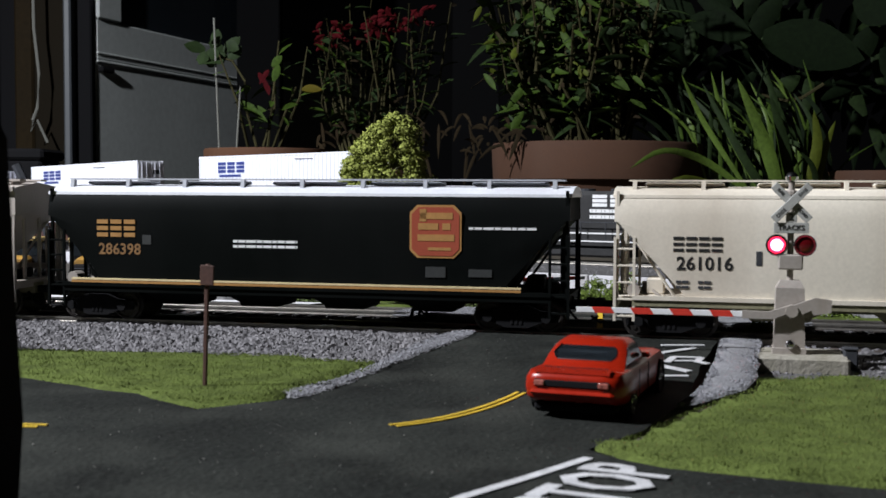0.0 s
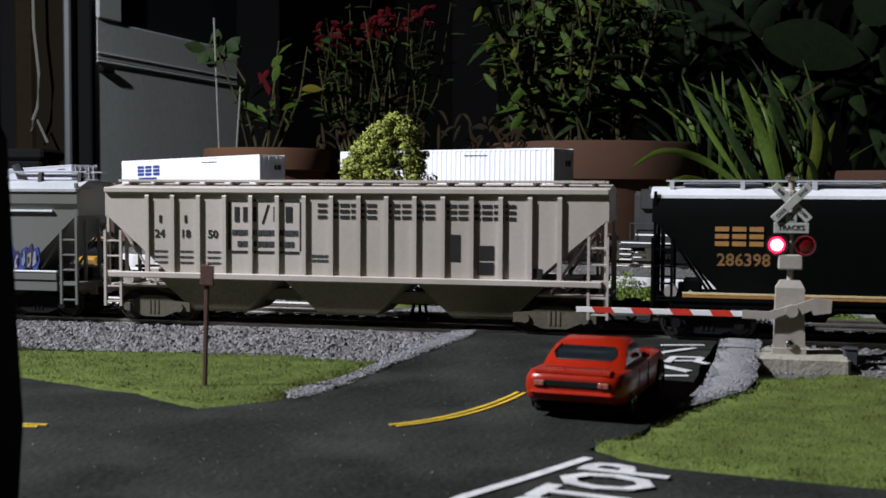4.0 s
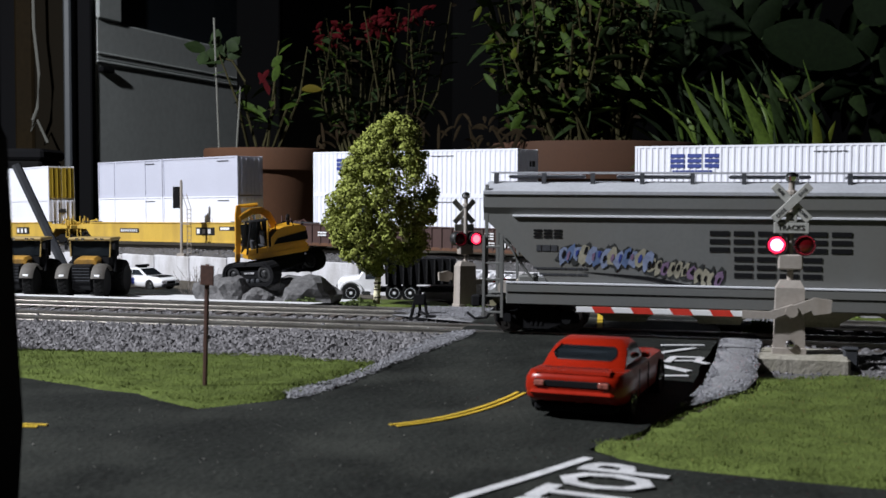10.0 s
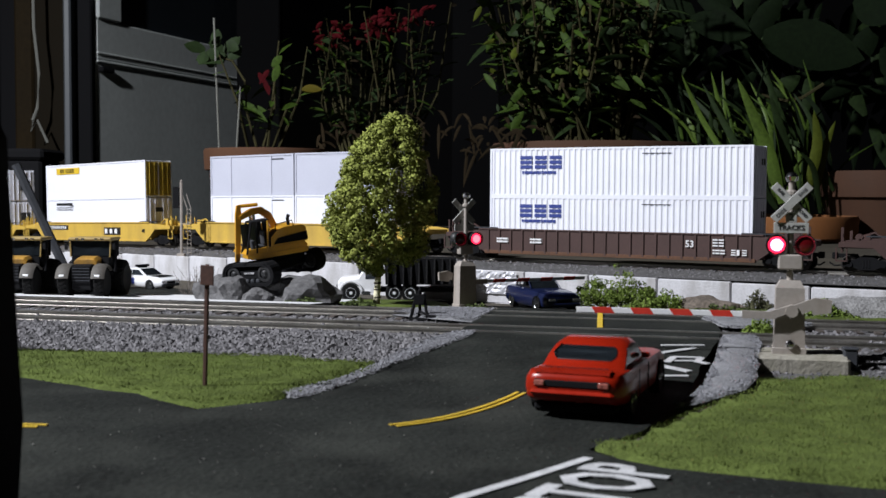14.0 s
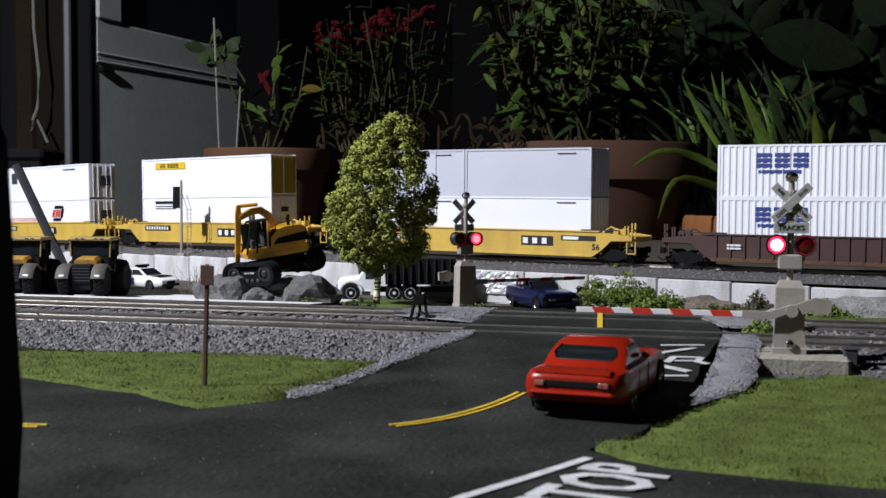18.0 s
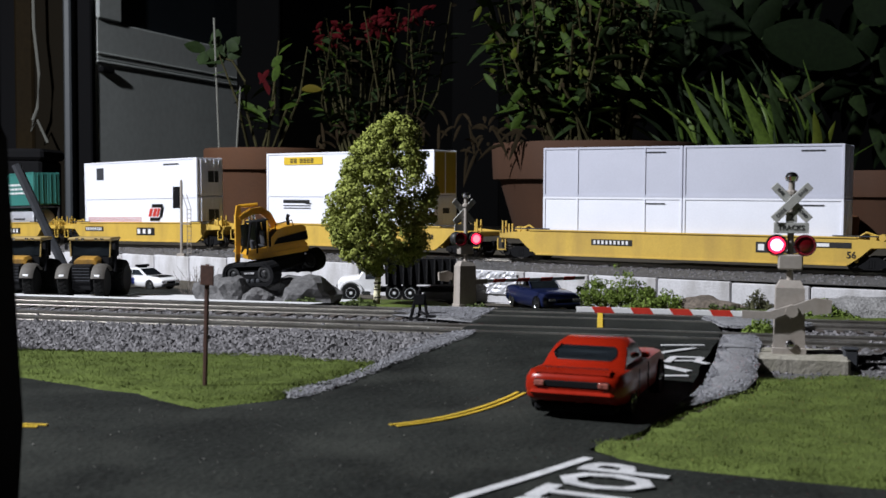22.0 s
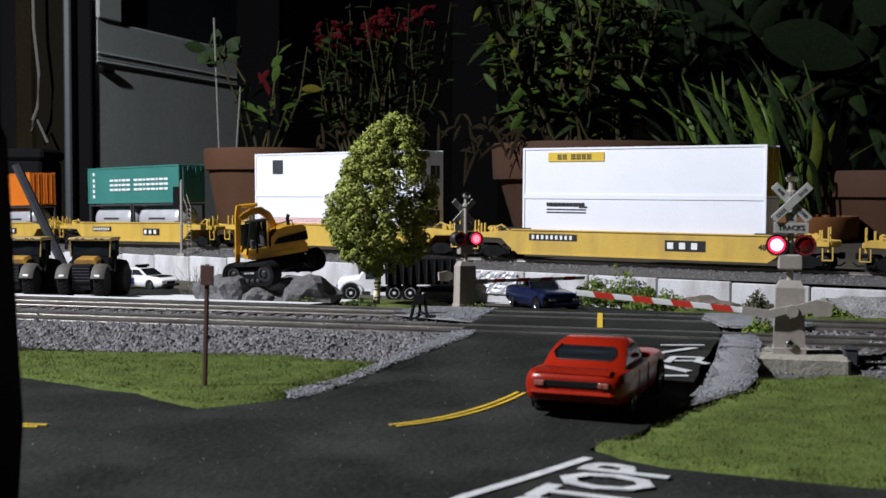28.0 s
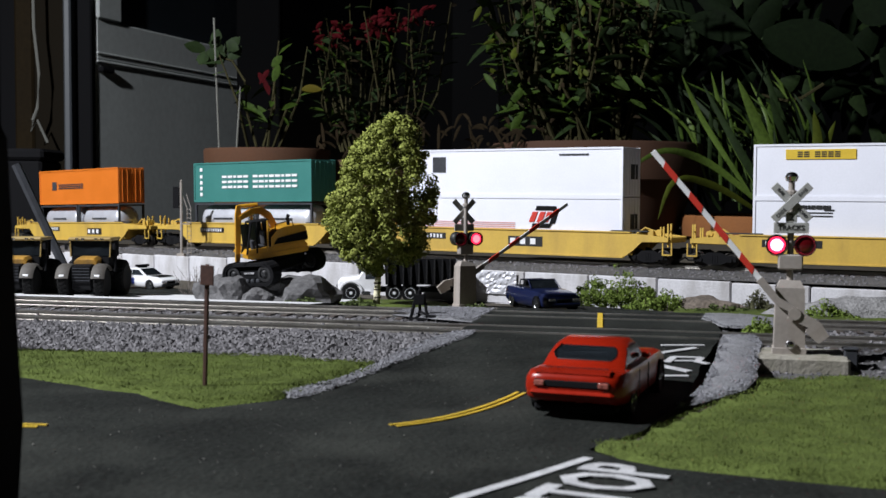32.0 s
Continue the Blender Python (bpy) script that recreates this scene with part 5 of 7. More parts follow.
def wheel_at(car, x, y, r, w, hub=CHROME):
    s = -1 if y < 0 else 1
    t = part("tyre", G().lathe([(r * 0.62, y - w / 2), (r * 0.93, y - w / 2), (r, y - w / 4), (r, y + w / 4), (r * 0.93, y + w / 2), (r * 0.62, y + w / 2)], (x, 0, r), 18, "y"), TYRE, car, "black tyre", smooth=True)
    o = y + s * w * 0.5
    g = G().lathe([(r * 0.64, o - s * 0.1), (r * 0.58, o + s * 0.05), (r * 0.5, o - s * 0.25), (r * 0.22, o - s * 0.2), (r * 0.16, o + s * 0.12), (0.05, o + s * 0.15)], (x, 0, r), 14, "y")
    part("rim", g, hub, t, "bright wheel rim", smooth=True)


def muscle_car():
    c = thing("red_car", P(33.7, 271.5, road_z(36, 280) + 0.05, 0.0, 0, 69.4), "glossy red two-door muscle car waiting at the crossing", "car")
    st = [(-12.4, 6.6, 5.6, 8.8), (-12.0, 8.6, 4.6, 9.7), (-11.0, 9.7, 4.0, 10.2), (-8, 10.5, 3.2, 10.5), (0, 10.6, 2.0, 10.3), (8, 10.2, 1.9, 9.8), (16, 10.1, 1.9, 9.7), (26, 10.3, 1.9, 9.9), (36, 10.1, 2.1, 9.6), (41.2, 9.6, 2.6, 9.2), (42.0, 8.6, 3.4, 8.4)]
    part("body", shell(st), CARRED, c, "glossy red body", smooth=True)
    rf = []
    for x, w, z in ((-3.6, 9.0, 10.2), (-1.0, 8.7, 11.5), (2.0, 8.3, 13.3), (5.5, 7.8, 14.8), (8.5, 7.6, 15.3), (12, 7.6, 15.3), (15.5, 7.6, 14.9), (22.5, 8.4, 9.8)):
        rf.append([(x, -w, 9.5), (x, -w * 0.98, max(9.6, z - 1.0)), (x, -w * 0.8, z), (x, w * 0.8, z), (x, w * 0.98, max(9.6, z - 1.0)), (x, w, 9.5)])
    part("roof", G().loft(rf), CARRED, c, "red roof", smooth=True)
    def glass_ring(inset, lift):
        prof = ((-0.9, 11.5, 5.7), (-0.3, 11.9, 6.3), (0.8, 12.6, 6.5), (2.0, 13.3, 6.3), (3.2, 13.8, 5.8), (3.7, 14.0, 5.2))
        return [[(x - lift * 0.5, -(w - inset), z + lift), (x - lift * 0.5, w - inset, z + lift)] for x, z, w in prof]
    rw = glass_ring(0, 0.12)
    part("rear_window", G().loft(rw + [[(x + 0.5, y, z - 0.3) for x, y, z in r] for r in reversed(rw)], caps=False), GLASS, c, "dark rear window")
    part("window_trim", G().tube([(-1.2, -5.6, 11.55), (-1.2, 5.6, 11.55)], 0.2, 6), CHROME, c, "thin bright trim")
    part("window_trim", G().tube([(-0.9, 5.9, 11.7), (0.7, 6.7, 12.8), (3.6, 5.8, 14.2)], 0.22, 6), CHROME, c, "thin bright trim")
    part("windscreen", G().loft([[(15.8, -6.2, 14.8), (15.8, 6.2, 14.8)], [(21.9, -7.2, 10.1), (21.4, 7.2, 10.1)], [(20.8, -7.2, 9.9), (20.8, 7.2, 9.9)], [(15.2, -6.2, 14.0), (15.2, 6.2, 14.0)]], caps=False), GLASS, c)
    for s in (-1, 1):
        w = G().loft([[(0.6, s * 8.35, 10.4), (18.8, s * 8.2, 10.4), (15.0, s * 7.85, 13.9), (5.0, s * 7.95, 13.8)], [(0.6, s * 8.0, 10.4), (18.8, s * 7.9, 10.4), (15.0, s * 7.4, 13.7), (5.0, s * 7.5, 13.6)]])
        part("side_window", w, GLASS, c)
        part("wing_mirror", G().box(17, s * 9.4 - 0.9, 10.2, 18.6, s * 9.4 + 0.9, 11.4, 0.3), CARRED, c)
        part("door_seam", G().box(4.2, s * 10.55 - 0.08, 3.4, 4.45, s * 10.55 + 0.06, 9.4).box(16.6, s * 10.2 - 0.08, 3.4, 16.85, s * 10.2 + 0.1, 9.2), SOFTBLACK, c)
        for x in (-1.0, 31.5):
            if x > 0:
                part("wheel_arch", G().lathe([(4.2, s * 8.4), (4.2, s * 10.66), (3.6, s * 10.66), (3.6, s * 8.4)], (x, 0, 3.7), 16, "y"), SOFTBLACK, c)
            wheel_at(c, x, s * 9.0, 3.6, 2.9)
    part("tail_panel", G().box(-12.6, -7.7, 7.0, -11.0, 7.7, 8.7, 0.3), SOFTBLACK, c, "black tail panel")
    for s in (-1, 1):
        tl = part("tail_light", G().box(-12.8, s * 6.5 - 1.1, 7.25, -12.0, s * 6.5 + 1.1, 8.5, 0.2), TAIL, c, "pale red tail light")
        part("reverse_light", G().box(-12.9, s * 5.9 - 0.4, 7.4, -12.5, s * 5.9 + 0.4, 8.3, 0.1), TAIL, tl)
    part("rear_bumper", G().box(-13.0, -8.6, 5.2, -10.6, 8.6, 6.5, 0.6), CARRED, c, "body coloured bumper")
    sp = G().prism([(-11.9, 10.0), (-9.0, 10.5), (-8.8, 10.8), (-11.7, 10.6)], -7.6, 7.6, "y")
    part("spoiler", sp, CARRED, c, "small tail spoiler")
    part("boot_panel", G().box(-8.4, -6.6, 10.45, -7.2, 6.6, 10.72, 0.1), SOFTBLACK, c)
    part("underbody", G().box(-9.5, -8.4, 1.5, 39, 8.4, 3.0, 0.4), SOFTBLACK, c)
    part("front_bumper", G().box(41.2, -8.8, 3.6, 42.8, 8.8, 5.2, 0.5), CHROME, c)
    c.scale = (1.08, 1.14, 1.07)


def saloon(name, m, body, label, police=False, Lk=1.0):
    c = thing(name, m, label, "car")
    st = [(-28 * Lk, 8.6, 3.6, 9.6), (-27 * Lk, 9.8, 2.6, 10.6), (-18 * Lk, 10.5, 2.2, 10.9), (0, 10.6, 2.0, 10.6), (12 * Lk, 10.5, 2.0, 10.4), (22 * Lk, 10.1, 2.2, 9.6), (27.5 * Lk, 9.4, 2.8, 8.4), (28.5 * Lk, 8.4, 3.4, 7.4)]
    part("body", shell(st), body, c, smooth=True)
    if police:
        rf = []
        for x, w, z in ((-19, 8.8, 10.6), (-13, 8.0, 14.6), (-6, 7.8, 15.6), (2, 7.8, 15.4), (10.5, 8.6, 10.5)):
            rf.append([(x, -w, 10.2), (x, -w * 0.97, max(10.3, z - 1.0)), (x, -w * 0.8, z), (x, w * 0.8, z), (x, w * 0.97, max(10.3, z - 1)), (x, w, 10.2)])
        part("roof", G().loft(rf), body, c, smooth=True)
        for s in (-1, 1):
            part("side_window", G().loft([[(-16, s * 8.8, 10.9), (-5, s * 8.7, 10.9), (-5.4, s * 8.0, 14.4), (-12.4, s * 8.2, 14.2)], [(-16, s * 8.2, 10.9), (-5, s * 8.1, 10.9), (-5.4, s * 7.4, 14.4), (-12.4, s * 7.6, 14.2)]]), GLASS, c)
            part("side_window", G().loft([[(-4, s * 8.7, 10.9), (7.5, s * 8.7, 10.9), (2, s * 8.0, 14.4), (-4, s * 8.0, 14.5)], [(-4, s * 8.1, 10.9), (7.5, s * 8.1, 10.9), (2, s * 7.4, 14.4), (-4, s * 7.4, 14.5)]]), GLASS, c)
            part("door_shield", G().prism([(-3.5, 4.6), (-1.5, 3.6), (0.5, 4.6), (0.5, 8.6), (-3.5, 8.6)], s * 10.62 - 0.12, s * 10.62 + 0.12, "y"), LOGOBLUE, c, "dark shield on the door")
        part("windscreen", G().loft([[(2.6, -6.6, 15.2), (2.6, 6.6, 15.2)], [(10.6, -7.6, 10.8), (10.6, 7.6, 10.8)], [(10.0, -7.6, 10.4), (10.0, 7.6, 10.4)], [(2.2, -6.6, 14.9), (2.2, 6.6, 14.9)]], caps=False), GLASS, c)
        part("light_bar", G().box(-4, -6, 16.3, -1, 6, 18.0, 0.4).box(-3, -4, 15.3, -2, 4, 16.4), SOFTBLACK, c, "dark roof light bar")
        part("bonnet_panel", G().box(12.5, -7.0, 10.0, 23, 7.0, 10.5, 0.2), SOFTBLACK, c, "black bonnet panel")
    else:
        wf = G().tube([(4, -8.2, 10.4), (-1, -7.4, 14.6), (-1, 7.4, 14.6), (4, 8.2, 10.4)], 0.45, 6)
        part("windscreen_frame", wf, body, c)
        part("windscreen", G().loft([[(3.6, -7.6, 10.6), (3.6, 7.6, 10.6)], [(-0.8, -7.0, 14.4), (-0.8, 7.0, 14.4)], [(-1.0, -7.0, 14.3), (-1.0, 7.0, 14.3)], [(3.3, -7.6, 10.5), (3.3, 7.6, 10.5)]], caps=False), GLASS, c)
        part("cabin", G().box(-16, -7.6, 10.2, 1, 7.6, 11.2, 0.3), SOFTBLACK, c, "open dark cabin")
        for sy in (-4, 4):
            part("seat", G().box(-9, sy - 2.6, 10.8, -6.6, sy + 2.6, 14.0, 0.6), SOFTBLACK, c)
        part("roll_bar", G().tube([(-12, -7, 10.6), (-12, -6.4, 14.0), (-12, 6.4, 14.0), (-12, 7, 10.6)], 0.5, 6), DARKGREY, c)
    for x in (-17.5 * Lk, 16.5 * Lk):
        for s in (-1, 1):
            if x > 0:
                part("wheel_arch", G().lathe([(4.2, s * 8.4), (4.2, s * 10.7), (3.5, s * 10.7), (3.5, s * 8.4)], (x, 0, 3.7), 16, "y"), SOFTBLACK, c)
            wheel_at(c, x, s * 9.1, 3.6, 2.6)
    for s in (-1, 1):
        part("headlight", G().box(27.2 * Lk, s * 6.6 - 2, 5.6, 28.9 * Lk, s * 6.6 + 2, 7.4, 0.4), CHROME, c)
    part("front_bumper", G().box(27.4 * Lk, -9, 3.0, 29.4 * Lk, 9, 5.0, 0.6), body if not police else DARKGREY, c)
    part("grille", G().box(28 * Lk, -4, 5.2, 28.9 * Lk, 4, 6.8, 0.2), SOFTBLACK, c)
    return c


muscle_car()

saloon("blue_car", P(50.5, 586, road_z(49, 580) + 0.1, 0, 0, -68), BLUE, "dark blue open convertible car on the road beyond the tracks", False, 0.84)
saloon("police_car", P(-225, 872, -23.0, 0, 0, -34), WHITE, "white police car with a roof light bar and black bonnet", True, 1.0)


def dump_truck():
    t = thing("dump_truck", P(-28.6, 782, -22.5, 0, 0, 182), "dump truck with a white cab and a black body", "truck")
    part("chassis", G().box(-36, -7, 6, 36, 7, 9, 0.4), SOFTBLACK, t)
    part("cab", G().loft([[(x, -w, 6), (x, -w, z - 2), (x, -w * 0.8, z), (x, w * 0.8, z), (x, w, z - 2), (x, w, 6)] for x, w, z in ((14, 11, 22), (24, 11, 22.5), (28, 10.6, 17), (40, 9.4, 15.5), (42, 8.6, 13))]), WHITE, t, "white bonneted cab", smooth=True)
    for s in (-1, 1):
        part("cab_window", G().box(16, s * 11 - 0.2, 15, 23.5, s * 11 + 0.2, 20, 0.2), GLASS, t)
        part("fender", G().loft([[(33 + 8 * math.cos(a), s * 8, 6 + 8 * math.sin(a)), (33 + 8 * math.cos(a), s * 12, 6 + 8 * math.sin(a)), (33 + 7 * math.cos(a), s * 12, 6 + 7 * math.sin(a)), (33 + 7 * math.cos(a), s * 8, 6 + 7 * math.sin(a))] for a in [math.pi * q / 8 for q in range(9)]]), WHITE, t, "rounded white fender")
        part("step", G().box(20, s * 11 - 1.5, 4.6, 26, s * 11 + 1.5, 7, 0.3), CHROME, t)
        part("headlight", G().box(41, s * 7 - 1.4, 9, 42.8, s * 7 + 1.4, 11.4, 0.3), CHROME, t)
        for x in (33, 4.2, -6.4):
            wheel_at(t, x, s * 10.2, 5.9, 4.4, WHITE)
    part("bumper", G().box(41.5, -10, 4.5, 43.6, 10, 7.6, 0.5), CHROME, t)
    bd = part("dump_body", G().loft([[(-34, -13, 11.6), (10, -13, 11.6), (10, 13, 11.6), (-34, 13, 11.6)], [(-37, -14, 29), (11, -14, 29), (11, 14, 29), (-37, 14, 29)]]), SOFTBLACK, t, "black dump body with upright ribs")
    for i in range(9):
        x = -33 + i * 5.2
        part("rib", G().box(x - 0.5, -14.8, 11.6, x + 0.5, -13.2, 28.6), BLACK, bd)
        part("rib", G().box(x - 0.5, 13.2, 11.6, x + 0.5, 14.8, 28.6), BLACK, bd)
    part("windscreen", G().box(25.6, -8.6, 16.8, 27.6, 8.6, 21.4, 0.3), GLASS, t)


dump_truck()


def tractor(m, label):
    t = thing("tractor", m, label, "tractor", "parked tractors")
    part("chassis", G().box(-20, -6, 5, 19, 6, 13, 0.8), SOFTBLACK, t)
    part("hood", G().loft([[(x, -6.5, 17), (x, -6.8, z - 1.6), (x, -5, z), (x, 5, z), (x, 6.8, z - 1.6), (x, 6.5, 17)] for x, z in ((1, 24.4), (10, 23.6), (12, 22.4))]), SHADEYELLOW, t, "yellow hood, darkened and browned for shade")
    # The front is blackened, as shade put into the colour.
    part("nose", G().loft([[(x, -6.4, 11), (x, -6.4, z - 1.6), (x, -5, z), (x, 5, z), (x, 6.4, z - 1.6), (x, 6.4, 11)] for x, z in ((1, 20), (16, 20), (19, 18))]), SOFTBLACK, t, "nose blackened for its deep shade")
    gr = part("grille", G().box(18.6, -5.6, 9, 19.8, 5.6, 19.4, 0.3), SOFTBLACK, t, "black grille")
    for k in range(5):
        part("grille_bar", G().box(19.7, -5.0, 10.4 + k * 1.8, 20.1, 5.0, 10.9 + k * 1.8), DARKGREY, gr)
    part("cab_floor", G().box(-14, -11.5, 18, 2, 11.5, 24.2, 0.5), SOFTBLACK, t)
    cab = part("cab_rear_wall", G().box(-14.6, -11.6, 24, -13.8, 11.6, 33.6, 0.2), PANELBROWN, t, "dim brown cab interior")
    part("windscreen", G().loft([[(2.2, -11.6, 24.2), (2.2, 11.6, 24.2)], [(1.2, -12.0, 33.4), (1.2, 12.0, 33.4)], [(0.8, -12.0, 33.4), (0.8, 12.0, 33.4)], [(1.8, -11.6, 24.2), (1.8, 11.6, 24.2)]], caps=False), GLASS, cab, "dark windscreen")
    part("seat", G().box(-10, -3, 24, -7, 3, 30.5, 0.8).box(-10, -3, 24, -4, 3, 26, 0.6), DARKGREY, cab)
    part("cab_roof", G().box(-16, -13.2, 33.4, 4, 13.2, 35.3, 0.7), ROOFCREAM, cab, "thin cream-yellow cab roof")
    for x, y in ((-14, -11.8), (-14, 11.8), (2.2, -11.8), (2.2, 11.8)):
        part("cab_post", G().cyl((x, y, 23.6), (x * 0.93, y * 1.04, 33.8), 0.55, 6), ROOFCREAM if x > 0 else SOFTBLACK, cab)
    for y in (-7.5, -4, 4, 7.5):
        part("roof_light", G().box(3.7, y - 1.0, 33.8, 4.6, y + 1.0, 35.0, 0.25), CHROME, cab)
    part("exhaust_stack", G().tube([(0, 14.2, 15), (0, 14.4, 24), (-1, 14.4, 33)], 1.2, 8), SOFTBLACK, t, "black exhaust stack", smooth=True)
    part("ladder", G().box(-6, 9.4, 8, -0.5, 12.6, 9).box(-6, 9.4, 13, -0.5, 12.0, 14).box(-6, 9.4, 17, -0.5, 11.0, 18), SOFTBLACK, t, "black cab steps")
    for x, R, ys in ((13.5, 8.9, (-10.6, 10.6)), (-13.5, 9.9, (-14.6, -9.0, 9.0, 14.6))):
        for y in ys:
            w = 3.1
            ty = part("tyre", G().lathe([(R * 0.52, y - w + 0.3), (R - 1.4, y - w), (R - 0.4, y - w * 0.75), (R, y - w * 0.3), (R, y + w * 0.3), (R - 0.4, y + w * 0.75), (R - 1.4, y + w), (R * 0.52, y + w - 0.3)], (x, 0, R), 22, "y"), TYRE, t, "large black tyre", smooth=True)
            g = G()
            for k in range(22):
                for sd in (-1, 1):
                    g.box(-0.45, min(0.1 * sd, (w - 0.3) * sd), R - 0.5, 0.45, max(0.1 * sd, (w - 0.3) * sd), R + 0.5, m=Matrix.Translation((x, y, R)) @ Matrix.Rotation(2 * math.pi * (k + 0.25 * sd) / 22, 4, "Y") @ Matrix.Rotation(sd * 0.5, 4, "Z"))
            tagged(part("tyre_lug", g, TYRE, ty), kind="stuff")
            part("rim", G().lathe([(R * 0.53, y - 2.0), (R * 0.42, y - 1.2), (1.5, y - 1.0), (0.1, y - 1.8)], (x, 0, R), 14, "y"), YELLOW, ty)
    for s in (-1, 1):
        f = G().loft([[(13.5 + q * math.cos(a), s * w, 9.6 + q * math.sin(a)) for q, w in ((10.2, 6.6), (10.9, 8.5), (10.7, 13.0), (9.6, 14.6), (9.4, 14.2), (10.1, 8.5), (9.6, 6.6))] for a in [0.25 + 2.2 * k / 10 for k in range(11)]])
        part("fender", f, FENDER, t, "rounded grey fender, darkened for shade", smooth=True)
        f = G().loft([[(-13.5 + q * math.cos(a), s * w, 10 + q * math.sin(a)) for q, w in ((11.4, 8.5), (11.8, 12.0), (11.0, 16.5), (10.6, 16.2), (11.2, 12.0), (10.9, 8.5))] for a in [0.6 + 2.2 * k / 10 for k in range(11)]])
        part("fender", f, SOFTBLACK, t, "black rounded fender", smooth=True)
        part("headlight", G().box(22.6, s * 10.4 - 1.7, 12.2, 23.6, s * 10.4 + 1.7, 14.4, 0.3), WHITE, t, "bright white headlight")
        part("light_bracket", G().box(18.5, s * 10.4 - 0.6, 11.4, 22.8, s * 10.4 + 0.6, 12.4, 0.2), SOFTBLACK, t)
        part("wing_mirror", G().box(2.4, s * 14.4 - 1.0, 28, 3.0, s * 14.4 + 1.0, 32, 0.2).tube([(2.4, s * 12, 32), (2.7, s * 14.4, 31.6)], 0.25, 5), SOFTBLACK, t)
    t.scale = (0.93, 0.93, 0.93)


tractor(P(-197.5, 650, -8.3, 0, 0, -91), "large yellow and black farm tractor with dual rear tyres")
tractor(P(-238.5, 656, -8.6, 0, 0, -91), "large yellow and black farm tractor parked beside another")


SHOE = mesh_of("track_shoe", G().box(-0.75, -3.3, -0.4, 0.75, 3.3, 0.5), SOFTBLACK)


def excavator():
    e = thing("excavator", P(-83, 578, 7.2, -1.0, 8.5, 204), "yellow tracked excavator standing on rocks", "excavator")
    uc = part("undercarriage", G().box(-8, -16, 5, 8, 16, 11, 1), SOFTBLACK, e, "black undercarriage", at=P(0, 0, 0, 0, 0, -54))
    for s in (-1, 1):
        def belt(q):
            pts = []
            for k in range(24):
                a = 2 * math.pi * k / 24
                pts.append(((9.4 if math.cos(a) > 0 else -9.4) + (6.0 - q) * math.cos(a), 6.2 + (5.6 - q) * math.sin(a)))
            return pts
        ou, inn = belt(0), belt(1.5)
        tg = G().loft([[(x, s * 18.5 + w, z) for x, z in o] for o, w in ((inn, -3.0), (ou, -3.0), (ou, 3.0), (inn, 3.0), (inn, -3.0))], caps=False)
        ct = part("crawler_track", tg, SOFTBLACK, uc, "black crawler belt")
        part("track_frame", G().box(-9, s * 18.5 - 1.6, 3.6, 9, s * 18.5 + 1.6, 8.4, 0.6), SOFTBLACK, ct)
        n = 30
        for i in range(n):
            k = i * 24 / n
            p, q = Vector(ou[int(k)]), Vector(ou[(int(k) + 1) % 24])
            c = p.lerp(q, k - int(k))
            d = q - p
            ob = new("track_shoe", SHOE)
            ob.parent = uc
            ob.matrix_basis = P(c.x, s * 18.5, c.y, 0, -math.degrees(math.atan2(d.y, d.x)), 0)
        for x in (-9.4, 9.4):
            part("sprocket", G().lathe([(3.9, s * 18.5 - 2.4), (3.9, s * 18.5 + 2.4), (2.6, s * 18.5 + 2.6), (2.4, s * 18.5 + 1.6), (1.2, s * 18.5 + 3.0)], (x, 0, 6.2), 14, "y"), BLACK, ct, smooth=True)
        for x in (-5, -1.6, 1.6, 5):
            part("roller", G().lathe([(1.2, s * 18.5 - 2.6), (1.2, s * 18.5 + 2.4), (0.5, s * 18.5 + 2.7)], (x, 0, 2.9), 10, "y"), DARKGREY, ct)
        # Chrome strip, a small bright line on the track frame.
        part("guard", G().box(-3.2, s * 18.5 + s * 1.7 - 0.3, 6.2, 3.2, s * 18.5 + s * 1.7 + 0.3, 7.2, 0.1), CHROME, ct, "bright chrome edge")
    part("turntable", G().lathe([(9, 11), (9, 13.6)], (0, 0, 0), 20), SOFTBLACK, e)
    hs = part("house", G().prism([(-12, 13.6), (15, 13.6), (17, 16), (15, 18), (-13, 18.2), (-14.4, 16.4)], -12.5, 13.5, "y"), YELLOW, e, "yellow upper body")
    part("engine_cover", G().loft([[(x, y * k, z) for x, z in [(-14.4, 18.2), (4, 18.2), (3.4, 22.5), (0, 25.6), (-4, 26.6), (-12.4, 26.4), (-14.6, 25.0)]] for y, k in ((-12.2, 1), (-10.5, 1), (11.5, 1), (13.2, 1))]), YELLOW, hs, "yellow engine cover")
    for y in (-12.4, 13.3):
        part("side_band", G().prism([(-14.6, 18.8), (2.6, 18.8), (0.5, 21.6), (-14.8, 23.0)], y - 0.3, y + 0.3, "y"), SOFTBLACK, hs, "black side band")
    part("rear_band", G().box(-15.1, -12.0, 19.0, -14.0, 12.8, 23.0, 0.2), SOFTBLACK, hs)
    part("exhaust", G().tube([(-8, 6, 26), (-8, 6, 30), (-8.8, 6, 31.6)], 0.9, 8), SOFTBLACK, hs, "black exhaust pipe")
    part("handrail", G().tube([(1, 13.2, 25), (0.5, 13.2, 28.4), (-8, 13.2, 29.2), (-8.4, 13.2, 26.4)], 0.3, 5), SOFTBLACK, hs)
    part("skirt", G().prism([(-13.6, 13.0), (14.6, 13.0), (16.8, 15.2), (-14.8, 15.4)], 13.3, 14.1, "y"), YELLOW, hs, "bright lower skirt")
    cb = part("cab", G().box(5, 3.8, 13.6, 16.6, 13.4, 17.0, 0.5), YELLOW, e, "open-framed cab with a pale seat inside")
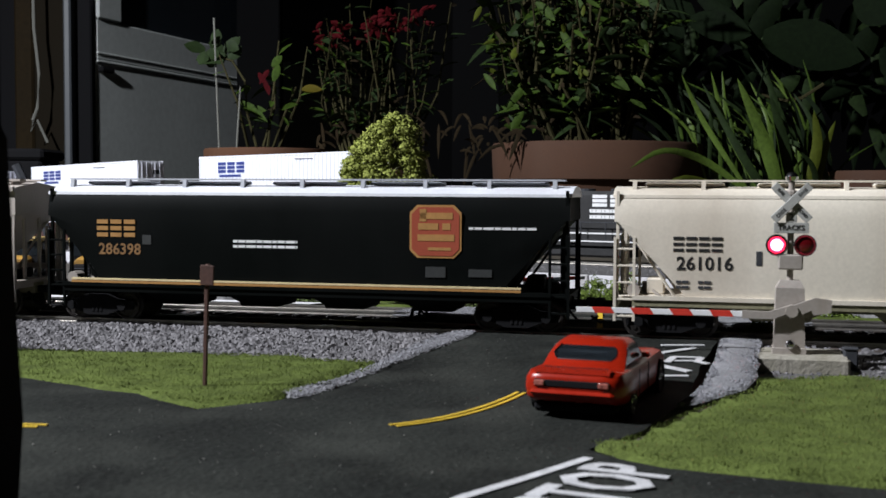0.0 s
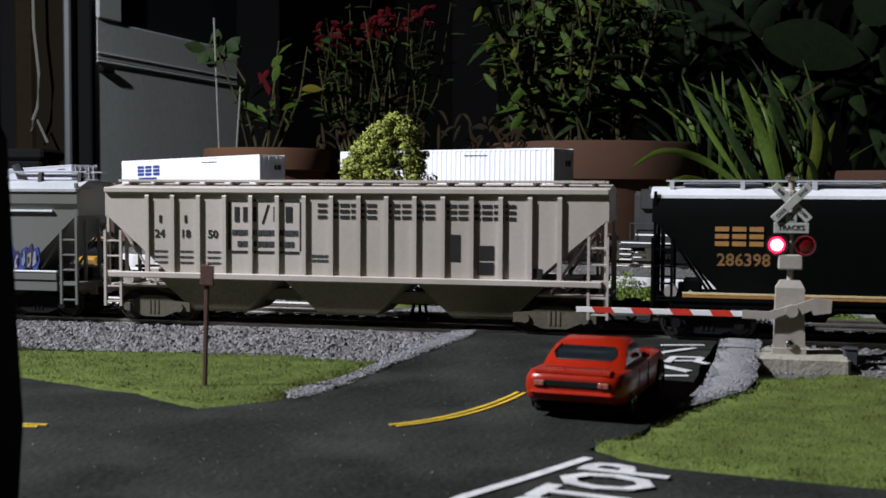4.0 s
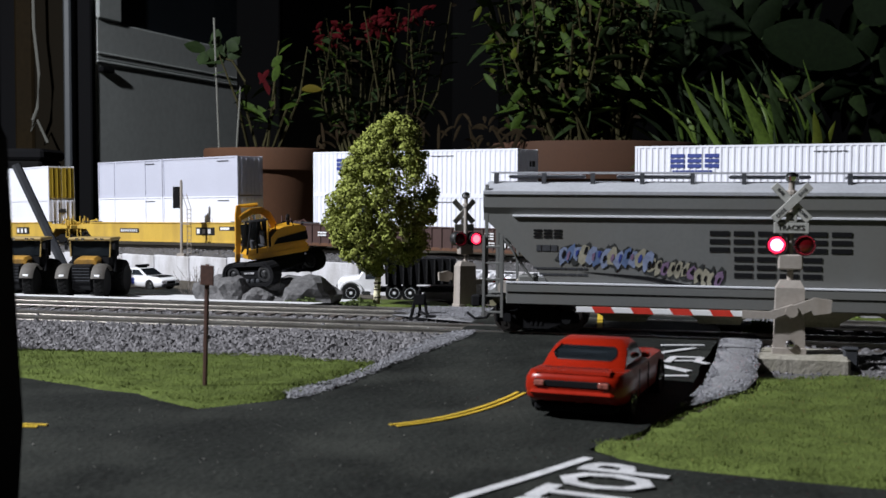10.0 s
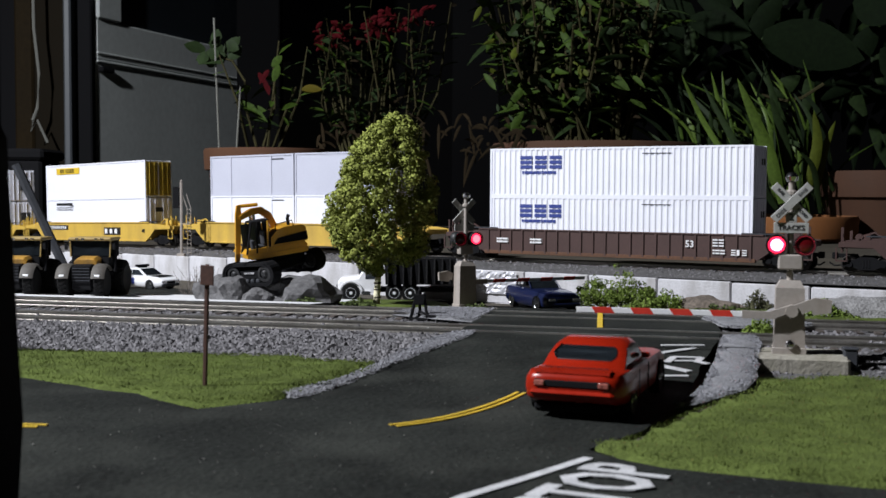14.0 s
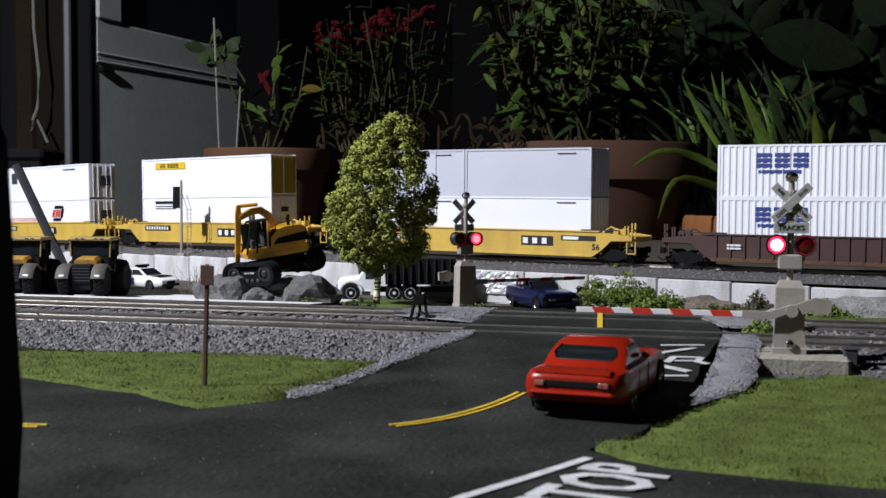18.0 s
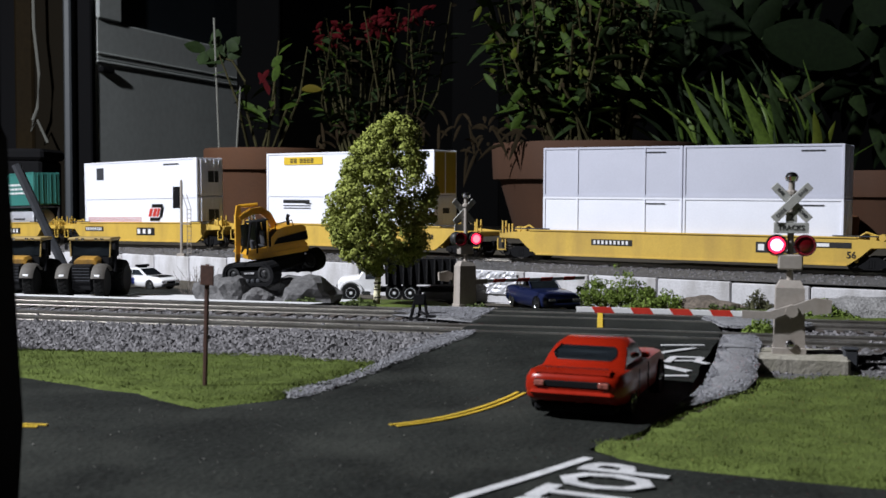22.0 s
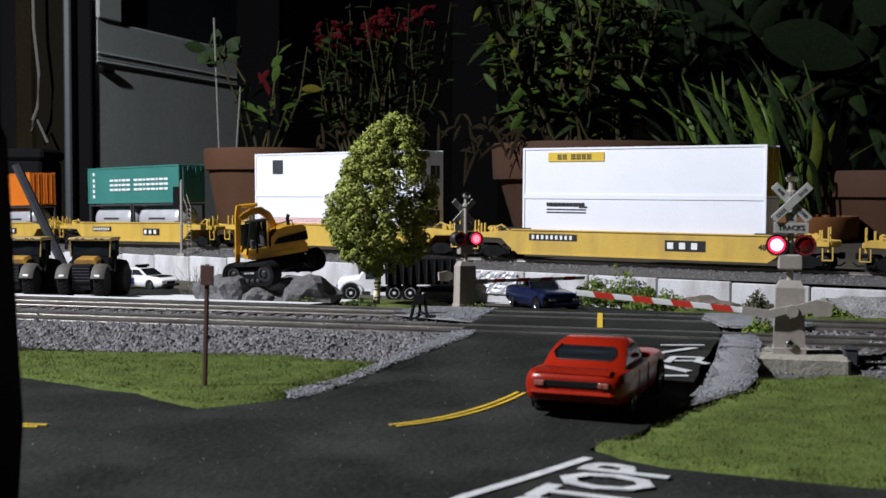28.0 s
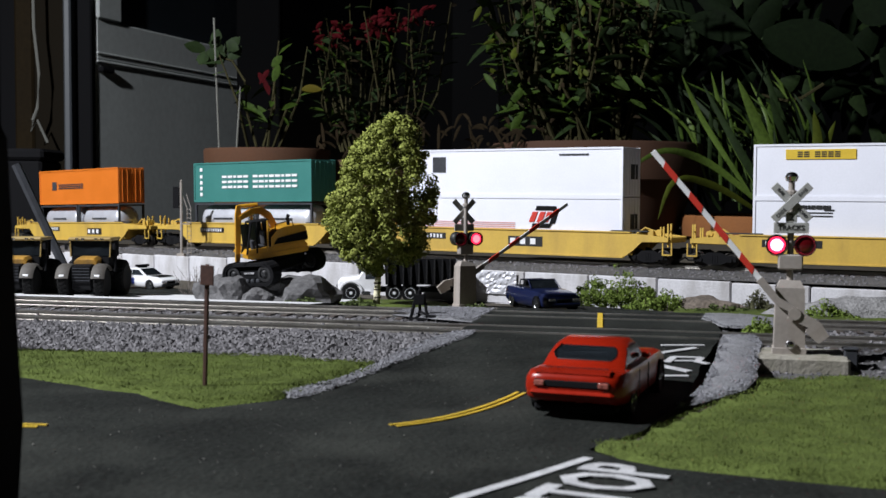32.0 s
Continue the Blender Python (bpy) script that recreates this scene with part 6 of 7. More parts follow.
    part("cab_back", G().box(4.0, 4.2, 17, 4.8, 13.0, 30.6, 0.2), SOFTBLACK, cb)
    part("seat", G().box(6, 6, 17, 10.5, 11, 19.5, 0.8).box(5.4, 6, 19, 7.4, 11, 26.5, 0.8), DARKGREY, cb, "grey seat")
    part("console", G().box(11.5, 9.5, 17, 13.5, 12.4, 22.5, 0.5).cyl((12.5, 7, 17), (12.0, 7, 23), 0.35, 6), DARKGREY, cb)
    part("side_glass", G().box(5.2, 3.9, 17.4, 15.6, 4.2, 30.0), GLASS, cb, "dark inner glass")
    for x0, x1, y in ((6, 4.2, 3.8), (6, 4.2, 13.4), (16.5, 12.4, 3.8), (16.5, 12.4, 13.4), (11.5, 9.5, 13.4)):
        part("cab_post", G().cyl((x0, y, 16), (x1, y, 31.0), 0.5, 6), YELLOW if x0 == 6 else SOFTBLACK, cb)
    part("cab_roof", G().box(3.2, 3.6, 30.6, 13.0, 13.4, 31.6, 0.5), SOFTBLACK, cb, "dark cab roof")
    path = [(-3, 18), (-1.8, 27), (0.2, 32.5), (3.5, 35.4), (8, 35.4), (14.6, 33.0)]
    rings = []
    for i, (x, z) in enumerate(path):
        h = (1.6, 1.7, 1.8, 1.75, 1.5, 1.1)[i]
        p0, p1 = path[max(i - 1, 0)], path[min(i + 1, 5)]
        a = math.atan2(p1[1] - p0[1], p1[0] - p0[0])
        dx, dz = -math.sin(a) * h, math.cos(a) * h
        rings.append([(x - dx, -2.0, z - dz), (x - dx, 1.8, z - dz), (x + dx, 1.8, z + dz), (x + dx, -2.0, z + dz)])
    bo = part("boom", G().loft(rings), YELLOW, e, "bent yellow boom")
    for y in (-3.4, 3.0):
        part("boom_cylinder", G().cyl((9, y, 17), (8, y, 34), 0.8, 8), CHROME, bo)
    stt = part("stick", G().loft([[(q - w, -1.0, z), (q + w, -1.0, z), (q + w, 1.0, z), (q - w, 1.0, z)] for q, w, z in ((14.1, 0.9, 39.4), (14.8, 1.5, 35), (18.4, 1.1, 12))]), YELLOW, e, "upright yellow stick")
    part("stick_cylinder", G().cyl((4.5, 0, 38.4), (14.0, 0, 38.8), 0.9, 8), YELLOW, stt)
    part("bucket", G().prism([(16.5, 11), (21.0, 11), (20.5, 7), (17.5, 4.0), (13.5, 5), (14.5, 8)], -4.5, 4.5, "y"), SOFTBLACK, e, "dark bucket")


excavator()


def rock(name, m, sx, sy, sz, seed, label, mat=ROCK):
    bm = bmesh.new()
    bmesh.ops.create_icosphere(bm, subdivisions=3, radius=1)
    for v in bm.verts:
        d = v.co.normalized()
        q = d * 1.6 + Vector((seed * 3.1, seed, 0))
        k = 1 + 0.34 * noise.noise(q) + 0.16 * noise.noise(q * 2.7) + 0.06 * noise.noise(q * 6)
        # flattened facets
        f = max(d.dot(Vector((math.cos(a), math.sin(a), 0.4)).normalized()) for a in (seed, seed + 2.1, seed + 4.2))
        k *= min(1.0, 0.86 / max(f, 0.3))
        v.co = Vector((d.x * k * sx, d.y * k * sy, max(d.z * k * sz, -0.3 * sz))) * K
    me = bpy.data.meshes.new(name)
    bm.to_mesh(me)
    bm.free()
    me.materials.append(mat)
    ob = new(name, me)
    ob.matrix_basis = m
    return tagged(ob, label, "rock", "rocks under the excavator")


rock("rock", P(-103, 562, -1.6, 0, 0, 20), 13, 12, 10.5, 1.3, "rounded grey rock beside the track")
rock("rock", P(-80, 571, -1.4, 0, 0, 10), 29, 15, 10.2, 2.2, "broad grey rock that carries the excavator")
rock("rock", P(-67, 564, -2.4, 0, 0, 10), 17, 12, 12.5, 3.7, "dark angular grey rock")
rock("rock", P(-90, 556, -0.4, 0, 0, 10), 8, 6, 4.5, 5.1, "small grey rock beside the track")
rock("rock", P(-112, 590, -3, 0, 0, 10), 14, 12, 11, 6.1, "grey rock behind the others")


def foliage(name, lumps, per, size, seed, mat, parent, label=""):
    """Many small leaf flakes round each lump; they are shaded softly, like foam."""
    rng = random.Random(seed)
    vs, fs, ns = [], [], []
    for c, r in lumps:
        for _ in range(per):
            d = Vector((rng.gauss(0, 1), rng.gauss(0, 1), rng.gauss(0, 1))).normalized()
            p = c + d * r * rng.uniform(0.84, 1.08)
            n = (d + Vector((rng.gauss(0, 0.55), rng.gauss(0, 0.55), rng.gauss(0, 0.55)))).normalized()
            u = n.orthogonal().normalized()
            u = (u * math.cos(per + _) + n.cross(u) * math.sin(per + _)).normalized()
            w = n.cross(u)
            q = size * rng.uniform(0.55, 1.35)
            o = len(vs)
            for e in (p + u * q, p + w * q * 0.6, p - u * q * 0.8, p - w * q * 0.6):
                vs.append((e.x * K, e.y * K, e.z * K))
            fs.append((o, o + 1, o + 2, o + 3))
            ns += [(d * 0.85 + n * 0.3).normalized()] * 4
    me = bpy.data.meshes.new(name)
    me.from_pydata(vs, [], fs)
    me.polygons.foreach_set("use_smooth", [True] * len(fs))
    me.normals_split_custom_set(ns)
    me.materials.append(mat)
    ob = new(name, me)
    ob.parent = parent
    return tagged(ob, label, kind="stuff")


def scale_tree():
    x, y = -32.9, 602.0
    zb = ground_z(x, y) - 1.0
    t = thing("model_tree", P(x, y, zb), "model tree with pale yellow-green foam foliage and a pale trunk", "tree")
    tr = part("trunk", G().tube([(-1.6, -1, -1), (-1.4, -1, 6), (-0.8, -0.8, 16), (0.4, 0, 28), (2.0, 0, 46), (5.0, 0, 78)], 2.1, 9, 0.8), TRUNK, t, "pale birch-like trunk with dark bands", smooth=True)
    for z, k in ((5.2, 0.8), (9.4, 0.5), (12.6, 0.9), (16.0, 0.6), (20.5, 0.8)):
        part("bark_band", G().lathe([(1.9, z), (2.16 - z * 0.015, z + 0.1), (2.16 - z * 0.015, z + k), (1.9, z + k + 0.1)], (-1.3 + z * 0.02, -0.95, 0), 9), BARK, tr)
    rng = random.Random(5)
    for i in range(16):
        a, z = rng.uniform(0, 6.28), 28 + i * 3.6
        r = 21 - abs(i - 5) * 1.2
        part("limb", G().tube([(1.2, 0, z), (1.2 + r * 0.5 * math.cos(a), r * 0.4 * math.sin(a), z + 4), (1.2 + r * math.cos(a), r * 0.8 * math.sin(a), z + 7)], 0.7, 5, 0.25), TRUNK, t)
    zs = [v - zb for v in (10, 18.8, 27.6, 36.4, 51, 65.8, 77.6, 86.4, 91.4)]
    xl = (-8, -21, -28.5, -31, -27, -21.7, -13.2, -2.6, 7)
    xr = (8, 25, 30, 32.0, 32.0, 29, 24, 19.4, 9)
    lumps = []
    while len(lumps) < 640:
        z = rng.uniform(zs[0], zs[-1])
        a, b = float(np.interp(z, zs, xl)), float(np.interp(z, zs, xr))
        c, h = (a + b) / 2, (b - a) / 2
        if rng.random() > h / 30:
            continue
        r = rng.uniform(2.2, 4.6) * min(1.0, 0.45 + h / 30)
        ang = rng.uniform(0, 6.28)
        k = rng.uniform(0.35, 1.0) ** 0.45
        px, py = math.cos(ang) * k, math.sin(ang) * k
        if noise.noise((px * 2.6, py * 2.6, z * 0.075 + 4)) < (0.0 if px > 0.15 else -0.40):
            continue
        lumps.append((Vector((c + px * max(1, h - r * 0.8), py * max(1, h - r * 0.8) * 0.9, z)), r))
    foliage("crown", lumps, 90, 0.86, 11, TREELEAF, t, "clumped yellow-green crown with gaps")


DRYBUSH = paint("dry_bush_foam", (0.10, 0.10, 0.05), 0.95, var=0.5, scale=150, bump=0.8)
LIMEBUSH = paint("lime_foam", (0.065, 0.09, 0.02), 0.95, var=0.5, scale=150, bump=0.8)
scale_tree()


def bush(x, y, w, d, h, n, seed, mat, label, z=None):
    zb = ground_z(x, y) - 1.0 if z is None else z
    b = thing("bush", P(x, y, zb), label, "bush", "roadside bushes")
    rng = random.Random(seed)
    lumps = []
    while len(lumps) < n:
        px, py = rng.uniform(-1, 1), rng.uniform(-1, 1)
        top = h * (1 - px * px * 0.75) * (1 - py * py * 0.6) * (0.80 + 0.75 * noise.noise((px * w * 0.12 + seed, py * 2.0, 0)))
        if top > 0.5:
            r = rng.uniform(1.3, 2.6) * min(1.0, 0.5 + h / 30)
            lumps.append((Vector((px * w, py * d, max(0.3, rng.uniform(0.1, 1) ** 0.6 * top - r * 0.5))), r))
    foliage("foliage", lumps, 46, 0.62, seed, mat, b)
    for i in range(6):
        a, q = rng.uniform(-w * 0.6, w * 0.6), rng.uniform(-d * 0.6, d * 0.6)
        part("stem", G().tube([(a, q, -0.5), (a * 1.1, q * 1.1, h * 0.5)], 0.4, 5), STEM, b)


bush(93, 632, 27, 14, 22, 330, 31, BUSH, "low dense green bush beside the road")
bush(114, 616, 16, 11, 14, 150, 32, BUSH, "low dense green bush beside the road")
bush(70, 640, 13, 8, 8, 80, 33, BUSH, "low green bush beside the road")
bush(169, 618, 9, 7, 14, 70, 34, DRYBUSH, "dry olive bush by the wall")
bush(110, 402, 5.5, 5, 8, 60, 35, BUSH, "small green bush beside the gravel", 1.0)
bush(184, 548, 13, 8, 11, 100, 36, BUSH, "small green bush below the wall")
bush(238, 560, 18, 8, 8, 90, 39, BUSH, "small green bush below the wall")
bush(16, 540, 6, 4, 4, 40, 37, LIMEBUSH, "small light green tuft at the signal")
bush(-42, 560, 9, 5, 5, 60, 38, LIMEBUSH, "small light green tuft at the tree")
bush(-66, 548, 9, 4, 4, 40, 41, LIMEBUSH, "small light green tuft at the rocks")
bush(140, 584, 20, 8, 5, 90, 42, LIMEBUSH, "patch of low light green growth")
sheet("turf", [(-60, 566), (-20, 556), (2, 566), (8, 600), (-2, 640), (-40, 650), (-58, 620)], ground_z, 0.9, GRASS, "olive turf round the foot of the tree", "grass", step=6, wobble=2.0, edge=1.4)
sheet("turf", [(112, 560), (150, 540), (230, 520), (300, 520), (300, 560), (220, 590), (150, 606), (118, 592)], ground_z, 1.0, GRASS, "olive turf below the retaining wall", "grass", step=7, wobble=2.5, edge=1.4)
rock("stony_bank", P(204, 556, -8, 0, 0, -12), 46, 14, 10, 7.7, "grey stony bank beside the wall", SCREE)
rock("earth_bank", P(139, 612, -11, 0, 0, -20), 19, 10, 7.5, 9.3, "brown earthy lump by the wall", BANK)

# ---- road markings ----
def strip(name, pts, w, mat, label, lift=0.35, parent=None):
    rings = []
    n = len(pts)
    for i, (x, y) in enumerate(pts):
        a, b = Vector(pts[max(i - 1, 0)]), Vector(pts[min(i + 1, n - 1)])
        d = (b - a).normalized()
        px, py = -d.y * w / 2, d.x * w / 2
        z = road_z(x, y) + lift
        rings.append([(x - px, y - py, z), (x + px, y + py, z), (x + px, y + py, z - 0.25), (x - px, y - py, z - 0.25)])
    return solid(name, G().loft(rings), mat, label, "road marking", kind="structure")


def curve_pts(p0, p1, p2, n=14):
    return [tuple((1 - t) ** 2 * Vector(p0) + 2 * t * (1 - t) * Vector(p1) + t * t * Vector(p2)) for t in [i / n for i in range(n + 1)]]


mid = curve_pts((-11.5, 253.5), (6, 262), (19.5, 296))
strip("centre_line", mid, 0.9, ROADYELLOW, "yellow centre line of the branch road")
strip("centre_line", [(x + 1.6, y - 1.3) for x, y in mid], 0.9, ROADYELLOW, "yellow centre line of the branch road")
strip("centre_line", curve_pts((55.4, 406), (58.6, 430), (62.0, 454), 6), 2.0, ROADYELLOW, "short yellow centre line on the crossing", 0.6)
strip("centre_line", [(-150, 259), (-110, 255), (-86.5, 251.5)], 1.0, ROADYELLOW, "yellow centre line of the cross road")
strip("centre_line", [(-150, 256.6), (-110, 252.6), (-88, 249.4)], 1.0, ROADYELLOW, "yellow centre line of the cross road")
strip("stop_bar", [(-3, 183), (3.7, 193.5), (16, 207.5), (28.5, 222.5)], 2.2, ROADWHITE, "white stop bar at the junction")
tx = text("STOP", 11.5, 0.1)
tx.v = [(x, z * 2.05, -y + 0.3) for x, y, z in tx.v]
ca, sa, cu, su = 1.28 * math.cos(radians(59)), 1.28 * math.sin(radians(59)), math.cos(radians(155)), math.sin(radians(155))
tx.v = [(28.1 + x * ca + y * cu, 199.6 + x * sa + y * su, z + 0.15) for x, y, z in tx.v]
solid("road_word", tx, ROADWHITE, "worn white road word STOP", "road marking", kind="structure")
for a, b, w in (((68.7, 362), (82.3, 362), 1.7), ((66.3, 349), (78.5, 357), 2.1), ((65.6, 336), (69, 343), 1.8), ((69, 343), (76.8, 341.5), 1.6), ((76.8, 341.5), (74.2, 335.5), 1.6), ((74.4, 337), (68, 337.5), 1.4), ((74, 337), (77, 333), 1.4), ((62.8, 331.5), (69.5, 323.5), 2.3), ((58.5, 318.5), (68, 318), 1.7)):
    strip("crossing_letter_stroke", [a, b], w * 1.3, ROADWHITE, "white stroke of the railway crossing mark", 0.45)

# ---- small trackside things ----
sp = thing("sign_post", P(-62, 300, -0.4, 1, 2.2, -14), "rusty brown sign post seen from its back", "sign")
part("post", G().box(-0.5, -0.5, -1, 0.5, 0.5, 33.0, 0.12), RUST, sp)
part("sign_plate", G().box(-1.6, -1.0, 27.6, 2.2, -0.55, 32.8, 0.15), RUST, sp, "small dark rusty plate")
ss = thing("switch_stand", P(-8.8, 447, 1.6, 0, 0, -13), "black switch stand between the tracks", "switch stand")
part("base", G().box(-5, -2.5, 0, 5, 2.5, 0.9, 0.2), SOFTBLACK, ss)
for sx in (-1, 1):
    part("leg", G().tube([(sx * 4.2, -1.5, 0.6), (sx * 2.4, 0, 6.5)], 0.75, 6), SOFTBLACK, ss)
part("leg", G().tube([(-0.6, 1.5, 0.6), (0, 0, 6.5)], 0.7, 6), SOFTBLACK, ss)
part("head", G().loft([[(-2.2, -1.3, 5.2), (2.2, -1.3, 5.2), (2.2, 1.3, 5.2), (-2.2, 1.3, 5.2)], [(-2.6, -1.6, 8.4), (2.6, -1.6, 8.4), (2.6, 1.6, 8.4), (-2.6, 1.6, 8.4)]]), SOFTBLACK, ss)
part("lamp", G().lathe([(0.9, 8), (1.1, 9.6), (0.4, 10.4)], (0, 0, 0), 8), SOFTBLACK, ss)
ss.scale = (0.8, 1.0, 1.2)
part("lever", G().tube([(0, -1, 3), (6, -3, 1.6), (9, -3.4, 1.4)], 0.5, 5), SOFTBLACK, ss)

x, y, th = rear(-252, -26)
rs = thing("railway_signal", P(x, y, -2.2 + rear_z(-252), 0, 0, -10), "slim grey railway signal with a black head and ladder", "signal")
part("mast", G().cyl((0, 0, 0), (0, 0, 62), 1.25, 8), SILVER, rs, "grey mast")
part("base", G().box(-3.4, -3, -0.5, 3.4, 3, 2.2, 0.4), SILVER, rs)
part("signal_head", G().loft([[(-4.2 + a, -1.6, z) for a in (-2.6, 2.6)] + [(-4.2 + a, 1.2, z) for a in (2.6, -2.6)] for z in (40, 42, 55, 58)]), SOFTBLACK, rs, "black signal head")
part("finial", G().lathe([(0.8, 62), (1.2, 63), (0.2, 64)], (0, 0, 0), 8), SILVER, rs)
g = G()
for q in (4.8, 8.2):
    g.tube([(q, 0.6, 0), (q, 0.6, 40), (q - 4.0, 0.6, 52)], 0.35, 5)
for i in range(11):
    g.cyl((4.8, 0.6, 3 + i * 3.6), (8.2, 0.6, 3 + i * 3.6), 0.28, 4)
part("ladder", g, SILVER, rs, "thin access ladder")
part("platform", G().box(0, -2.4, 26.5, 8, 2.4, 27.2), SILVER, rs)

# Small block added at the dark spot right of the signal base.
rb = thing("dark_block", P(121.5, 343, 0.6, 0, 0, -13), "small dark block beside the signal base", "box")
part("body", G().box(-2.0, -2.0, -1.5, 2.0, 2.0, 4.6, 0.4), DARKGREY, rb)
part("lid", G().box(-2.3, -2.3, 4.6, 2.3, 2.3, 5.3, 0.3), DARKGREY, rb)
for x, y, z, r, q in ((-5.4, 409, 2.2, 2.4, 3), (-9.8, 407, 2.0, 1.5, 4), (-66, 392, -0.2, 1.6, 6)):
    ps = G()
    rng = random.Random(q)
    stone(ps, 0, 0, 0, rng, r)
    solid("paper_scrap", ps, WHITE, "small white scrap lying on the ballast", "scrap", "scraps on the ballast", m=P(x, y, z))
dw = thing("dry_weed", P(-158, 741, -21.0), "dry grey twiggy weed in front of the wall", "weed")
rng = random.Random(71)
for i in range(40):
    a, h = rng.uniform(-10, 10), rng.uniform(12, 25)
    b, c = a + rng.uniform(-7, 7), rng.uniform(-3, 3)
    part("twig", G().tube([(a * 0.4, 0, 0), ((a + b) / 2 + rng.uniform(-2, 2), c, h * 0.55), (b + rng.uniform(-3, 3), c * 1.4, h)], 0.2, 4, 0.1), DRYTWIG, dw)

bp = thing("black_stand", P(-83.2, 180, 0), "matt black upright stand beside the road", "stand")
part("column", G().loft([[(-12, -8, z), (w, -8, z), (w, 8, z), (-12, 8, z)] for z, w in ((0, 13.6), (14, 14.6), (30, 13.8), (60, 12.6), (62, 11.6))]), SOFTBLACK, bp)
part("foot", G().box(-18, -12, -0.5, 12, 12, 3, 0.8), SOFTBLACK, bp)

bx = thing("loader_boom", P(-257, 812, -23.5), "dark grey leaning boom of a loader", "loader")
part("boom", G().tube([(0, 0, 1), (-20, 0, 44), (-42, 0, 92)], 3.2, 6), DARKGREY, bx)
part("base_frame", G().box(-9, -9, 0, 9, 9, 5, 1), SOFTBLACK, bx)

rings = []
for i in range(25):
    ss_ = -330 + i * 11.0
    ring = []
    for v in (87, 110, 130, 160, 190, 220, 250, 285 - 110 * smooth(-150, -90, ss_)):
        x, y = front(ss_, v)
        ring.append((x, y, ground_z(x, y) + 0.5))
    rings.append(ring)
sl = G().loft(rings, caps=False, closed=False)
solid("concrete_apron", sl, APRON, "pale concrete apron behind the second track", "pavement", kind="structure")

# a crumpled pale sheet that hangs on the wall near the road
rings = []
for i in range(31):
    q = 34 + i * 1.5
    ring = []
    for k in range(11):
        d = 1.1 * noise.noise((q * 0.35, k * 0.9, 2.0)) + 0.6 * noise.noise((q * 0.9, k * 1.7, 5.0))
        x, y, th = rear(q, -31.6 + d)
        ring.append((x, y, -17.5 + 1.5 * k + 0.5 * noise.noise((q * 0.2, 9.0, 0.0)) * (k == 10)))
    rings.append(ring)
part("hanging_sheet", G().loft(rings, caps=False, closed=False), FOIL, wall, "crumpled shiny pale sheet")

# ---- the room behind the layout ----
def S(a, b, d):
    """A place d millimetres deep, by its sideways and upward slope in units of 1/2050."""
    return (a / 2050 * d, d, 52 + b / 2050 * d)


solid("floor", G().box(-3200, -1600, -960, 3200, 3600, -900), FLOOR, "dark wooden floor of the room", "floor", kind="structure")
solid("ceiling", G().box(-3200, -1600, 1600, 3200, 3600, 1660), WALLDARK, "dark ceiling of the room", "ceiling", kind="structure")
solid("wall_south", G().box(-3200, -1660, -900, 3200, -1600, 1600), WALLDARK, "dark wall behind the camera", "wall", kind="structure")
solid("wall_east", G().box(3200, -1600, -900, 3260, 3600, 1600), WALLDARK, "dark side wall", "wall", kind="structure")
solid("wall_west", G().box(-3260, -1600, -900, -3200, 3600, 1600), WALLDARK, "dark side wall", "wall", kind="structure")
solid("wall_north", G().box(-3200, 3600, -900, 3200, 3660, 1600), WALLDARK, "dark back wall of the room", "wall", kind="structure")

# the wood-panelled end wall on the far left, its frame post and the grey door that slants away behind it
PW = 2200.0
wl = thing("wall_panelling", Matrix(), "varnished brown wood panelling", "wall panel", kind="structure")
for i, (a, b) in enumerate(((-2600, -1500), (-1495, -1070), (-1066, -861), (-851, -815), (-811, -775))):
    part("plank", G().box(a, PW + (30 if i == 3 else 0), -900, b, PW + 40, 1600, 4), PANELBROWN if i != 3 else SOFTBLACK, wl)
cd = thing("hanging_cord", Matrix(), "pale cord hanging in front of the panelling", "cord")
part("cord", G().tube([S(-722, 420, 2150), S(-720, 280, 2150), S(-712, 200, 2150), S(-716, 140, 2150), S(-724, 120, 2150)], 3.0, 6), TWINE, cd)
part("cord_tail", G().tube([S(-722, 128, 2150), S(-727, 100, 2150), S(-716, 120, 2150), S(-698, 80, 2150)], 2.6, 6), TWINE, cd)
fp = thing("door_post", Matrix(), "dark door post with a pale bright edge", "door frame", kind="structure")
part("pale_edge", G().box(-712, PW - 20, -900, -698, PW + 60, 1600, 3), FRAMEGREY, fp, "pale narrow edge")
part("casing", G().box(-775, PW + 2, -900, -712, PW + 60, 1600, 3), SHADEBLUE, fp)
part("post", G().box(-698, PW + 10, -900, -668, PW + 60, 1600, 3), SOFTBLACK, fp)
dr = thing("door_1", P(-676, 2235, -900, 0, 0, 70.7), "grey panelled door with a dark glass upper pane", "door", kind="structure")
part("lower_panel", G().box(0, -10, 0, 1500, 10, 1196, 3), DOORGREY, dr, "plain grey lower panel")
part("rail_moulding", G().box(0, -15, 1193, 1500, 6, 1199, 2).box(0, -16, 1209, 1500, 6, 1214, 2), DOORGREY, dr, "moulding across the door")
part("middle_rail", G().box(0, -13, 1198, 1500, 14, 1277, 3), DOORGREY, dr)
part("stile", G().box(0, -18, 1277, 75, 14, 2500, 3), DOORGREY, dr)
part("glass_pane", G().box(75, 0, 1277, 1500, 6, 2500), GLASS, dr, "dark glass pane")
part("latch", G().box(6, -22, 1176, 46, -8, 1186, 2), SOFTBLACK, dr, "dark latch")
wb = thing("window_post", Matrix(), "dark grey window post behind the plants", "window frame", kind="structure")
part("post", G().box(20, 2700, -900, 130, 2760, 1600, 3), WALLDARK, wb)
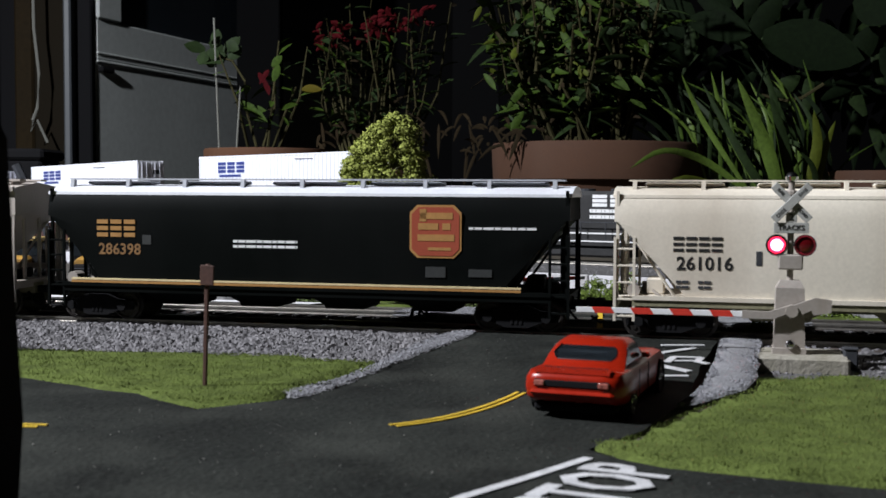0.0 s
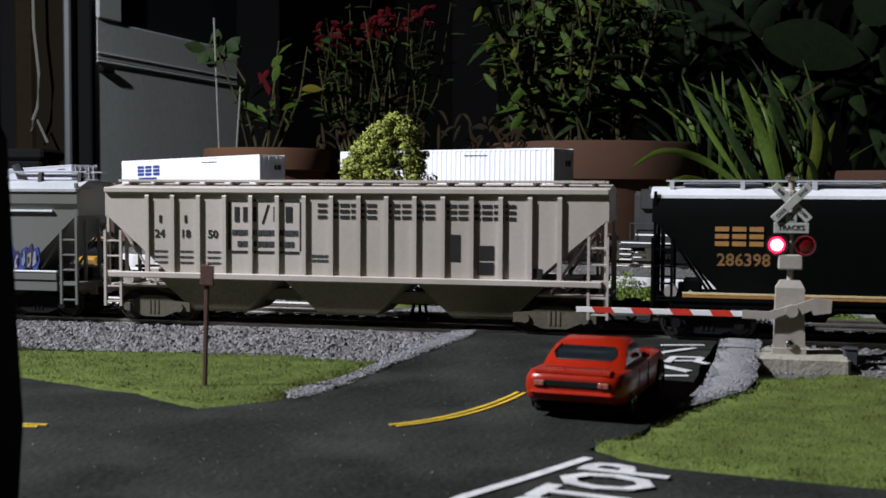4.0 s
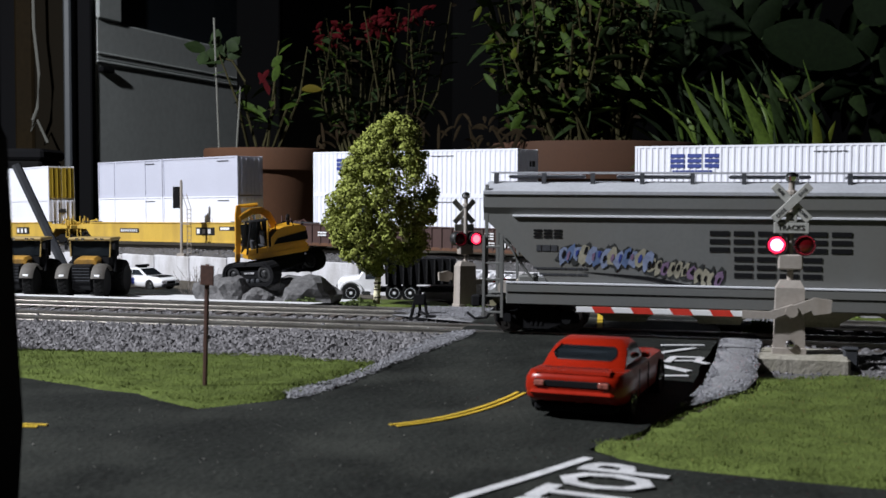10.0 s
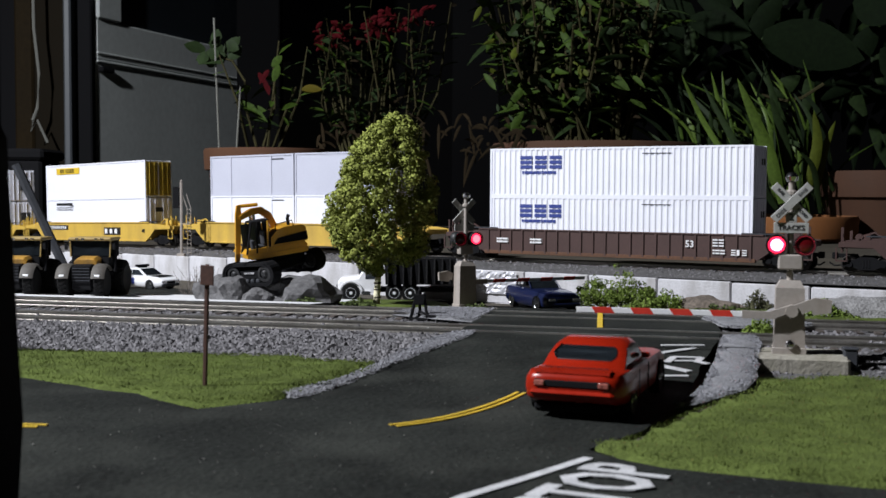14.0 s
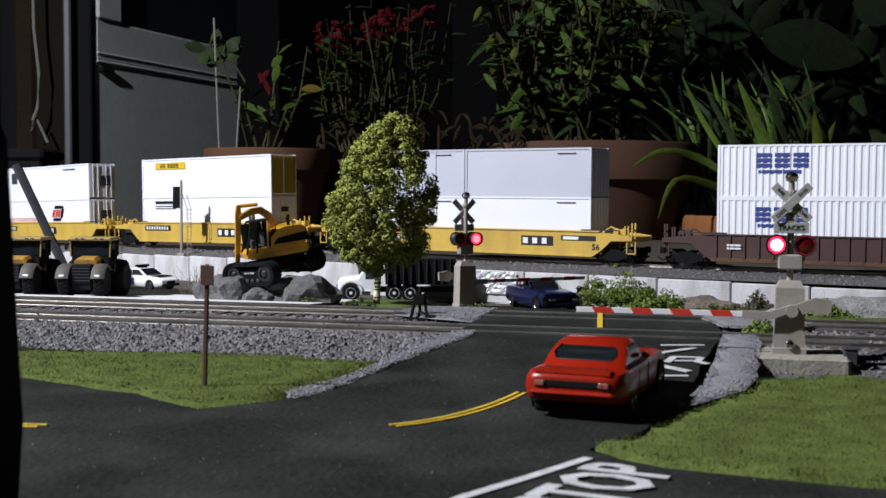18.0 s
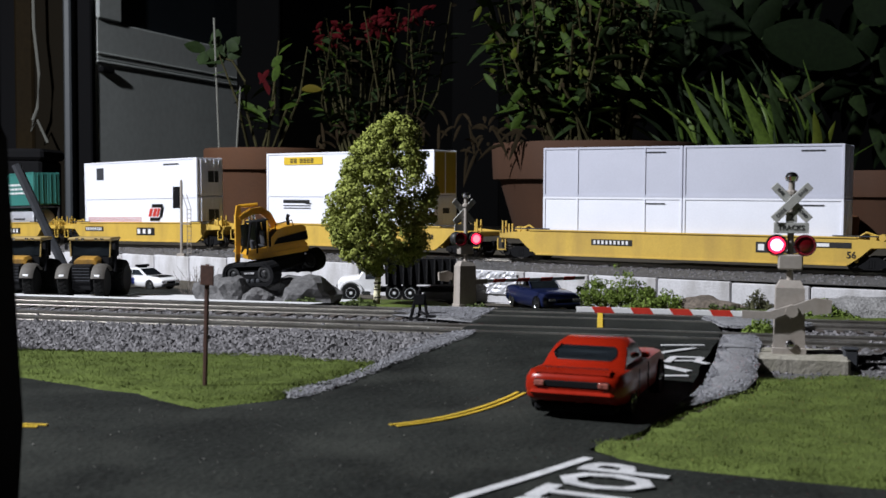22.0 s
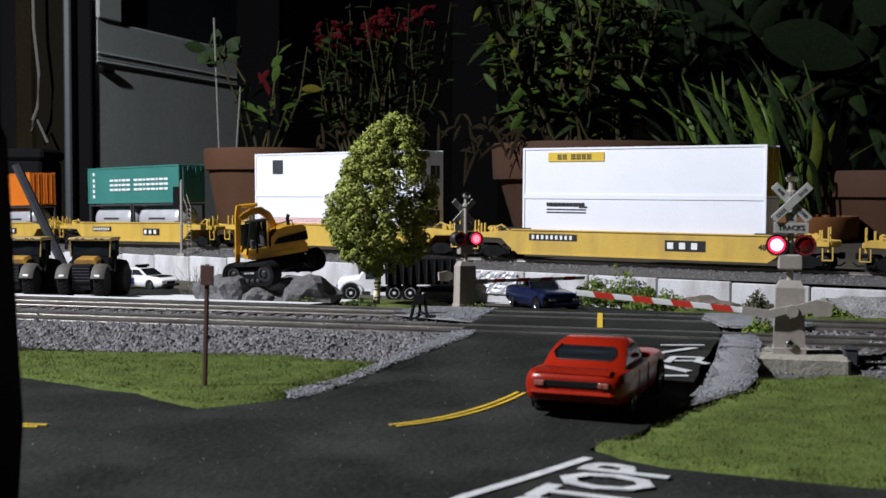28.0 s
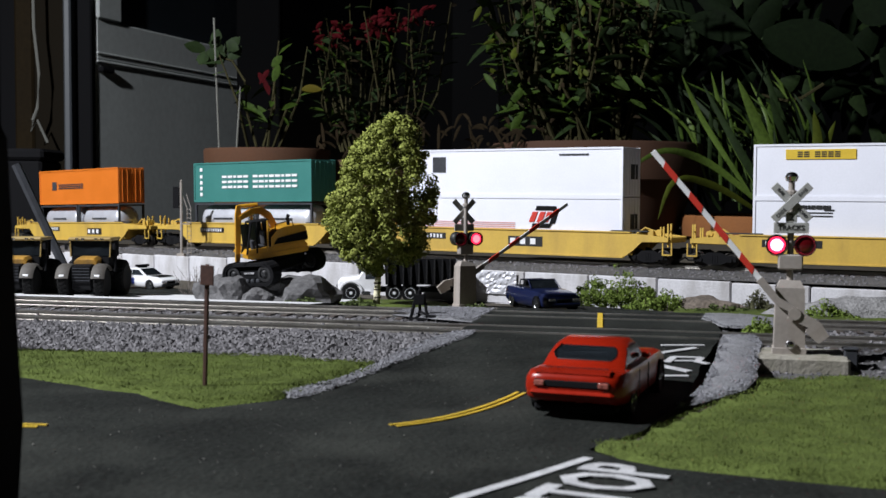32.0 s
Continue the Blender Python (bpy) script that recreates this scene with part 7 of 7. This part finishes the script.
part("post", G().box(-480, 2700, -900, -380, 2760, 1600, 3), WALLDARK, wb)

# work lamp over the layout, out of view
wk = thing("work_lamp", look(LAMP_AT, (0.02, 0.62, 0.0)), "round work lamp with a metal shade above the layout", "lamp")
part("shade", G().lathe([(70, -8), (66, -6), (48, 58), (30, 74), (28, 72), (46, 56), (64, -6)], (0, 0, 0), 24, caps=False), DARKGREY, wk, smooth=True)
lm = look(LAMP_AT, (0.02, 0.62, 0.0)).inverted()
top = lm @ Vector((LAMP_AT[0], LAMP_AT[1], 1.6))
part("stem", G().tube([(0, 0, 70), (0, 0, 120), tuple(top * 1000)], 7, 8), DARKGREY, wk, "dark hanging stem")


# ---- pots and plants ----
def pot(cx, cy, r, top, label, zb=-24.0, band=40.0, clay=None):
    p = thing("plant_pot", P(cx, cy, zb), label, "plant pot", "terracotta pots")
    h = top - zb
    part("body", G().lathe([(r * 0.70, 0), (r * 0.92, h - band), (r * 0.84, h - band), (r * 0.62, 8)], (0, 0, 0), 40), clay or TERRA, p, smooth=True)
    part("rim", G().lathe([(r * 0.93, h - band), (r * 0.985, h - band + 1), (r, h - 3), (r * 0.985, h), (r * 0.90, h), (r * 0.88, h - band)], (0, 0, 0), 40), clay or TERRA, p, "thick rolled rim", smooth=True)
    part("soil", G().lathe([(r * 0.885, h - 16), (r * 0.5, h - 10), (0.5, h - 8)], (0, 0, 0), 24), SOIL, p)


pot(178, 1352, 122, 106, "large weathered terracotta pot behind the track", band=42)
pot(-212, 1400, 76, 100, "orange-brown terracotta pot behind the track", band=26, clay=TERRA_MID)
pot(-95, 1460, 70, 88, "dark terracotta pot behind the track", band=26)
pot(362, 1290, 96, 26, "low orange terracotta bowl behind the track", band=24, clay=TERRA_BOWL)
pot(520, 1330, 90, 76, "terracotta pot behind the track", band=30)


def leaf(g, base, tip, w, droop=0.0, n=6, fold=0.18, side=None):
    """A pointed leaf from base to tip, with a folded midrib and thickness."""
    a, b = Vector(base), Vector(tip)
    d = b - a
    up = Vector((0, 0, 1))
    s = side if side is not None else d.cross(Vector((0.15, 1, 0.1)))
    s = Vector(s).normalized() if Vector(s).length > 1e-6 else Vector((1, 0, 0))
    nrm = s.cross(d).normalized()
    vs, fs = [], []
    for i in range(n + 1):
        t = i / n
        c = a + d * t + up * (-droop * d.length * (t * t - t * 0.2))
        k = w * (math.sin(math.pi * min(1, t * 0.94 + 0.06)) ** 0.75) if i < n else 0.2
        vs += [c - s * k + nrm * fold * k, c, c + s * k + nrm * fold * k]
    for i in range(n):
        o = i * 3
        fs += [(o, o + 1, o + 4, o + 3), (o + 1, o + 2, o + 5, o + 4)]
    g.add([tuple(v) for v in vs], fs)


def plant(name, place, label):
    return thing(name, P(*place), label, "plant", "potted plants")


def rel(q, o):
    return (q[0] - o[0], q[1] - o[1], q[2] - o[2])


def stem_with_leaves(pl, o, pts, r, leaves, size, mat, rng, stem=None, spread=1.0, slim=1.0):
    path = [rel(q, o) for q in pts]
    part("stem", G().tube(path, r, 6, r * 0.45), stem or STEM, pl)
    for i in range(leaves):
        t = (0.2 + 0.8 * (i + rng.random() * 0.8) / max(1, leaves)) * (len(path) - 1)
        k = min(len(path) - 2, int(t))
        b = Vector(path[k]).lerp(Vector(path[k + 1]), min(1.0, t - k))
        a = rng.uniform(0, 6.28)
        L = size * rng.uniform(0.5, 1.35)
        tip = b + Vector((math.cos(a) * L * spread, math.sin(a) * L * 0.9, rng.uniform(-0.5, 0.6) * L))
        g = G()
        side = Vector((math.sin(a) + rng.uniform(-0.6, 0.6), -math.cos(a), rng.uniform(-0.9, 0.9)))
        leaf(g, b, tip, L * rng.uniform(0.09, 0.17) * slim, rng.uniform(0, 0.35), 5, 0.3, side)
        q = rng.random()
        part("leaf", g, mat if q > 0.45 else (LEAFDARK if q > 0.08 else DRYLEAF), pl, smooth=True)


# flowering plants over the left pots
o = (-228, 1400, 70)
pl = plant("flowering_plant", o, "leggy potted plant with thin stems and red flowers")
rng = random.Random(51)
for a, b, a2, b2 in ((-330, 75, -350, 190), (-318, 75, -300, 215), (-300, 75, -260, 180), (-345, 75, -395, 235), (-310, 75, -290, 260), (-290, 75, -240, 250)):
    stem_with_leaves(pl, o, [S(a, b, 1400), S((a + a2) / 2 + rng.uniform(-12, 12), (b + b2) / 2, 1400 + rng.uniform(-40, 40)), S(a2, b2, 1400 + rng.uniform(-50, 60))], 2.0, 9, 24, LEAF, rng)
for a, b in ((-318, 195), (-312, 185), (-326, 205), (-308, 210)):
    g = G()
    q = rel(S(a, b, 1385), o)
    leaf(g, q, (q[0] + rng.uniform(-14, 14), q[1], q[2] - rng.uniform(8, 18)), 3.2, 0.2)
    part("flower", g, FLOWER, pl, "red petal")
for a, b, c, d, m in ((-302, 215, -285, 240, LEAF), (-300, 190, -290, 225, LEAF), (-250, 176, -214, 182, LEAFYELLOW), (-360, 155, -310, 128, LEAF), (-352, 140, -312, 145, LEAF)):
    g = G()
    leaf(g, rel(S(a, b, 1380), o), rel(S(c, d, 1375), o), 4.8, 0.2)
    part("leaf", g, m, pl, "broad leaf", smooth=True)
for a, b, c, d in ((-404, 300, -396, 72), (-358, 180, -365, 74)):
    part("cane", G().tube([rel(S(c, d, 1370), o), rel(S((a + c) / 2, (b + d) / 2, 1370), o), rel(S(a, b, 1370), o)], 1.1, 6), TWINE, pl, "thin pale support cane")
for i in range(14):
    q = rel(S(-398 + rng.uniform(-26, 22), 240 + rng.uniform(-16, 22), 1385), o)
    g = G()
    leaf(g, q, (q[0] + rng.uniform(-26, 26), q[1] + rng.uniform(-10, 10), q[2] + rng.uniform(-22, 22)), 7, 0.1)
    part("leaf", g, LEAFDARK, pl, smooth=True)
part("twig", G().tube([rel(S(-394, 232, 1385), o), rel(S(-372, 225, 1385), o), rel(S(-350, 190, 1385), o)], 1.6, 5), STEM, pl)

o = (-95, 1460, 60)
pl = plant("flowering_plant", o, "bushy potted plant with thin stems, red flowers and dry leaves")
rng = random.Random(52)
for i in range(30):
    a = -225 + i * 7.4 + rng.uniform(-8, 8)
    top = 215 + rng.uniform(-60, 60)
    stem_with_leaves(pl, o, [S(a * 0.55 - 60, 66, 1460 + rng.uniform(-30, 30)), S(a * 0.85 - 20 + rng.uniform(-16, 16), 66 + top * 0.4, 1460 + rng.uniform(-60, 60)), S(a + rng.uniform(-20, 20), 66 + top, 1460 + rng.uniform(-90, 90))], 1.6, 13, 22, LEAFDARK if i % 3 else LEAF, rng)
for i in range(110):
    a, b = rng.choice(((-210, 268), (-190, 278), (-165, 275), (-120, 285), (-100, 300), (-85, 290), (-60, 292), (-45, 304), (-130, 270)))
    q = rel(S(a + rng.uniform(-20, 20), b + rng.uniform(-14, 14), 1440 + rng.uniform(-30, 30)), o)
    g = G()
    leaf(g, q, (q[0] + rng.uniform(-13, 13), q[1] + rng.uniform(-12, 12), q[2] + rng.uniform(-9, 12)), 2.6, 0.2, 4, 0.4)
    part("petal", g, FLOWER, pl, "red petal")
for i in range(44):
    q = rel(S(rng.choice((-200, -40, 15, 40, 60, -160)) + rng.uniform(-25, 25), 88 + rng.uniform(-20, 30), 1400), o)
    g = G()
    leaf(g, q, (q[0] + rng.uniform(-20, 20), q[1] + rng.uniform(-10, 10), q[2] + rng.uniform(-34, 36)), 1.9, 0.6)
    part("dry_leaf", g, DRYLEAF, pl, "curled dry leaf")

# tall cane-stemmed plant in the large pot
o = (178, 1352, 80)
pl = plant("cane_plant", o, "tall potted plant with cane stems and green leaves")
rng = random.Random(53)
for i in range(110):
    a0 = 150 + rng.uniform(-25, 220)
    a1 = a0 + rng.uniform(-70, 60)
    top = rng.uniform(180, 345)
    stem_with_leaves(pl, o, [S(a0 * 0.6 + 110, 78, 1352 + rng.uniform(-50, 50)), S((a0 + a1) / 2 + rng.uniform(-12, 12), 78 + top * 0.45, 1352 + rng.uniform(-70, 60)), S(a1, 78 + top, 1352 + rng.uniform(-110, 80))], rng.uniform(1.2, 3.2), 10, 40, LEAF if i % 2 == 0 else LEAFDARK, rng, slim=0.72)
for a, b, c, d, w in ((262, 306, 272, 272, 9), (276, 206, 328, 186, 9), (262, 192, 300, 208, 6), (70, 205, 92, 182, 5), (158, 262, 176, 246, 7), (150, 190, 110, 150, 6), (160, 330, 195, 305, 7), (215, 340, 246, 326, 7), (330, 345, 360, 330, 7), (128, 170, 170, 182, 5), (180, 210, 222, 214, 5), (205, 280, 226, 250, 6), (235, 250, 262, 262, 5), (140, 140, 118, 108, 6)):
    g = G()
    leaf(g, rel(S(a, b, 1290), o), rel(S(c, d, 1280), o), w * 0.75, 0.2, 6, 0.35)
    part("leaf", g, LEAF, pl, "bright green leaf", smooth=True)
for a, b, c, d in ((70, 305, 140, 205), (180, 240, 235, 185), (372, 300, 345, 190)):
    part("twig", G().tube([rel(S(a, b, 1300), o), rel(S((a + c) / 2 + 4, (b + d) / 2, 1300), o), rel(S(c, d, 1300), o)], 2.2, 5), STEM, pl, "pale bare twig")
for i in range(30):
    q = rel(S(rng.uniform(70, 200), 90 + rng.uniform(-18, 30), 1262), o)
    g = G()
    leaf(g, q, (q[0] + rng.uniform(-24, 24), q[1], q[2] + rng.uniform(-24, 34)), 2.0, 0.6)
    part("dry_leaf", g, DRYLEAF, pl, "curled dry leaf")

for i in range(130):
    a, b = 60 + rng.betavariate(2, 2) * 330, 100 + rng.betavariate(2, 1.6) * 235
    L, d = rng.uniform(10, 26), rng.uniform(0, 6.28)
    q = rel(S(a, b, 1300 + rng.uniform(-30, 60)), o)
    g = G()
    leaf(g, q, (q[0] + L * math.cos(d), q[1] + rng.uniform(-14, 14), q[2] + L * math.sin(d) * 0.8), L * rng.uniform(0.12, 0.2), rng.uniform(0, 0.4), 5, 0.35)
    part("leaf", g, (LEAF, LEAF, LEAFLIME, LEAFDARK)[i % 4], pl, smooth=True)

# strap-leaved plants on the right
o = (362, 1290, 10)
pl = plant("strap_leaf_plant", o, "strap-leaved green plant with long arching leaves")
rng = random.Random(54)
def blade(path, w, mat, label=""):
    """A long strap leaf along a bent path: widest below the middle, folded along its rib."""
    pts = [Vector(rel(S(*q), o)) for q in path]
    vs, fs = [], []
    n = 12
    for k in range(n + 1):
        t = k / n * (len(pts) - 1)
        m = min(len(pts) - 2, int(t))
        f = t - m
        p0, p1, p2, p3 = pts[max(m - 1, 0)], pts[m], pts[m + 1], pts[min(m + 2, len(pts) - 1)]
        c = 0.5 * (2 * p1 + (p2 - p0) * f + (2 * p0 - 5 * p1 + 4 * p2 - p3) * f * f + (3 * p1 - p0 - 3 * p2 + p3) * f ** 3)
        d = (p2 - p1).normalized()
        sd = d.cross(Vector((0.1, 1, 0.2))).normalized()
        h = w * min(1.0, 0.45 + 1.4 * k / n) * (1 - (k / n) ** 3) + 0.15
        vs += [c - sd * h + Vector((0, h * 0.35, 0)), c, c + sd * h + Vector((0, h * 0.35, 0))]
    for k in range(n):
        q = k * 3
        fs += [(q, q + 1, q + 4, q + 3), (q + 1, q + 2, q + 5, q + 4)]
    part("strap_leaf", G().add([tuple(v) for v in vs], fs), mat, pl, label, smooth=True)


for path, w, m in ((((600, -20, 1250), (570, 80, 1240), (516, 200, 1230)), 8.0, STRAPLEAF), (((590, -30, 1260), (530, 60, 1250), (455, 190, 1260)), 5.0, LEAFDARK),
                   (((560, -20, 1230), (470, 50, 1220), (390, 72, 1200), (330, 40, 1190)), 4.2, STRAPLEAF), (((550, -30, 1230), (480, 10, 1210), (410, 20, 1190), (380, -50, 1180)), 4.0, LEAFLIME),
                   (((640, -10, 1280), (660, 80, 1275), (652, 142, 1270)), 6.5, LEAFLIME), (((660, 0, 1290), (672, 70, 1285), (690, 125, 1280)), 5.0, LEAFLIME),
                   (((540, 0, 1260), (460, 120, 1260), (418, 205, 1250)), 3.2, STRAPLEAF), (((560, 0, 1270), (500, 110, 1270), (470, 210, 1260)), 3.4, STRAPLEAF),
                   (((620, -10, 1270), (600, 90, 1260), (575, 170, 1250)), 6.5, LEAFDARK), (((580, 10, 1300), (590, 120, 1300), (560, 230, 1300)), 5.0, LEAFDARK)):
    blade(path, w, m, "long arching strap leaf")
for i in range(120):
    a, b0 = 420 + rng.uniform(0, 270), rng.uniform(-40, 30)
    lean, up, dd = rng.gauss(-55, 60), rng.uniform(70, 235), 1300 + rng.uniform(-20, 90)
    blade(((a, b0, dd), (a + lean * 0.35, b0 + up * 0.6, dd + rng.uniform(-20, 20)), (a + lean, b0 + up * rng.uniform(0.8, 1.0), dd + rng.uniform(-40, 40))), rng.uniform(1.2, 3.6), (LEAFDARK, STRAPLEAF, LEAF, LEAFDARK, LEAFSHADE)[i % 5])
o = (520, 1330, 50)
pl = plant("broad_leaf_plant", o, "broad-leaved plant with deep shade put into its leaf colour")
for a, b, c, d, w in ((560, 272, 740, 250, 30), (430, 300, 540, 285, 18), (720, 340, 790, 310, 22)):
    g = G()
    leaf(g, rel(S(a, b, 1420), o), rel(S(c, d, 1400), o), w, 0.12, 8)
    part("broad_leaf", g, LEAFSHADE, pl, "large leaf, its colour darkened for shade", smooth=True)
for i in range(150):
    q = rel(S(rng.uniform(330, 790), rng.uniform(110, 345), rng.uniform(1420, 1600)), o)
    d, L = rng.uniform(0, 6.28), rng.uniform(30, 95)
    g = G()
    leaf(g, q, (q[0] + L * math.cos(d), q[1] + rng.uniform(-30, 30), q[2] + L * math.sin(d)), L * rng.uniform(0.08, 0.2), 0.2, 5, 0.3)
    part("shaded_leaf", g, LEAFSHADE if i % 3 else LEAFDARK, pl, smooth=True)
part("twig", G().tube([rel(S(560, 170, 1330), o), rel(S(600, 160, 1330), o), rel(S(630, 165, 1330), o), rel(S(668, 190, 1330), o)], 2.0, 5), STEM, pl)

# Black box added for an unclear dark mass behind the track.
bx = thing("dark_clutter_box", P(-640, 1690, ground_z(-600, 1690) - 1.0), "matt black box standing in for dark clutter behind the track", "box")
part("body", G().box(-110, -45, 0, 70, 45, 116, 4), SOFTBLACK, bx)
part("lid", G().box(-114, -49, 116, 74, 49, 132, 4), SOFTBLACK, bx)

# ---- everything that moves ----
def rear_run(t):
    """How far the rear train has gone; it pulls away a little at first."""
    return R_V * (t - 20) + R_ACC * (t - 20) ** 2 / 2 + 9.5 * max(0.0, 1 - t / 12) ** 2


def rear_pose(mid, t):
    s = mid + rear_run(t)
    x, y, th = rear(max(-2550, min(1560, s)), 15)
    pitch = math.degrees(math.atan2(rear_z(s + 60) - rear_z(s - 60), 120))
    m = P(x, y, RAIL_Z + rear_z(s), 0, 0, -math.degrees(th))
    return m @ pose(0, 0, 0, 0, -pitch, 0)


def front_pose(s0, t):
    x, y = front(s0 + front_s(t))
    return P(x, y, RAIL_Z, 0, 0, -13.04)


def blink_rows(lit, place, face):
    """The lens turns half round at each change of the flasher."""
    t = 0.45
    ang = face + (0.0 if lit else 180.0)
    keys = [(0.0, ang)]
    half = 0.997
    while t < 31.95:
        nxt = ang + 180.0
        for f in (0, 1, 2, 3):
            keys.append((t - 0.05 + f / 30, ang + 60.0 * f))
        ang = nxt
        t += half
    keys.append((32.0, ang))
    return [(q, P(*place, 0, 0, r)) for q, r in keys]


def motions():
    times = [i * 1.0 for i in range(33)]
    for ob, line, s0 in MOVERS:
        if line == "front":
            walk(ob, [(t, front_pose(s0, t)) for t in times])
        else:
            walk(ob, [(t, rear_pose(s0, t)) for t in times])
    for ws, x, r, car in WHEELS:
        line = next(l for o, l, q in MOVERS if o is car)
        at = ws.matrix_basis.translation.copy()
        rows = []
        for i in range(241):
            t = min(32.0, i * 4 / 30)
            d = front_s(t) if line == "front" else rear_run(t)
            rows.append((t, Matrix.Translation(at) @ Matrix.Rotation(d / r, 4, "Y")))
        walk(ws, rows)
    for lens, lit, place, face in LAMPS:
        walk(lens, blink_rows(lit, place, face))
    up = ((0.0, 0.0), (27.4, 0.0), (27.6, 0.6), (28.0, 4.6), (29.0, 17.0), (30.0, 29.0), (31.0, 38.5), (32.0, 50.0))
    walk(GATES[0], [(t, P(0, -4.4, 12.6, 0, a, 0)) for t, a in up])
    up = ((0.0, 0.0), (28.2, 0.0), (28.5, 2.0), (29.2, 9.0), (30.4, 17.5), (31.4, 25.5), (32.0, 32.0))
    walk(GATES[1], [(t, P(0, -4.4, 12.6, 0, a, 0)) for t, a in up])


motions()
